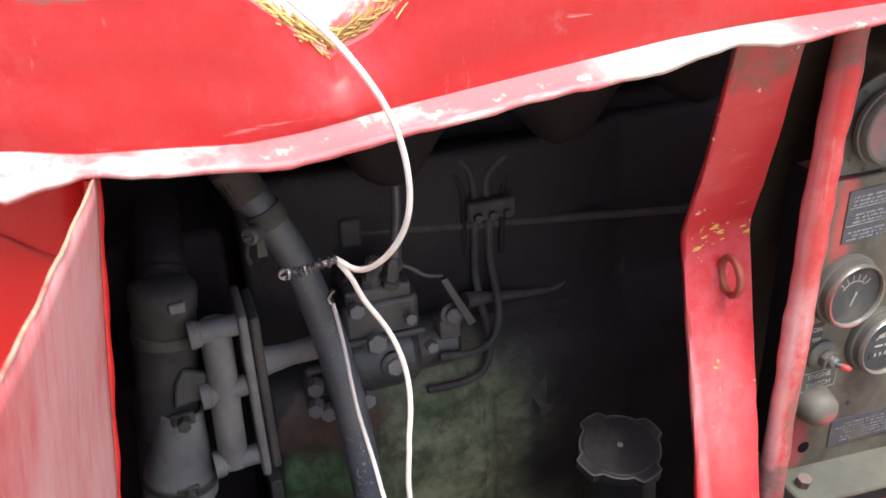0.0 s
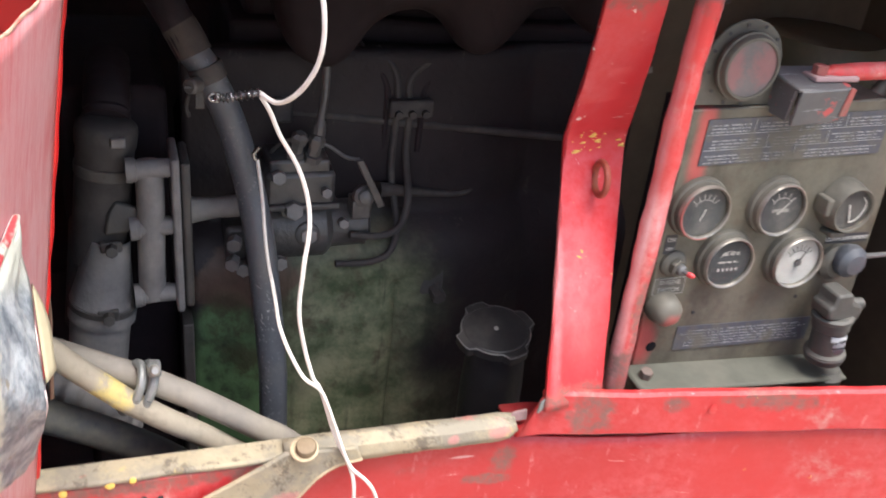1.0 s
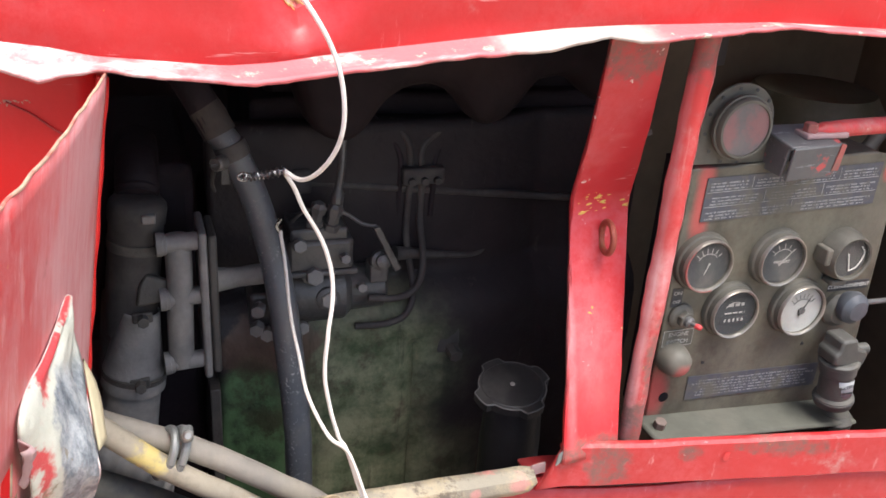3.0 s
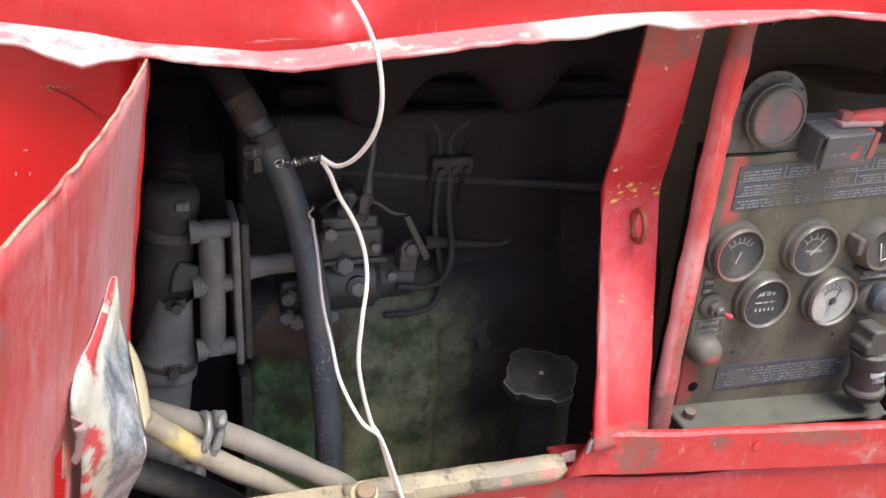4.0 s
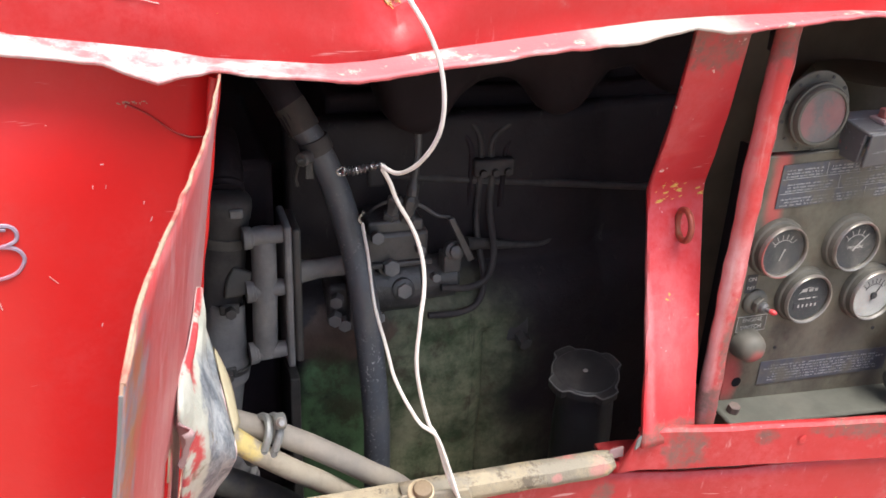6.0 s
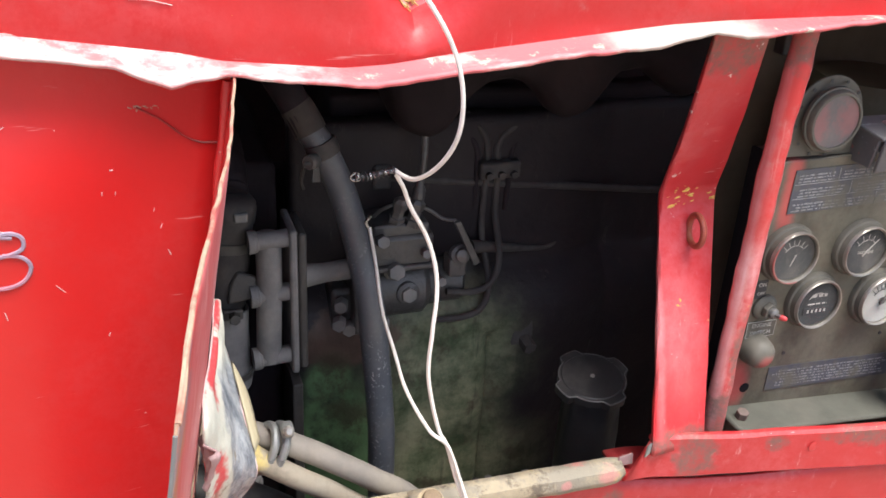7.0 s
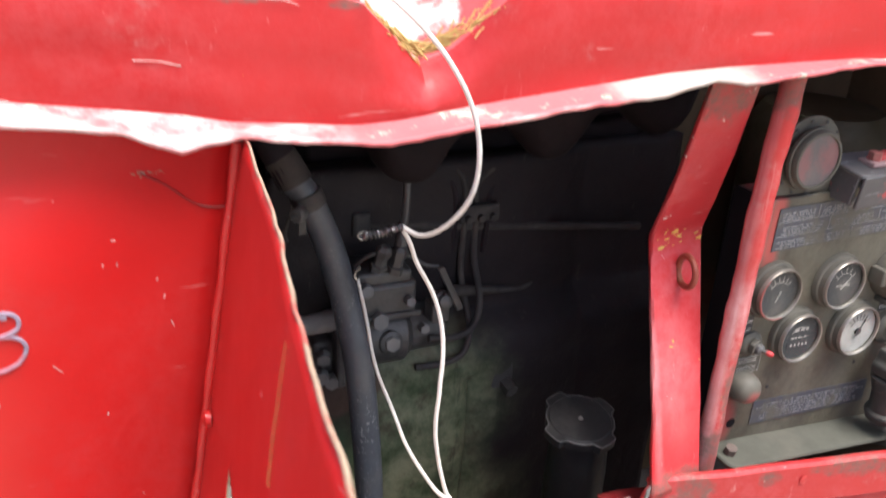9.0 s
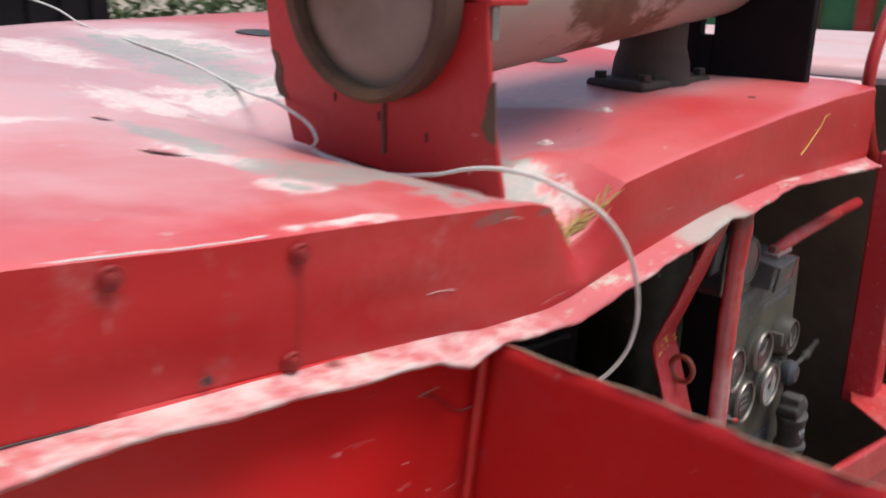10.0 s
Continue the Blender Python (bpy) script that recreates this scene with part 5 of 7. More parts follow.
def print_line(x0, x1, z, h, rnd, bm, tilt):
    """A line of worn letters: thin strokes in words."""
    x = x0
    while x < x1:
        for k in range(rnd.randint(2, 9)):
            if x >= x1:
                break
            w = 0.0006 + 0.0005 * rnd.random()
            if rnd.random() > 0.12:
                box(x, x + w, PY - 0.0013, PY - 0.0010, z + tilt * x, z + tilt * x + h * (0.75 + 0.25 * rnd.random()), bm)
            x += w + 0.00055
        x += 0.0016


def plaque(name, x0, x1, z0, z1, label, rows, seed, tilt):
    """A faded plate of cells: rows of (cells, lines in each); it climbs by tilt to its far end."""
    zz = lambda x, z: z + tilt * (x - x0)
    p = part(name, slab([(x0, z0), (x1, zz(x1, z0)), (x1, zz(x1, z1)), (x0, z1)], (0, PY - 0.0004, 0), (1, 0, 0), (0, 0, 1), 0.0008), PLAQUE, dash, label)
    rnd = random.Random(seed)
    bm, rules = bmesh.new(), bmesh.new()
    tall = (z1 - z0) / len(rows)
    for r, (cells, lines) in enumerate(rows):
        top = z1 - tall * r - 0.002
        step = (x1 - x0) / cells
        for c in range(cells):
            a = x0 + step * c + 0.004
            for k in range(lines):
                trim = 0.10 * step * rnd.random()
                z = top - 0.002 - (tall - 0.004) * 0.86 * (k + 1) / lines
                print_line(a + trim, a + step - 0.008 - trim, z - tilt * x0, (tall - 0.004) / lines * 0.50, rnd, bm, tilt)
            if c:
                x = x0 + step * c
                box(x - 0.0003, x + 0.0003, PY - 0.0016, PY - 0.0012, zz(x, top - tall + 0.003), zz(x, top), rules)
        if r:
            z = z1 - tall * r
            slab([(x0 + 0.002, z - 0.0003), (x1 - 0.002, zz(x1, z) - 0.0003), (x1 - 0.002, zz(x1, z) + 0.0003), (x0 + 0.002, z + 0.0003)], (0, PY - 0.0012, 0), (1, 0, 0), (0, 0, 1), 0.0004, rules)
    tagged(part("print", bm, INK_DULL, p, "worn unreadable print", smooth=0), kind="stuff")
    if len(rows) > 1:
        part("rule", rules, INK_DULL, p, smooth=0)
    return p


plaque("service_plate", 0.592, 0.814, 1.202, 1.250, "faded dark service plate with worn print", ((4, 3), (3, 3), (2, 3)), 3, 0.028)
plaque("instruction_plate", 0.620, 0.803, 0.979, 1.010, "faded dark instruction plate with worn print", ((1, 6),), 5, -0.035)


def gauge(x, z, r, face, label, needle, ticks, name="gauge", lens=True):
    g = part(name, spin([(r * 1.13, 0), (r * 1.13, 0.003), (r * 1.09, 0.006), (r * 1.03, 0.007), (r * 1.01, 0.012), (r * 0.99, 0.0150), (r * 0.92, 0.0150), (r * 0.90, 0.009), (0.001, 0.009)], (x, PY, z), (0, -1, 0), 40), PANEL_DARK, dash, label)
    part("bezel", spin([(r * 1.005, 0.0120), (r * 1.0, 0.0155), (r * 0.965, 0.0172), (r * 0.925, 0.0166), (r * 0.905, 0.0140)], (x, PY, z), (0, -1, 0), 40, closed=False), BEZEL, g)
    part("dial", spin([(r * 0.90, 0.0095), (r * 0.90, 0.0112)], (x, PY, z), (0, -1, 0), 36), face, g)
    ink = INK_DARK if face is DIAL_WHITE else INK_DIAL
    y = PY - 0.0118
    bm = bmesh.new()
    for k in range(ticks):
        a = radians(140 - k * 100 / max(1, ticks - 1))
        c = Vector((x + math.cos(a) * r * 0.58, y, z + math.sin(a) * r * 0.58))
        box(c.x - 0.0004, c.x + 0.0004, y - 0.0002, y + 0.0002, c.z - r * 0.09, c.z + r * 0.09, bm, Matrix.Rotation(-(a - math.pi / 2), 4, "Y"))
    for k in range(9):
        a0 = radians(144 - k * 12)
        c = Vector((x + math.cos(a0) * r * 0.45, y, z + math.sin(a0) * r * 0.45))
        box(c.x - r * 0.05, c.x + r * 0.05, y - 0.0002, y + 0.0002, c.z - 0.0004, c.z + 0.0004, bm, Matrix.Rotation(-(a0 - math.pi / 2), 4, "Y"))
    part("scale_marks", bm, ink, g, smooth=0)
    if needle is not None:
        a, l = needle
        p0 = Vector((x - math.cos(a) * l * 0.35, y - 0.002, z - math.sin(a) * l * 0.35 ))
        p1 = Vector((x + math.cos(a) * l, y - 0.002, z + math.sin(a) * l))
        part("needle", rod(p0, p1, 0.0010, 0.0005, 6), ink, g)
    if lens:
        gl = part("lens", spin([(r * 0.91, 0.0146), (r * 0.5, 0.0154), (0.001, 0.0157)], (x, PY, z), (0, -1, 0), 36, closed=False), GLASS, g)
        gl.visible_shadow = False
    return g


G = 0.0296
ga = gauge(0.604, 1.157, G, DIAL_BLACK, "black-faced round gauge with a scuffed red rim", (radians(250), G * 0.35), 6)
part("red_rim", tube([(0.604 + G * 0.96 * math.cos(a), PY - 0.0176, 1.157 + G * 0.96 * math.sin(a)) for a in [radians(135 + k * 15) for k in range(11)]], lambda t: 0.0005 + 0.0009 * math.sin(t * math.pi), 6, 3), RED_SMEAR, ga, "smeared red paint")
gb = gauge(0.699, 1.154, G, DIAL_BLACK, "black-faced round pressure gauge with steel rim", (radians(47), G * 0.62), 5)
words("PRESSURE", 0.699, 1.1525, 0.0048, PY - 0.0120, INK_DIAL, gb)
gc = gauge(0.652, 1.095, G, DIAL_BLACK, "black-faced round running-hours meter with steel rim", None, 0)
bm = box(0.652 - G * 0.55, 0.652 + G * 0.55, PY - 0.0125, PY - 0.0115, 1.083, 1.0905)
part("counter_window", bm, INK_DARK, gc)
bm = bmesh.new()
for k in range(5):
    box(0.6405 + k * 0.0055, 0.6425 + k * 0.0055, PY - 0.0130, PY - 0.0125, 1.0850, 1.0886, bm)
part("counter_digit", bm, INK_DIAL, gc, "worn counter wheels", smooth=0)
part("maker_mark", bars(0.643, 0.663, 1.1035, 0.0035, 1, 8, PY - 0.0116, bmesh.new()), INK_DIAL, gc, smooth=0)
part("print_line", bars(0.640, 0.665, 1.0945, 0.0016, 1, 9, PY - 0.0116, bmesh.new()), INK_DIAL, gc, smooth=0)
gd = gauge(0.743, 1.088, G * 1.05, DIAL_WHITE, "white-faced round gauge with tarnished rim", (radians(62), G * 0.55), 7)
part("needle_hub", spin([(0.004, 0.0125), (0.004, 0.015)], (0.743, PY, 1.088), (0, -1, 0), 14), INK_DARK, gd)
ge = part("meter_cup", spin([(G * 1.0, 0), (G * 1.0, 0.006), (G * 0.96, 0.012), (G * 0.90, 0.020), (G * 0.84, 0.024), (G * 0.77, 0.023), (G * 0.75, 0.017), (0.001, 0.017)], (0.786, PY, 1.152), (0, -1, 0), 30), PANEL_DARK, dash, "grey-brown cup meter with a blank yellowed dial")
part("clip", box(0.752, 0.760, PY - 0.020, PY, 1.145, 1.165), PANEL_DARK, ge, bevel=0.002)
part("clip", box(0.772, 0.792, PY - 0.018, PY, 1.117, 1.124), PANEL_DARK, ge, bevel=0.002)
part("dial", spin([(G * 0.74, 0.0172), (G * 0.74, 0.018)], (0.786, PY, 1.152), (0, -1, 0), 30), CAST_DARK, ge)
part("needle", rod((0.787, PY - 0.0195, 1.137), (0.781, PY - 0.0195, 1.158), 0.0010, n=6), INK, ge)
part("needle", tube([(0.787, PY - 0.0195, 1.137), (0.797, PY - 0.0195, 1.142), (0.803, PY - 0.0195, 1.157), (0.797, PY - 0.0195, 1.166)], 0.0008, 6, 4), INK, ge)
part("lens", spin([(G * 0.78, 0.0225), (G * 0.4, 0.0235), (0.001, 0.0238)], (0.786, PY, 1.152), (0, -1, 0), 30, closed=False), GLASS, ge).visible_shadow = False

# engine switch with its plates
sw = part("toggle_switch", spin([(0.0150, 0), (0.0150, 0.003), (0.0125, 0.006), (0.010, 0.007)], (0.592, PY, 1.0925), (0, -1, 0), 26), PANEL_DARK, dash, "toggle switch with red-tipped lever")
part("nut", rod((0.592, PY - 0.006, 1.0925), (0.5935, PY - 0.012, 1.0920), 0.0098, n=6), PANEL_DARK, sw, smooth=0, bevel=0.001)
part("collar", spin([(0.0066, 0.011), (0.0062, 0.016), (0.0045, 0.018)], (0.592, PY, 1.0925), (0.2, -1, -0.1), 18), GALV_DULL, sw)
part("lever", rod((0.594, PY - 0.014, 1.0915), (0.598, PY - 0.022, 1.0910), 0.0022, 0.0026, 12), GALV_DULL, sw)
part("lever_tip", spin([(0.0026, 0), (0.0031, 0.003), (0.0029, 0.006), (0.0014, 0.008)], (0.5975, PY - 0.021, 1.0910), (0.56, -0.80, -0.1), 14), RED_BIT, sw, "bright red lever tip")
pl = part("switch_plate", box(0.5755, 0.6135, PY - 0.0008, PY, 1.0545, 1.0745), PANEL_DARK, dash, "small engine switch plate")
bm = bmesh.new()
for a in ((0.5755, 0.6135, 1.0739, 1.0745), (0.5755, 0.6135, 1.0545, 1.0551), (0.5755, 0.5761, 1.0545, 1.0745), (0.6129, 0.6135, 1.0545, 1.0745)):
    box(a[0], a[1], PY - 0.0012, PY - 0.0008, a[2], a[3], bm)
part("border", bm, INK_DIAL, pl, smooth=0)
words("ENGINE", 0.5945, 1.0692, 0.0072, PY - 0.0012, INK_DIAL, pl)
words("SWITCH", 0.5945, 1.0600, 0.0072, PY - 0.0012, INK_DIAL, pl)
op = part("switch_plate", box(0.577, 0.590, PY - 0.0008, PY, 1.104, 1.126), INK_DARK, dash, "small dark on-off plate")
words("ON", 0.5835, 1.1205, 0.0065, PY - 0.0012, INK, op)
words("OFF", 0.5835, 1.1100, 0.0055, PY - 0.0012, INK, op)
bn = part("bypass_plate", box(0.786, 0.843, PY - 0.0008, PY, 1.1005, 1.1115), INK_DARK, dash, "small black lettered strip")
words("CONTOURNEMENT", 0.8145, 1.1058, 0.0066, PY - 0.0012, INK, bn)
part("push_button", spin([(0.0190, 0), (0.0188, 0.004), (0.0180, 0.008), (0.0172, 0.013), (0.0155, 0.018), (0.0115, 0.0225), (0.006, 0.0245), (0.001, 0.025)], (0.591, PY, 1.0405), (0, -1, 0), 30), BUTTON, dash, "dusty round push button with smeared red")
kn = part("knob", spin([(0.008, 0), (0.008, 0.012), (0.016, 0.014), (0.0195, 0.022), (0.0185, 0.030), (0.012, 0.036), (0.003, 0.037)], (0.812, PY + 0.008, 1.086), (0, -1, 0), 24), BLUE_KNOB, dash, "dusty blue-grey knob")
part("shaft", rod((0.828, PY - 0.016, 1.090), (0.885, PY - 0.014, 1.088), 0.0032, n=10), GALV_DULL, kn)
part("coupling", spin([(0.004, 0), (0.0062, 0.003), (0.0062, 0.022), (0.004, 0.026), (0.004, 0.08)], (0.882, PY - 0.014, 1.088), (1, 0.1, 0.0), 14), CAST_DARK, kn)
hn = part("knob_neck", spin([(0.022, 0), (0.022, 0.006), (0.016, 0.012)], (0.806, PY, 1.078), (0, -1, 0), 20), PANEL_DARK, dash)

# fuel filter hanging at the corner
FILTER_GREY = plain("dull_grey_filter_paint", (0.066, 0.065, 0.059), 0.6, grain=50, spread=0.5, dirt=(0.125, 0.115, 0.095), dirty=0.7, seed=4.0)
fl = thing("filter_canister", (0.80, PY - 0.03, 0.93), "dusty grey filter canister with a paper label", "filter")
fx, fy = 0.806, PY - 0.034
tip = Vector((-0.14, 0.0, 1.0)).normalized()
foot = Vector((fx, fy, 0.966))
valve = part("valve_block", slab([(-0.021, -0.008), (0.021, -0.010), (0.026, 0.004), (0.024, 0.010), (0.012, 0.013), (0.009, 0.026), (-0.012, 0.024), (-0.015, 0.010), (-0.021, 0.006)], foot + tip * 0.072 + Vector((0, 0.015, 0)), (1, 0, -0.06), (-0.14, 0, 1), 0.030), FILTER_GREY, fl, bevel=0.003)
part("cap_flange", spin([(0.0215, 0), (0.0228, 0.001), (0.0228, 0.005), (0.0200, 0.007)], foot + tip * 0.059, tip, 26), FILTER_GREY, fl)
part("pipe_boss", spin([(0.007, 0), (0.007, 0.012), (0.005, 0.014)], foot + tip * 0.076 + Vector((0.020, -0.002, 0)), (1, -0.2, 0.1), 14), FILTER_GREY, valve)
can = part("canister", spin([(0.016, 0.0), (0.0212, 0.003), (0.0225, 0.008), (0.0225, 0.014), (0.0190, 0.017), (0.0185, 0.046), (0.0205, 0.048), (0.0208, 0.056), (0.0195, 0.061), (0.014, 0.066)], foot, tip, 30), FILTER_GREY, fl)
part("seam_ring", spin([(0.0222, 0), (0.0232, 0.001), (0.0232, 0.003), (0.0222, 0.004)], foot + tip * 0.009, tip, 30, closed=False), CAST_DARK, can)
lb = part("label", grid(9, 2, lambda i, j: foot + tip * (0.020 + 0.023 * j) + Vector((0.0188 * math.sin(-0.75 + i * 0.17) + 0.001, -0.0190 * math.cos(-0.75 + i * 0.17), 0.0))), INK_DULL, can, "dull paper label", solid=0.0004)
words("FILTER", fx - 0.006, 1.002, 0.0062, fy - 0.0196, INK_DARK, lb, slant=-8)
part("print_line", bars(fx - 0.013, fx + 0.003, 0.993, 0.0022, 1, 4, fy - 0.0194, bmesh.new()), INK_DARK, lb, smooth=0)
part("drain_boss", spin([(0.012, 0), (0.021, 0.006), (0.023, 0.016), (0.017, 0.024)], (0.824, PY - 0.026, 0.924), (-0.05, 0, 1), 22), FILTER_GREY, fl)

# round horn on its bracket above the panel
horn = thing("round_horn", (0.617, PY, 1.262), "round dusty horn with rubbed red paint on a bracket plate", "horn")
hc = (0.6165, 1.303)
out = [(0.574, 1.263), (0.662, 1.262)] + [(hc[0] + 0.0425 * math.cos(a) + 0.001, hc[1] + 0.0425 * math.sin(a)) for a in [radians(-8 + k * 196 / 18) for k in range(19)]]
part("bracket_plate", slab(out, (0, PY + 0.004, 0), (1, 0, 0), (0, 0, 1), -0.003), PANEL_DARK, horn, bevel=0.001)
part("ring", spin([(0.0335, 0.002), (0.0335, 0.006), (0.0315, 0.0065), (0.0310, 0.010), (0.0295, 0.0125), (0.0270, 0.0125), (0.0262, 0.008), (0.001, 0.005)], (hc[0], PY, hc[1]), (0, -1, 0), 44), PANEL_DARK, horn)
k = Mat("rubbed_red_disc", 0.5)
_r = k.math("MAXIMUM", k.blob((0.014, -0.01, 0.045), (0.014, 0.03, 0.018), 1.3, 130.0, 0.7), k.blob((-0.020, -0.01, 0.036), (0.009, 0.03, 0.024), 1.2, 130.0, 0.7))
k = k.done(k.mix(k.math("MULTIPLY", _r, 0.34), k.mix(k.noise(45, 5, 0.7, shift=2), (0.060, 0.058, 0.066), (0.150, 0.130, 0.128)), (0.36, 0.085, 0.085)), 0.45, k.noise(120, 3), 0.3, 0.001)
part("diaphragm", spin([(0.0268, 0.0105), (0.024, 0.0100), (0.018, 0.0080), (0.010, 0.0074), (0.001, 0.0073)], (hc[0], PY, hc[1]), (0, -1, 0), 36), k, horn, "disc with rubbed red paint")
for kk in range(12):
    a = radians(kk * 30 + 10)
    part("screw_hole", spin([(0.0019, 0), (0.0019, 0.0008)], (hc[0] + 0.0385 * math.cos(a), PY + 0.0012, hc[1] + 0.0385 * math.sin(a)), (0, -1, 0), 8), INK_DARK, horn)

# red-smeared bracket box and the red tube that runs off from it
BRACKET_GREY = Mat("scuffed_grey_bracket", 0.5)
_g = BRACKET_GREY.mix(BRACKET_GREY.noise(30, 6, 0.7), (0.045, 0.048, 0.056), (0.115, 0.112, 0.110))
_g = BRACKET_GREY.mix(BRACKET_GREY.math("MULTIPLY", BRACKET_GREY.ramp(BRACKET_GREY.noise(90, 5, 0.7, stretch=(0.3, 1, 1.4)), 0.60, 0.68), 0.6), _g, (0.24, 0.25, 0.27))
_g = BRACKET_GREY.mix(BRACKET_GREY.math("MULTIPLY", BRACKET_GREY.ramp(BRACKET_GREY.noise(32, 4, 0.6, shift=6), 0.60, 0.66), 0.8), _g, (0.45, 0.06, 0.06))
BRACKET_GREY = BRACKET_GREY.done(_g, 0.5, BRACKET_GREY.noise(90, 4), 0.4, 0.001)
br = thing("tube_bracket", (0.69, 0.59, 1.255), "folded bracket with smeared red paint clamping a red tube", "bracket")
bm = bmesh.new()
slab([(0, 0), (0.052, 0.002), (0.055, 0.038), (-0.001, 0.036)], (0.660, 0.583, 1.254), (1.1, 0, 0.02), (0, -0.15, 1), 0.004, bm)
slab([(0, 0), (0.05, 0), (0.05, 0.036), (0, 0.036)], (0.658, 0.586, 1.256), (0, 1, 0), (-0.02, -0.15, 1), 0.004, bm)
slab([(0, 0), (0.064, 0), (0.070, 0.05), (-0.004, 0.05)], (0.657, 0.577, 1.287), (1, 0, 0), (0, 1, 0.15), 0.004, bm)
part("folded_plate", bm, BRACKET_GREY, br, bevel=0.0015)
part("red_patch", slab([(0, 0), (0.008, 0), (0.007, 0.028), (0.001, 0.030)], (0.712, 0.5775, 1.264), (1, 0, 0), (0, -0.15, 1), 0.001), RED_SMEAR, br)
part("red_patch", slab([(0, 0), (0.012, 0.001), (0.009, 0.006), (0.002, 0.005)], (0.690, 0.5772, 1.279), (1, 0, 0), (0, -0.15, 1), 0.001), RED_SMEAR, br)
part("tube", tube([(0.69, 0.600, 1.298), (0.72, 0.600, 1.299), (0.75, 0.602, 1.300), (0.82, 0.605, 1.300), (0.95, 0.61, 1.297), (1.12, 0.62, 1.29)], lambda t: 0.009 if t > 0.12 else 0.006, 14, 6), RED_BAR, br, "faded red tube")
part("flat_end", box(0.683, 0.735, 0.588, 0.610, 1.293, 1.299), BLEACHED_DUST, br, bevel=0.002)
hexbolt(br, (0.693, 0.598, 1.298), (0, 0, 1), 0.0075, 0.010, RED_SMEAR)
part("bolt_hole", spin([(0.0035, 0), (0.0035, 0.0006)], (0.712, 0.597, 1.2992), (0, 0, 1), 12), INK_DARK, br)

# ---- engine bay ----
eng = thing("engine", (0.36, 0.95, 0.45), "grimy diesel engine with oily green block paint", "engine")


# near-black purple tint paints the bay's deep shade into the iron
SHADED_IRON = matt(plain("shaded_oiled_iron", (0.023, 0.018, 0.022), 0.7, 0.0, grain=40, dirt=(0.042, 0.034, 0.039), dirty=0.6, bump=0.5))
PUMP = plain("oil_wet_cast_iron", (0.085, 0.082, 0.082), 0.40, 0.1, grain=34, spread=0.65, dirt=(0.25, 0.238, 0.22), dirty=0.75, bump=0.8, depth=0.002, seed=3.0)
DIM = matt(plain("grimy_dull_steel_line", (0.060, 0.056, 0.057), 0.65, 0.1, grain=60, spread=0.5, dirt=(0.12, 0.11, 0.10), dirty=0.6))


def rough_box(x0, x1, y0, y1, z0, z1, seed, amp=0.002, cuts=10):
    bm = box(x0, x1, y0, y1, z0, z1)
    bmesh.ops.subdivide_edges(bm, edges=bm.edges, cuts=cuts, use_grid_fill=True)
    for v in bm.verts:
        v.co += Vector((1, 1, 1)) * amp * noise.noise(v.co * 14 + Vector((seed, seed, seed)))
    return bm


def block_place(i, j):
    """Front face of the casting: bulged, rolling back above the pump and to the flywheel end."""
    x, u = 0.124 + 0.566 * i / 70, j / 60
    z = 0.45 + 0.79 * u
    y = 0.832 + 0.042 * min(1.0, max(0.0, (z - 0.985) / 0.05)) ** 2 + 0.03 * min(1.0, max(0.0, (x - 0.42) / 0.12)) ** 2
    y += 0.010 * math.exp(-((x - 0.365) / 0.012) ** 2) * (1 if z < 0.97 else 0)
    return Vector((x, y + 0.005 * noise.noise(Vector((x * 13, z * 13, 4))) + 0.0015 * noise.noise(Vector((x * 60, z * 60, 1))), z))
block = part("block", grid(71, 61, block_place), GREEN, eng, "green-painted crankcase under oily dirt and painted shade", solid=0.03)
part("flywheel_housing", rough_box(0.13, 0.68, 0.905, 1.15, 0.45, 1.10, 7, 0.004), SHADED_IRON, eng, bevel=0.02)
part("core_plug", spin([(0.012, 0), (0.012, 0.002), (0.007, 0.003), (0.006, 0.001)], (0.144, 0.830, 0.934), (0, -1, 0), 20), CAST_DARK, block)
part("raised_rib", tube([(0.128, 0.830, 0.862), (0.15, 0.828, 0.893), (0.18, 0.828, 0.910), (0.24, 0.829, 0.925)], 0.006, 10, 6), GREEN, block)
part("cover_plate", box(0.150, 0.196, 0.826, 0.834, 0.80, 0.888), GREEN, block, "brighter green cover plate", bevel=0.004)
for x, z in ((0.165, 0.972), (0.148, 0.968), (0.262, 0.985), (0.33, 0.982)):
    hexbolt(block, (x, 0.831, z - 0.012), (0, -1, 0), 0.006, 0.005, CAST_DARK)
part("bracket_lug", rough_box(0.392, 0.428, 0.818, 0.85, 0.945, 0.985, 4, 0.004, 4), CAST_DARK, block, bevel=0.008)
part("bracket_bolt", rod((0.413, 0.818, 0.953), (0.415, 0.800, 0.949), 0.009, n=6), CAST_DARK, block)
part("rib_block", rough_box(0.388, 0.424, 0.826, 0.86, 0.84, 0.945, 4, 0.004, 4), SHADED_IRON, block, bevel=0.008)
part("paint_chip", slab([(0, 0), (0.005, 0.001), (0.0035, 0.017), (0.001, 0.018)], (0.325, 0.829, 0.962), (1, 0, 0), (0, 0, 1), 0.002), GALV, block)
part("pan_rail", box(0.130, 0.47, 0.808, 0.84, 0.715, 0.730), CAST_DARK, eng, "oil pan rail", bevel=0.003)
for k in range(6):
    hexbolt(eng, (0.16 + 0.055 * k, 0.815, 0.731), (0, 0, 1), 0.006, 0.006, CAST)
part("front_plate", box(0.112, 0.124, 0.80, 1.15, 0.60, 0.945), CAST_DARK, eng, bevel=0.002)
head = part("cylinder_head", rough_box(0.18, 0.66, 0.905, 1.15, 1.11, 1.26, 2, 0.004), SHADED_IRON, eng, bevel=0.006)
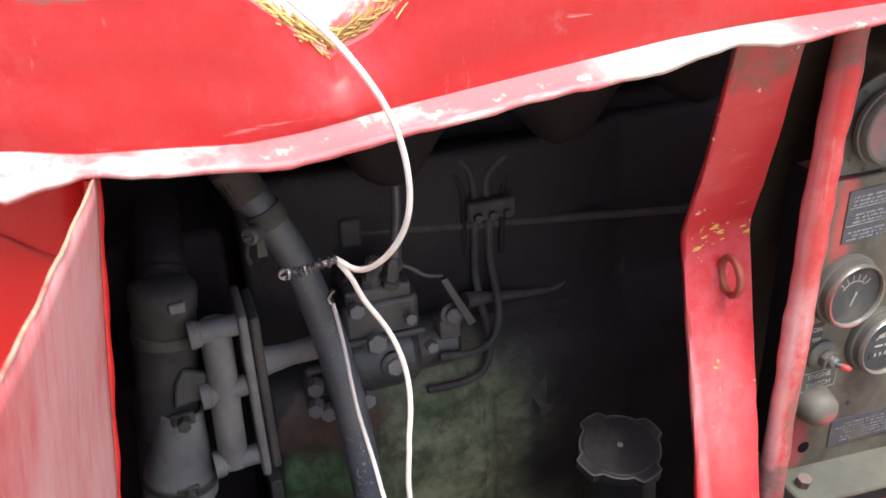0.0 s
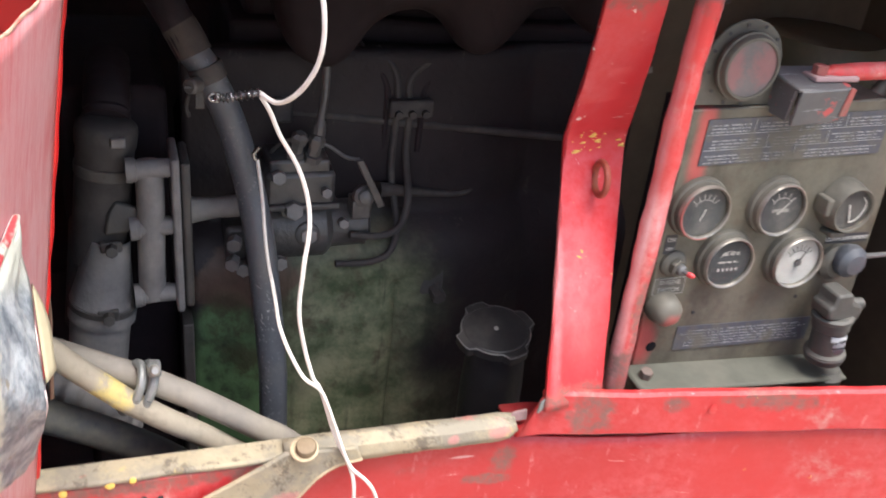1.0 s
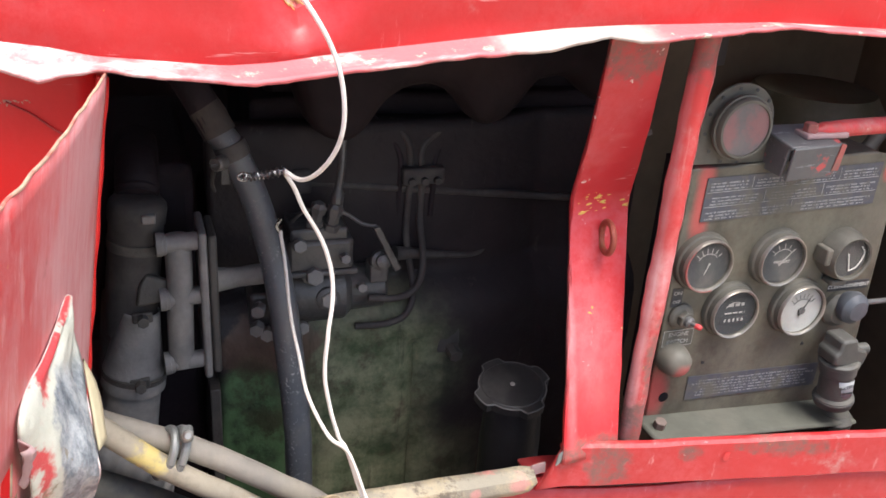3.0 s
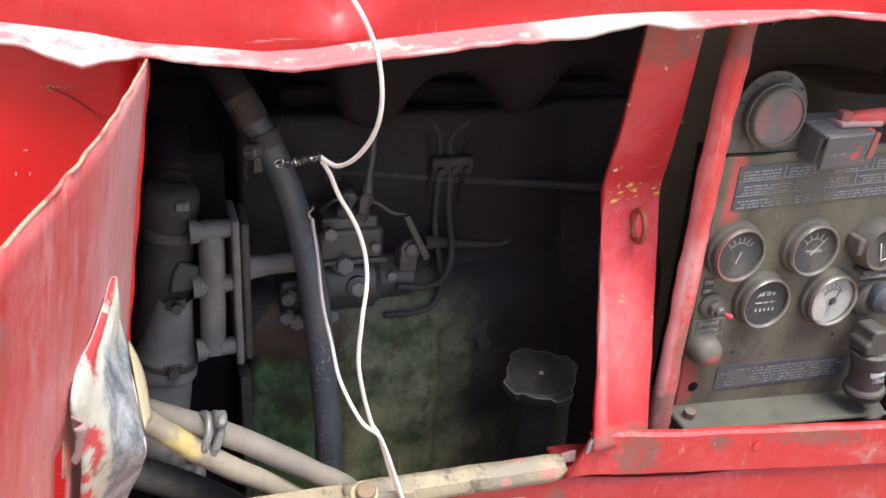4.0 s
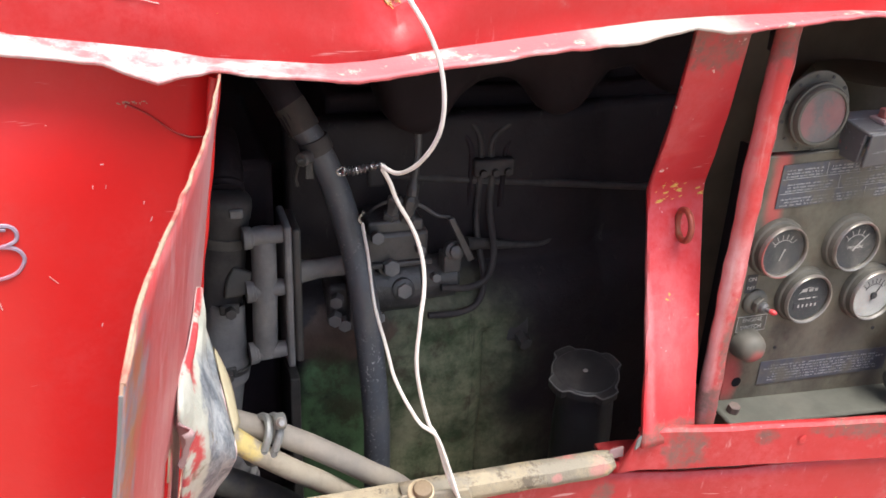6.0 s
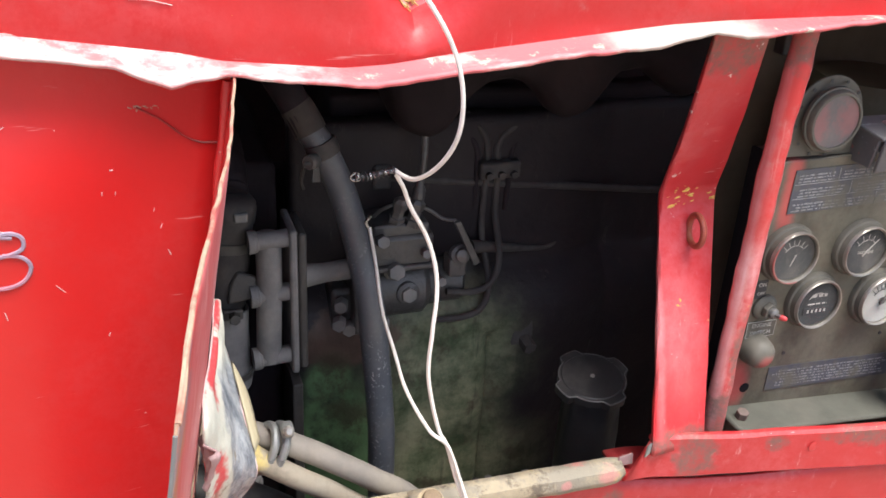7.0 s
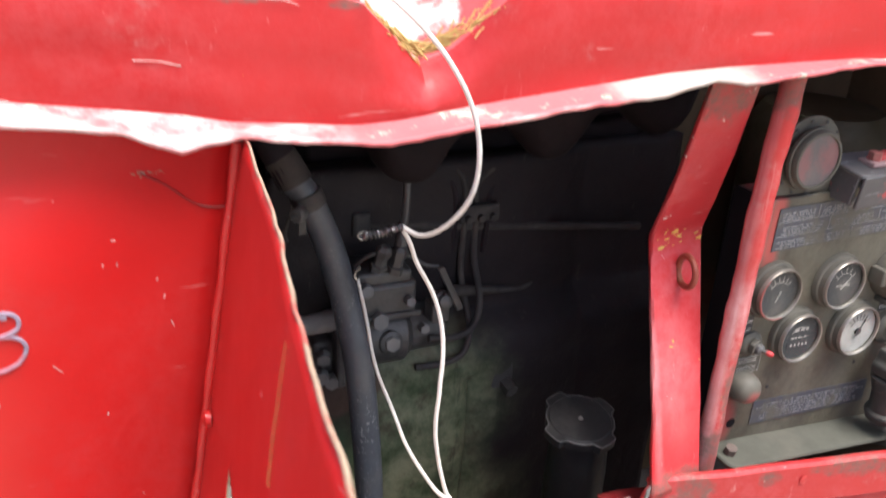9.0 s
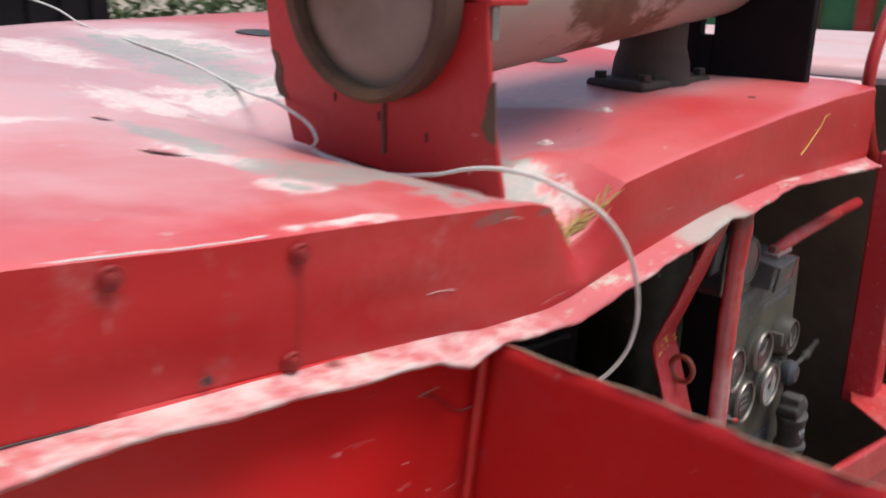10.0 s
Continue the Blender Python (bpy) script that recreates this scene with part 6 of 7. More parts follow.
part("rocker_cover", rough_box(0.20, 0.70, 0.93, 1.12, 1.24, 1.34, 3), SHADED_IRON, eng, bevel=0.012)
part("timing_case", rough_box(0.0, 0.11, 0.86, 1.15, 0.6, 1.2, 6, 0.002, 6), SHADED_IRON, eng, bevel=0.01)
# exhaust manifold with hanging runners
LOBES = [(0.17, 1.36), (0.20, 1.335), (0.212, 1.285), (0.225, 1.258), (0.245, 1.246), (0.268, 1.243), (0.285, 1.257), (0.30, 1.278), (0.33, 1.296), (0.36, 1.300), (0.385, 1.288), (0.40, 1.264), (0.42, 1.254), (0.44, 1.258), (0.46, 1.278), (0.48, 1.300), (0.52, 1.306), (0.545, 1.285), (0.57, 1.270), (0.60, 1.280), (0.62, 1.33)]
def manifold_place(i, j):
    x = 0.17 + 0.45 * i / 90
    zl = sum(along(LOBES, x + d) for d in (-0.008, -0.004, 0, 0.004, 0.008)) / 5
    y, z = [(0.800, 1.42), (0.786, 1.39), (0.781, zl + 0.045), (0.783, zl + 0.022), (0.792, zl + 0.008), (0.806, zl + 0.001), (0.822, zl), (0.84, zl + 0.006), (0.86, zl + 0.03), (0.87, 1.36)][j]
    return Vector((x, y + 0.002 * noise.noise(Vector((x * 20, j, 1))) - 0.012 * max(0, 1.30 - zl) / 0.04, z))
# brown rust, darkened for the shade under the hood
SHADED_RUST = matt(plain("shaded_brown_rust", (0.018, 0.013, 0.015), 0.8, grain=22, spread=0.5, dirt=(0.045, 0.032, 0.032), dirty=0.5, bump=0.7))
man = part("exhaust_manifold", grid(91, 10, manifold_place), SHADED_RUST, eng, "rusty exhaust manifold darkened for shade")
# upright intake pipe with sleeves and boot
pipe = thing("air_intake_pipe", (0.045, 0.77, 0.86), "dusty grey upright intake pipe with clamped boots", "pipe")
LEAN = Vector((0.125, 0.0, 1.0)).normalized()
part("upper_pipe", spin([(0.0265, -0.03), (0.0275, 0.0), (0.0275, 0.095), (0.0290, 0.098), (0.0295, 0.112), (0.0285, 0.118), (0.0240, 0.123), (0.016, 0.126)], (0.0355, 0.800, 1.068), LEAN, 32), DIM, pipe)
part("band_clamp", spin([(0.0284, 0), (0.0294, 0.001), (0.0294, 0.011), (0.0284, 0.012)], (0.0445, 0.800, 1.135), LEAN, 32, closed=False), CAST_DARK, pipe, "dull band clamp")
part("clamp_lug", box(0.052, 0.066, 0.768, 0.778, 1.172, 1.182), CAST, pipe, "worn clamp lug", bevel=0.002)
part("elbow_hose", tube([(0.050, 0.806, 1.185), (0.052, 0.835, 1.205), (0.054, 0.90, 1.215)], lambda t: 0.022 + 0.0008 * math.sin(t * 60), 24, 8), SHADED_IRON, pipe, "ribbed hose, near black for shade")
part("inner_pipe", spin([(0.029, 0), (0.029, 0.12), (0.026, 0.125)], (0.020, 0.812, 0.955), LEAN, 28), CAST_DARK, pipe)
boot_axis = Vector((0.17, 0.0, 1.0)).normalized()
q = boot_axis.to_track_quat("Z", "Y")
bm = bmesh.new()
rings = []
for k in range(19):                 # tapered rubber boot, slack and creased
    u = k / 18
    r = 0.0318 - 0.0125 * u ** 0.85
    rings.append([bm.verts.new(Vector((0.0315, 0.786, 0.996)) + q @ Vector((r * math.cos(a), r * math.sin(a), 0.074 * u)) * (1 + 0.010 * noise.noise(Vector((math.cos(a) * 2, math.sin(a) * 2, u * 5))))) for a in [2 * math.pi * i / 36 for i in range(36)]])
for a, b in zip(rings, rings[1:]):
    for i in range(36):
        bm.faces.new((a[i], a[(i + 1) % 36], b[(i + 1) % 36], b[i]))
part("boot", bm, CAST, pipe, "slack grey rubber boot", solid=0.002)
part("boot_flange", spin([(0.031, 0), (0.0340, 0.002), (0.0340, 0.016), (0.0325, 0.020), (0.031, 0.021)], (0.0298, 0.786, 0.976), boot_axis, 32), CAST, pipe)
part("boot_strap", spin([(0.0332, 0), (0.0345, 0.001), (0.0345, 0.007), (0.0328, 0.008)], (0.0320, 0.786, 0.990), boot_axis, 32, closed=False), CAST_DARK, pipe)
part("lower_pipe", spin([(0.0300, 0), (0.0305, 0.13), (0.0295, 0.14)], (0.0120, 0.788, 0.84), LEAN, 30), CAST, pipe)
for x, y, z in ((0.038, 0.752, 0.996), (0.046, 0.762, 1.069)):
    hexbolt(pipe, (x, y, z), (0, -1, 0.1), 0.0062, 0.011, CAST_DARK)
    part("clamp_ear", box(x - 0.011, x + 0.010, y + 0.001, y + 0.007, z - 0.006, z + 0.006), CAST_DARK, pipe, bevel=0.002)
part("bracket", slab([(0, 0), (0.034, 0.004), (0.030, 0.012), (0.033, 0.026), (0.012, 0.034), (0.004, 0.022)], (0.040, 0.764, 1.082), (1, 0, 0), (0, 0.25, 1), -0.010), CAST_DARK, pipe, "bent bracket lug", bevel=0.003)

# water manifold with three stubs and a flange
wm = thing("water_manifold", (0.085, 0.78, 1.0), "dusty cast water manifold bolted to a flange", "manifold")
part("riser", tube([(0.086, 0.775, 1.155), (0.085, 0.772, 1.10), (0.083, 0.770, 1.05), (0.082, 0.772, 1.005)], 0.0135, 18, 6), CAST, wm)
for z in (1.150, 1.087, 1.009):
    s = part("stub", spin([(0.0095, 0), (0.0118, 0.001), (0.0118, 0.007), (0.0095, 0.008), (0.0098, 0.045)], (0.066, 0.768, z), (1, 0.05, 0.02), 20), CAST, wm)
    part("end_cap", spin([(0.0125, 0), (0.0125, 0.006), (0.010, 0.007)], (0.064, 0.768, z), (1, 0.05, 0.02), 20), CAST, s)
part("flange", box(0.105, 0.1135, 0.757, 0.82, 0.990, 1.163), CAST, wm, bevel=0.003)
part("flange", box(0.1145, 0.1235, 0.760, 0.82, 0.994, 1.158), CAST_DARK, wm, bevel=0.003)
part("outlet", spin([(0.015, 0), (0.013, 0.01), (0.011, 0.03), (0.012, 0.06)], (0.121, 0.80, 1.088), (1, 0.1, 0), 22), CAST, wm)

# big black coolant hose
hose = thing("coolant_hose", (0.2, 0.74, 0.74), "thick aged black coolant hose with a worm clamp", "hose")
part("hose", tube([(0.126, 0.783, 1.268), (0.144, 0.775, 1.243), (0.166, 0.772, 1.188), (0.181, 0.765, 1.128), (0.189, 0.748, 1.072), (0.1955, 0.74, 1.0), (0.201, 0.735, 0.924), (0.202, 0.733, 0.858), (0.203, 0.733, 0.74)], lambda t: 0.0142 + 0.0012 * min(1, t * 2), 20, 8, wob=0.0006), RUBBER, hose)
part("steel_elbow", tube([(0.080, 0.83, 1.335), (0.100, 0.805, 1.318), (0.116, 0.79, 1.292), (0.131, 0.781, 1.262)], 0.0165, 18, 6), SHADED_IRON, hose, "grimy pipe neck, near black for shade")
part("neck_sleeve", tube([(0.119, 0.788, 1.286), (0.125, 0.785, 1.276), (0.133, 0.780, 1.260)], 0.0172, 18, 6), plain("dusty_brown_neck", (0.045, 0.038, 0.036), 0.8, grain=60, dirt=(0.10, 0.085, 0.075), dirty=0.5), hose)
cl = part("worm_clamp", spin([(0.0162, -0.008), (0.0168, -0.006), (0.0168, 0.006), (0.0162, 0.008)], (0.1435, 0.7755, 1.244), (-0.38, 0.12, 0.92), 24), DIM, hose, "slotted worm-drive clamp")
bm = bmesh.new()
for k in range(7):
    a = radians(205 + k * 13)
    q = Vector((-0.38, 0.12, 0.92)).to_track_quat("Z", "Y")
    c = Vector((0.1435, 0.7755, 1.244)) + q @ Vector((0.0170 * math.cos(a), 0.0170 * math.sin(a), 0))
    box(c.x - 0.0006, c.x + 0.0006, c.y - 0.0006, c.y + 0.0006, c.z - 0.005, c.z + 0.005, bm)
part("slot", bm, BEZEL, cl, smooth=0)
part("screw", spin([(0.0075, 0), (0.0075, 0.012), (0.006, 0.014)], (0.133, 0.762, 1.237), (-0.6, -0.75, 0.1), 14), PUMP, cl)
part("screw_slot", box(0.1205, 0.1285, 0.7495, 0.7512, 1.2375, 1.2395), INK_DARK, cl)
part("screw_tail", slab([(0, 0), (0.008, 0), (0.007, 0.022), (0.001, 0.022)], (0.131, 0.765, 1.212), (1, 0, 0), (0, 0, 1), -0.004), CAST_DARK, cl)
part("worn_terminal", tube([(0.128, 0.790, 1.222), (0.124, 0.790, 1.205), (0.126, 0.79, 1.195)], 0.0022, 8, 5), DIM, cl)

# fuel injection pump
pump = thing("injection_pump", (0.25, 0.82, 1.0), "grimy cast fuel injection pump with bolts and lever", "pump")
part("housing", spin([(0.020, 0), (0.034, 0.003), (0.037, 0.012), (0.037, 0.085), (0.033, 0.090), (0.028, 0.094), (0.027, 0.135), (0.020, 0.140)], (0.188, 0.845, 1.040), (1, 0, 0.0), 32), PUMP, pump)
part("governor_cover", rough_box(0.203, 0.280, 0.806, 0.875, 1.082, 1.122, 5, 0.0015, 6), PUMP, pump, bevel=0.006)
part("cover_lid", rough_box(0.208, 0.274, 0.810, 0.870, 1.120, 1.135, 8, 0.001, 4), PUMP, pump, bevel=0.004)
part("cover_ridge", box(0.200, 0.284, 0.801, 0.878, 1.079, 1.086), PUMP, pump, bevel=0.002)
for x, z, r in ((0.233, 1.080, 0.0105), (0.251, 1.045, 0.0100), (0.216, 1.120, 0.008), (0.268, 1.100, 0.006), (0.290, 1.058, 0.006), (0.22, 1.012, 0.008), (0.205, 1.035, 0.007)):
    y = 0.806 if z > 1.06 else 0.812
    hexbolt(pump, (x, y, z), (0, -1, 0.15), r, 0.012, CAST)
part("boss", spin([(0.014, 0), (0.014, 0.012), (0.011, 0.014)], (0.2505, 0.818, 1.045), (0, -1, 0.1), 22), PUMP, pump)
part("boss", spin([(0.015, 0), (0.013, 0.01)], (0.233, 0.818, 1.078), (0, -1, 0.1), 22), PUMP, pump)
for x, z in ((0.172, 1.042), (0.170, 1.018), (0.182, 1.010)):
    hexbolt(pump, (x, 0.812, z), (-0.3, -1, 0), 0.0085, 0.014, CAST)
part("drive_cover", rough_box(0.162, 0.192, 0.818, 0.86, 1.000, 1.054, 12, 0.0015, 4), PUMP, pump, bevel=0.005)
part("front_flange", slab([(-0.045, -0.03), (0.04, -0.035), (0.045, 0.03), (0, 0.045), (-0.04, 0.03)], (0.184, 0.84, 1.035), (0, 1, 0), (0, 0, 1), 0.010), PUMP, pump, bevel=0.003)
for a, b in (((0.236, 0.82, 1.135), (0.238, 0.815, 1.150)), ((0.254, 0.815, 1.132), (0.258, 0.81, 1.158))):
    part("fitting", spin([(0.010, 0), (0.010, 0.008), (0.007, 0.009), (0.007, 0.020), (0.009, 0.021), (0.009, 0.03), (0.005, 0.034)], a, Vector(b) - Vector(a), 6), PUMP, pump)
part("throttle_lever", slab([(-0.005, 0), (0.004, 0), (0.0045, 0.062), (-0.003, 0.064)], (0.331, 0.800, 1.082), (0.85, 0, 0.4), (-0.46, 0, 0.89), 0.005), PUMP, pump, "worn throttle lever", bevel=0.001)
part("lever_hub", spin([(0.012, 0), (0.012, 0.010), (0.008, 0.012), (0.008, 0.018), (0.004, 0.020)], (0.313, 0.815, 1.088), (0, -1, 0.3), 18), PUMP, pump)
part("spring_bracket", box(0.300, 0.322, 0.806, 0.83, 1.062, 1.085), PUMP, pump, bevel=0.002)
part("oil_line", tube([(0.213, 0.835, 1.135), (0.222, 0.82, 1.152), (0.24, 0.815, 1.158), (0.27, 0.815, 1.150), (0.29, 0.812, 1.137), (0.306, 0.81, 1.134)], 0.0022, 8, 6), PUMP, pump)
part("dip_tube", tube([(0.258, 0.812, 1.150), (0.262, 0.815, 1.18), (0.267, 0.82, 1.21), (0.270, 0.83, 1.26)], lambda t: 0.0075 if t < 0.3 else 0.0045, 10, 6), PUMP, pump)

# steel fuel lines, clip block and rods
lines = thing("fuel_lines", (0.37, 0.86, 1.0), "thin steel injector lines held by a clip block", "pipe")
part("line", tube([(0.300, 0.812, 1.040), (0.335, 0.812, 1.036), (0.360, 0.816, 1.045), (0.371, 0.826, 1.075), (0.373, 0.855, 1.12), (0.374, 0.858, 1.17), (0.372, 0.86, 1.205), (0.392, 0.862, 1.225), (0.43, 0.872, 1.232), (0.47, 0.885, 1.236)], 0.0042, 10, 6), DIM, lines)
part("line", tube([(0.285, 0.812, 1.003), (0.325, 0.812, 1.002), (0.350, 0.815, 1.012), (0.360, 0.826, 1.04), (0.356, 0.853, 1.10), (0.359, 0.858, 1.17), (0.357, 0.86, 1.21), (0.347, 0.866, 1.228), (0.338, 0.880, 1.238)], 0.0040, 10, 6), DIM, lines)
part("line", tube([(0.345, 0.865, 1.10), (0.347, 0.86, 1.16), (0.346, 0.862, 1.20), (0.33, 0.87, 1.225), (0.315, 0.885, 1.245)], 0.0038, 10, 6), SHADED_IRON, lines)
part("line", tube([(0.388, 0.86, 1.12), (0.389, 0.858, 1.17), (0.392, 0.86, 1.20), (0.415, 0.87, 1.218), (0.47, 0.89, 1.21), (0.56, 0.90, 1.215)], 0.0038, 10, 6), SHADED_IRON, lines)
cb = part("clip_block", box(0.347, 0.399, 0.845, 0.868, 1.166, 1.187), DIM, lines, bevel=0.003)
for x in (0.357, 0.373, 0.389):
    hexbolt(cb, (x, 0.845, 1.172), (0, -1, 0), 0.005, 0.006, DIM)
rods = thing("control_rod", (0.4, 0.86, 1.13), "long thin steel control rod across the engine", "rod")
part("rod", rod((0.230, 0.862, 1.172), (0.62, 0.862, 1.126), 0.0052, n=12), DIM, rods)
part("rod_end", box(0.218, 0.240, 0.852, 0.872, 1.160, 1.190), DIM, rods, bevel=0.004)
link = thing("shut_off_link", (0.4, 0.85, 1.06), "short tapering steel link behind the pump", "rod")
part("link", tube([(0.338, 0.840, 1.082), (0.36, 0.845, 1.078), (0.40, 0.855, 1.068), (0.45, 0.86, 1.062), (0.475, 0.87, 1.070)], lambda t: 0.0095 - 0.006 * min(1, t * 1.4), 12, 6), DIM, link)

# filler neck and cap
neck = thing("filler_neck", (0.446, 0.69, 0.70), "black filler neck with an eared black cap", "filler cap")
CAPM = plain("matt_black_cap", (0.026, 0.026, 0.028), 0.45, 0.3, grain=70, dirt=(0.09, 0.085, 0.08), dirty=0.5)
part("neck", spin([(0.036, 0), (0.036, 0.20), (0.034, 0.235), (0.0335, 0.255)], (0.452, 0.70, 0.70), (-0.02, -0.03, 1), 30), CAPM, neck)
ax = Vector((-0.06, -0.17, 1)).normalized()
q = ax.to_track_quat("Z", "Y")
bm = bmesh.new()
n = 96
def cap_r(a, k):
    """Round lid with four squared ears."""
    ear = min(1.0, max(0.0, (math.cos(4 * (a - radians(14))) - 0.15) / 0.35))
    return 0.0395 + (0.0070 * ear * ear * (3 - 2 * ear) if k in (1, 2, 3) else 0.0)
ex = (Vector((1, 0, 0)) - ax * ax.x).normalized()
ey = ax.cross(ex)
rings = []
for k, (f, h) in enumerate(((0.93, -0.012), (1.0, -0.010), (1.0, -0.001), (0.985, 0.0010), (0.93, 0.0012), (0.90, 0.0022), (0.25, 0.0026), (0.10, 0.0026))):
    rings.append([bm.verts.new(Vector((0.4420, 0.690, 0.9735)) + (ex * math.cos(2 * math.pi * i / n) + ey * math.sin(2 * math.pi * i / n)) * cap_r(2 * math.pi * i / n, k) * f + ax * h) for i in range(n)])
for a, b in zip(rings, rings[1:]):
    for i in range(n):
        bm.faces.new((a[i], a[(i + 1) % n], b[(i + 1) % n], b[i]))
bm.faces.new(rings[0][::-1]); bm.faces.new(rings[-1])
cap = part("cap", bm, CAPM, neck, "matt black eared cap", smooth=18)
part("worn_rim", tube([Vector((0.4420, 0.690, 0.9735)) + (ex * math.cos(2 * math.pi * i / 48) + ey * math.sin(2 * math.pi * i / 48)) * cap_r(2 * math.pi * i / 48, 1) * 0.99 + ax * 0.0002 for i in range(49)], 0.0011, 6, 2), GALV_DULL, cap, "edge rubbed to grey metal")
part("centre_rivet", spin([(0.003, 0), (0.0022, 0.0015)], Vector((0.4420, 0.690, 0.9735)) + ax * 0.0026, ax, 12), STEEL, cap)

# ribbed hoses crossing low behind the sill
low = thing("grey_hose", (0.12, 0.64, 0.88), "dusty grey rubber hose bending down behind the sill", "hose")
part("hose", tube([(-0.06, 0.71, 1.016), (-0.01, 0.676, 1.014), (0.032, 0.652, 1.008), (0.076, 0.645, 0.989), (0.124, 0.639, 0.960), (0.167, 0.636, 0.928), (0.200, 0.636, 0.903), (0.235, 0.64, 0.86)], 0.0122, 18, 8, wob=0.0005), GREY_HOSE, low)
tan = thing("tan_hose", (0.08, 0.62, 0.88), "yellowed tan hose strapped to a grey hose", "hose")
part("hose", tube([(-0.05, 0.655, 1.078), (-0.001, 0.636, 1.033), (0.029, 0.629, 1.006), (0.053, 0.625, 0.985), (0.086, 0.626, 0.957), (0.125, 0.630, 0.924), (0.17, 0.636, 0.880), (0.20, 0.64, 0.85)], 0.0112, 18, 8, wob=0.0005), TAN_HOSE, tan)
strap = thing("hose_strap", (0.07, 0.63, 0.95), "dull galvanised double loop strap round two hoses", "clamp")
for dx in (0.0, 0.0105):
    part("loop", tube([(0.0555 + dx + 0.004 * math.cos(a) + 0.010 * math.sin(a), 0.637 - 0.018 * math.cos(a), 0.991 - 0.15 * dx + 0.0235 * math.sin(a)) for a in [2 * math.pi * k / 12 for k in range(13)]], 0.0042, 10, 4), GALV, strap)
part("buckle", box(0.0705, 0.0825, 0.618, 0.632, 1.012, 1.025), GALV, strap, bevel=0.003)
part("screw", spin([(0.005, 0), (0.005, 0.006), (0.003, 0.008)], (0.0765, 0.620, 1.021), (0.1, -1, 0.5), 12), STEEL, strap)
blk = thing("black_hose", (0.05, 0.68, 0.88), "dusty black rubber hose low behind the sill", "hose")
part("hose", tube([(-0.08, 0.67, 0.972), (-0.02, 0.665, 0.947), (0.03, 0.665, 0.917), (0.075, 0.67, 0.880), (0.12, 0.68, 0.83)], 0.0165, 18, 8), DUSTY_RUBBER, blk)
elb = thing("ribbed_boot", (0.02, 0.72, 0.88), "dusty grey ribbed rubber elbow", "hose")
part("boot", tube([(-0.03, 0.735, 0.93), (0.0, 0.725, 0.925), (0.028, 0.722, 0.905), (0.045, 0.725, 0.87)], lambda t: 0.021 + 0.0016 * math.sin(t * 50), 18, 14), CAST, elb)

# linkage behind the instrument panel
lk = thing("rear_linkage", (0.85, 0.80, 1.10), "grimy levers and pipes behind the panel", "linkage")
part("thin_rod", rod((0.725, 0.78, 1.358), (0.86, 0.82, 1.40), 0.004, n=10), CAST, lk)
part("strut", box(0.755, 0.775, 0.86, 0.88, 1.30, 1.46), CAST_DARK, lk, bevel=0.002)
part("tank", spin([(0.05, 0), (0.10, 0.02), (0.11, 0.05), (0.11, 0.34), (0.09, 0.37)], (1.05, 0.99, 0.86), (0, 0, 1), 30), plain("dark_olive_tank", (0.05, 0.045, 0.025), 0.6), lk)
part("bent_pipe", tube([(0.90, 0.75, 0.92), (0.91, 0.76, 1.05), (0.93, 0.78, 1.15), (1.0, 0.8, 1.22)], 0.010, 12, 6), CAST_DARK, lk)
part("small_tab", slab([(0, 0), (0.012, 0.003), (0.010, 0.009), (0.001, 0.006)], (0.565, 0.70, 1.265), (1, 0, 0), (0, 0, 1), 0.002), STEEL, lk)

PALE_SHEET = plain("pale_weathered_sheet", (0.42, 0.42, 0.41), 0.6, grain=6, dirt=(0.25, 0.24, 0.22), dirty=0.6)
# ---- far surroundings, seen over the hood ----
far = thing("far_container", (3.0, 7.5, 0.0), "dark weathered sheet wall far behind", "container")
part("wall", box(2.33, 3.62, 7.5, 9.5, 0.0, 2.4), DARK_SHEET, far, bevel=0.02)
for k in range(5):
    part("rib", box(2.36 + 0.27 * k, 2.44 + 0.27 * k, 7.46, 7.5, 0.05, 2.35), DARK_SHEET, far)
shed = thing("pale_shed", (0.5, 8.4, 0.0), "pale weathered grey sheet shed far behind", "shed")
part("wall", box(-1.6, 2.25, 8.4, 10.4, 0.0, 2.3), PALE_SHEET, shed, bevel=0.02)
for k in range(13):
    part("rib", box(-1.5 + 0.28 * k, -1.42 + 0.28 * k, 8.36, 8.4, 0.05, 2.25), PALE_SHEET, shed)
gate = thing("green_gate", (6.0, 2.3, 0.0), "green sheet gate between red posts", "gate")
part("sheet", box(6.0, 6.03, 1.2, 3.6, 0.1, 2.2), GREEN_GATE, gate)
for y in (1.25, 2.06, 2.42, 3.55):
    part("post", box(5.93, 5.995, y - 0.05, y + 0.05, 0.0, 2.4), RED_STAND, gate)
part("bottom_rail", box(5.95, 5.99, 1.2, 3.6, 1.30, 1.38), PALE_SHEET, gate, "pale cross rail")


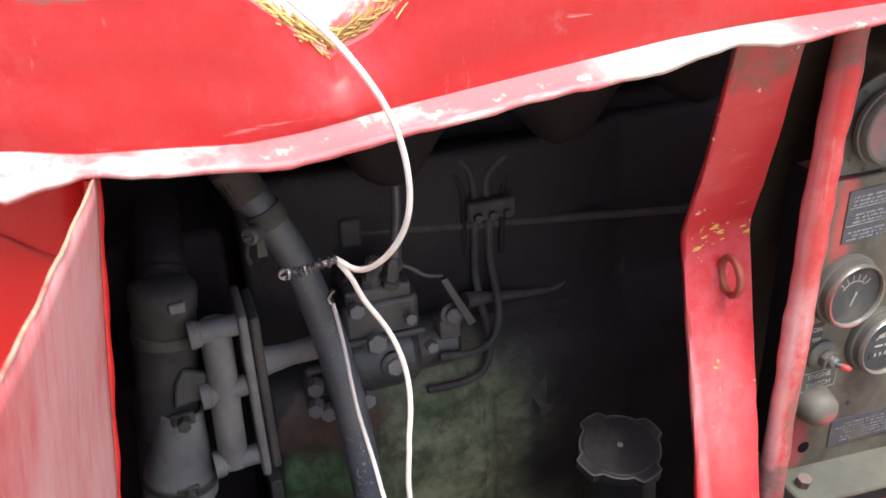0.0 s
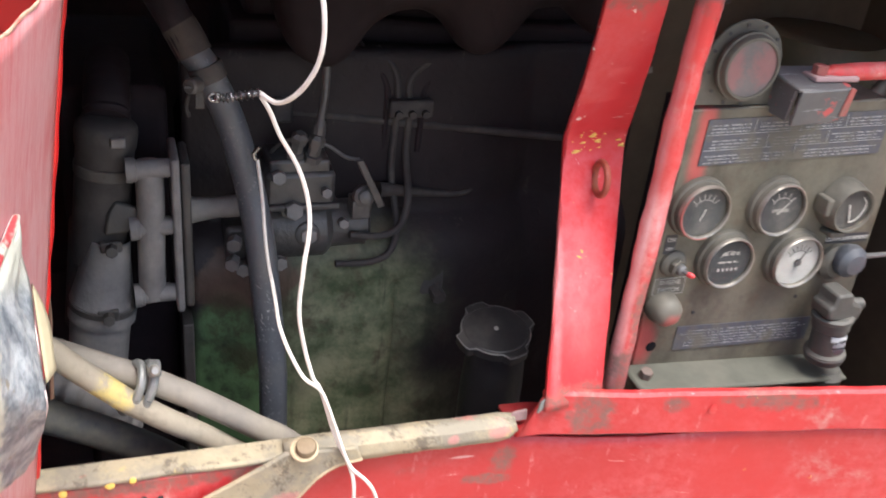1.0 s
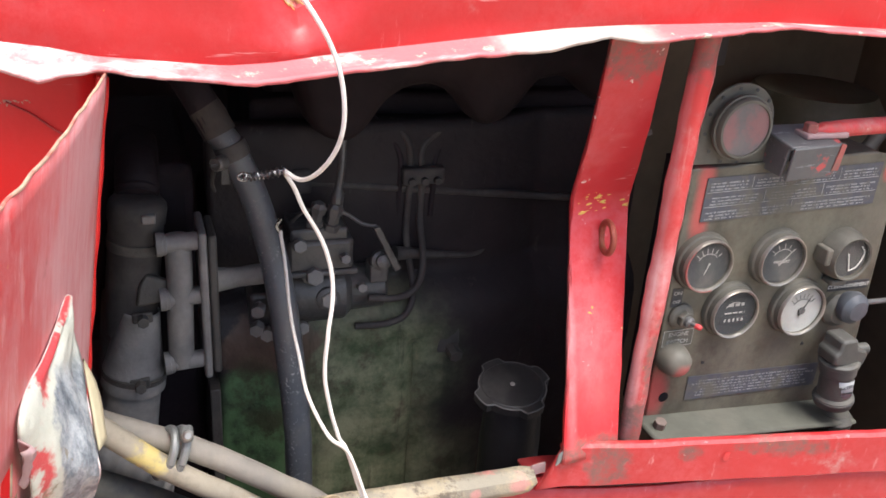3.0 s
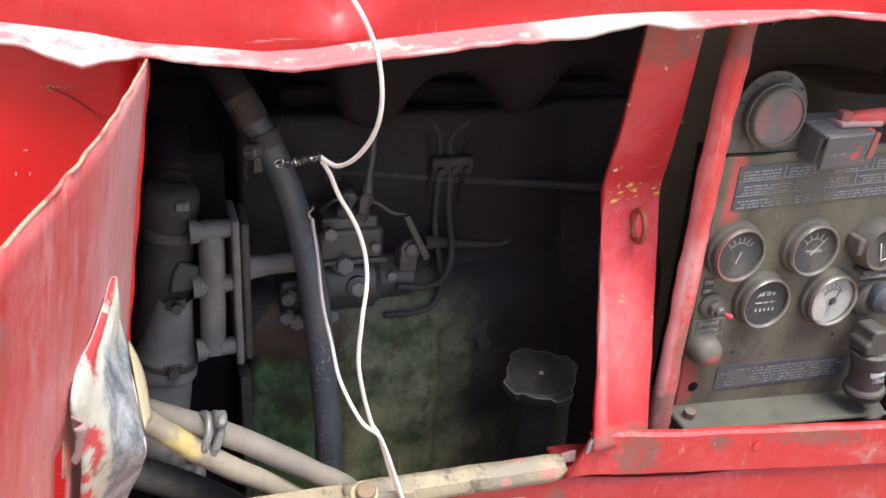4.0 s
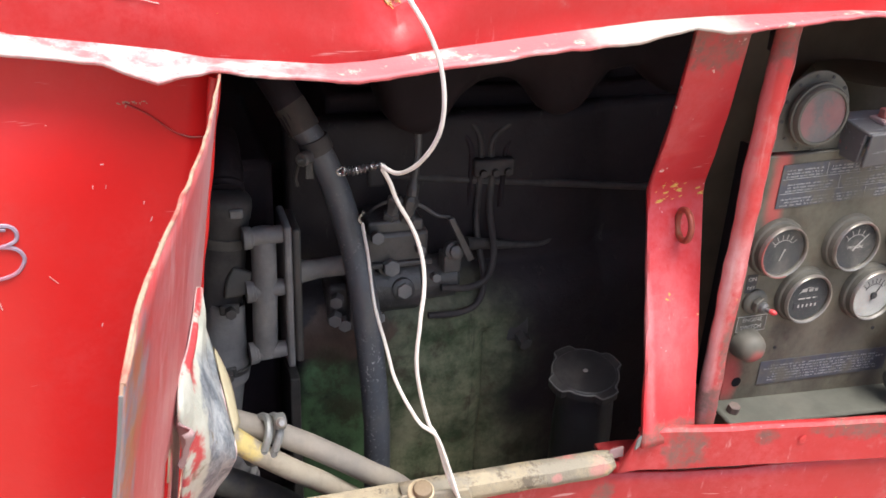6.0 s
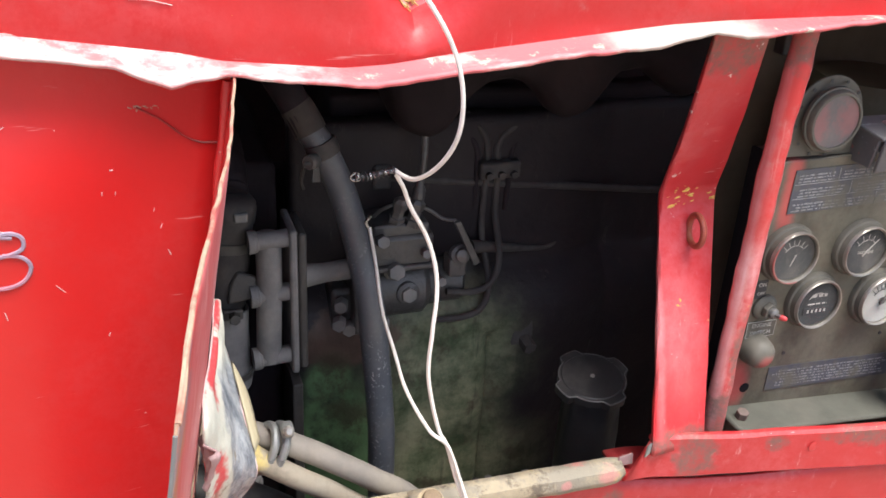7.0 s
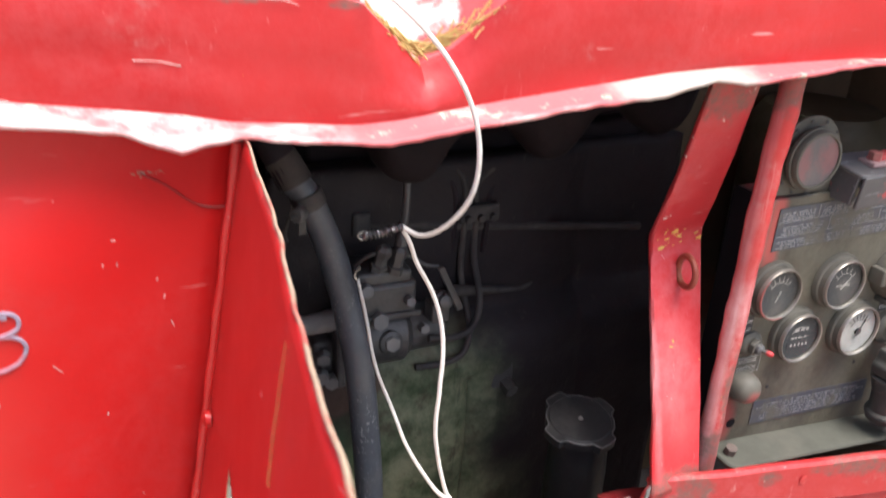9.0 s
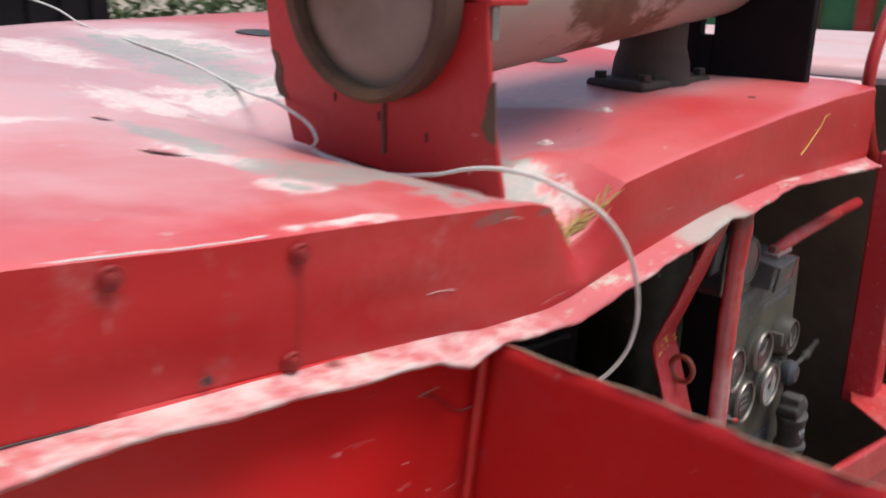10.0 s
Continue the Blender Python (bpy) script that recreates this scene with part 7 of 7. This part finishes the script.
def leaf_cloud(seed, nl, lo, hi, wave, base, ob):
    """Many small crossed leaves filling an uneven bank between two corners."""
    rnd = np.random.RandomState(seed)
    c = np.stack([rnd.uniform(lo[0], hi[0], nl), rnd.uniform(lo[1], hi[1], nl), lo[2] + rnd.beta(1.6, 1.4, nl) * (hi[2] - lo[2])], 1)
    c[:, 2] *= 0.75 + 0.35 * np.sin(c[:, 0] * wave) * np.cos(c[:, 0] * 0.9)
    d = rnd.normal(size=(nl, 3)); e = rnd.normal(size=(nl, 3))
    d /= np.linalg.norm(d, axis=1)[:, None]; e /= np.linalg.norm(e, axis=1)[:, None]
    s = rnd.uniform(0.04, 0.09, nl)[:, None]
    v = np.stack([c - d * s, c + e * s * 0.5, c + d * s, c - e * s * 0.5], 1).reshape(-1, 3)
    me = bpy.data.meshes.new("leaves")
    me.from_pydata((v - np.array(base)).tolist(), [], [(4 * k, 4 * k + 1, 4 * k + 2, 4 * k + 3) for k in range(nl)])
    me.materials.append(LEAF)
    lv = new("leaves", me)
    lv.parent = ob


hedge = thing("hedge", (6.0, 9.0, 0.0), "uneven grey-green hedge in the distance", "hedge", kind="stuff")
leaf_cloud(4, 9000, (3.7, 8.0, 0.0), (11.0, 9.6, 2.9), 2.3, (6.0, 9.0, 0.0), hedge)
shrub = thing("shrub", (4.6, 1.4, 0.0), "yellow-green leafy shrub before the gate", "shrub", kind="stuff")
leaf_cloud(9, 1500, (4.3, 1.1, 0.0), (4.9, 1.62, 2.0), 0.3, (4.6, 1.4, 0.0), shrub)
# second machine section past the hood's end
neighbour = thing("rear_cover", (1.8, 0.9, 0.0), "sun-bleached red cover of the next machine section", "machine")
part("cover", rough_box(1.32, 2.9, 0.5, 1.9, 0.35, 1.50, 12, 0.004, 8), BLEACHED, neighbour, bevel=0.02)
part("skid", box(1.4, 2.8, 0.7, 1.7, 0.0, 0.35), BLACK_METAL, neighbour)
hoop = thing("bent_handle", (1.0, 0.60, 1.39), "bent red steel bar at the hood end", "handle")
part("bar", tube([(1.16, 0.60, 1.345), (1.075, 0.60, 1.392), (1.018, 0.60, 1.470), (1.006, 0.60, 1.515), (1.030, 0.60, 1.570), (1.09, 0.60, 1.64)], 0.0095, 12, 6), RED_STAND, hoop)
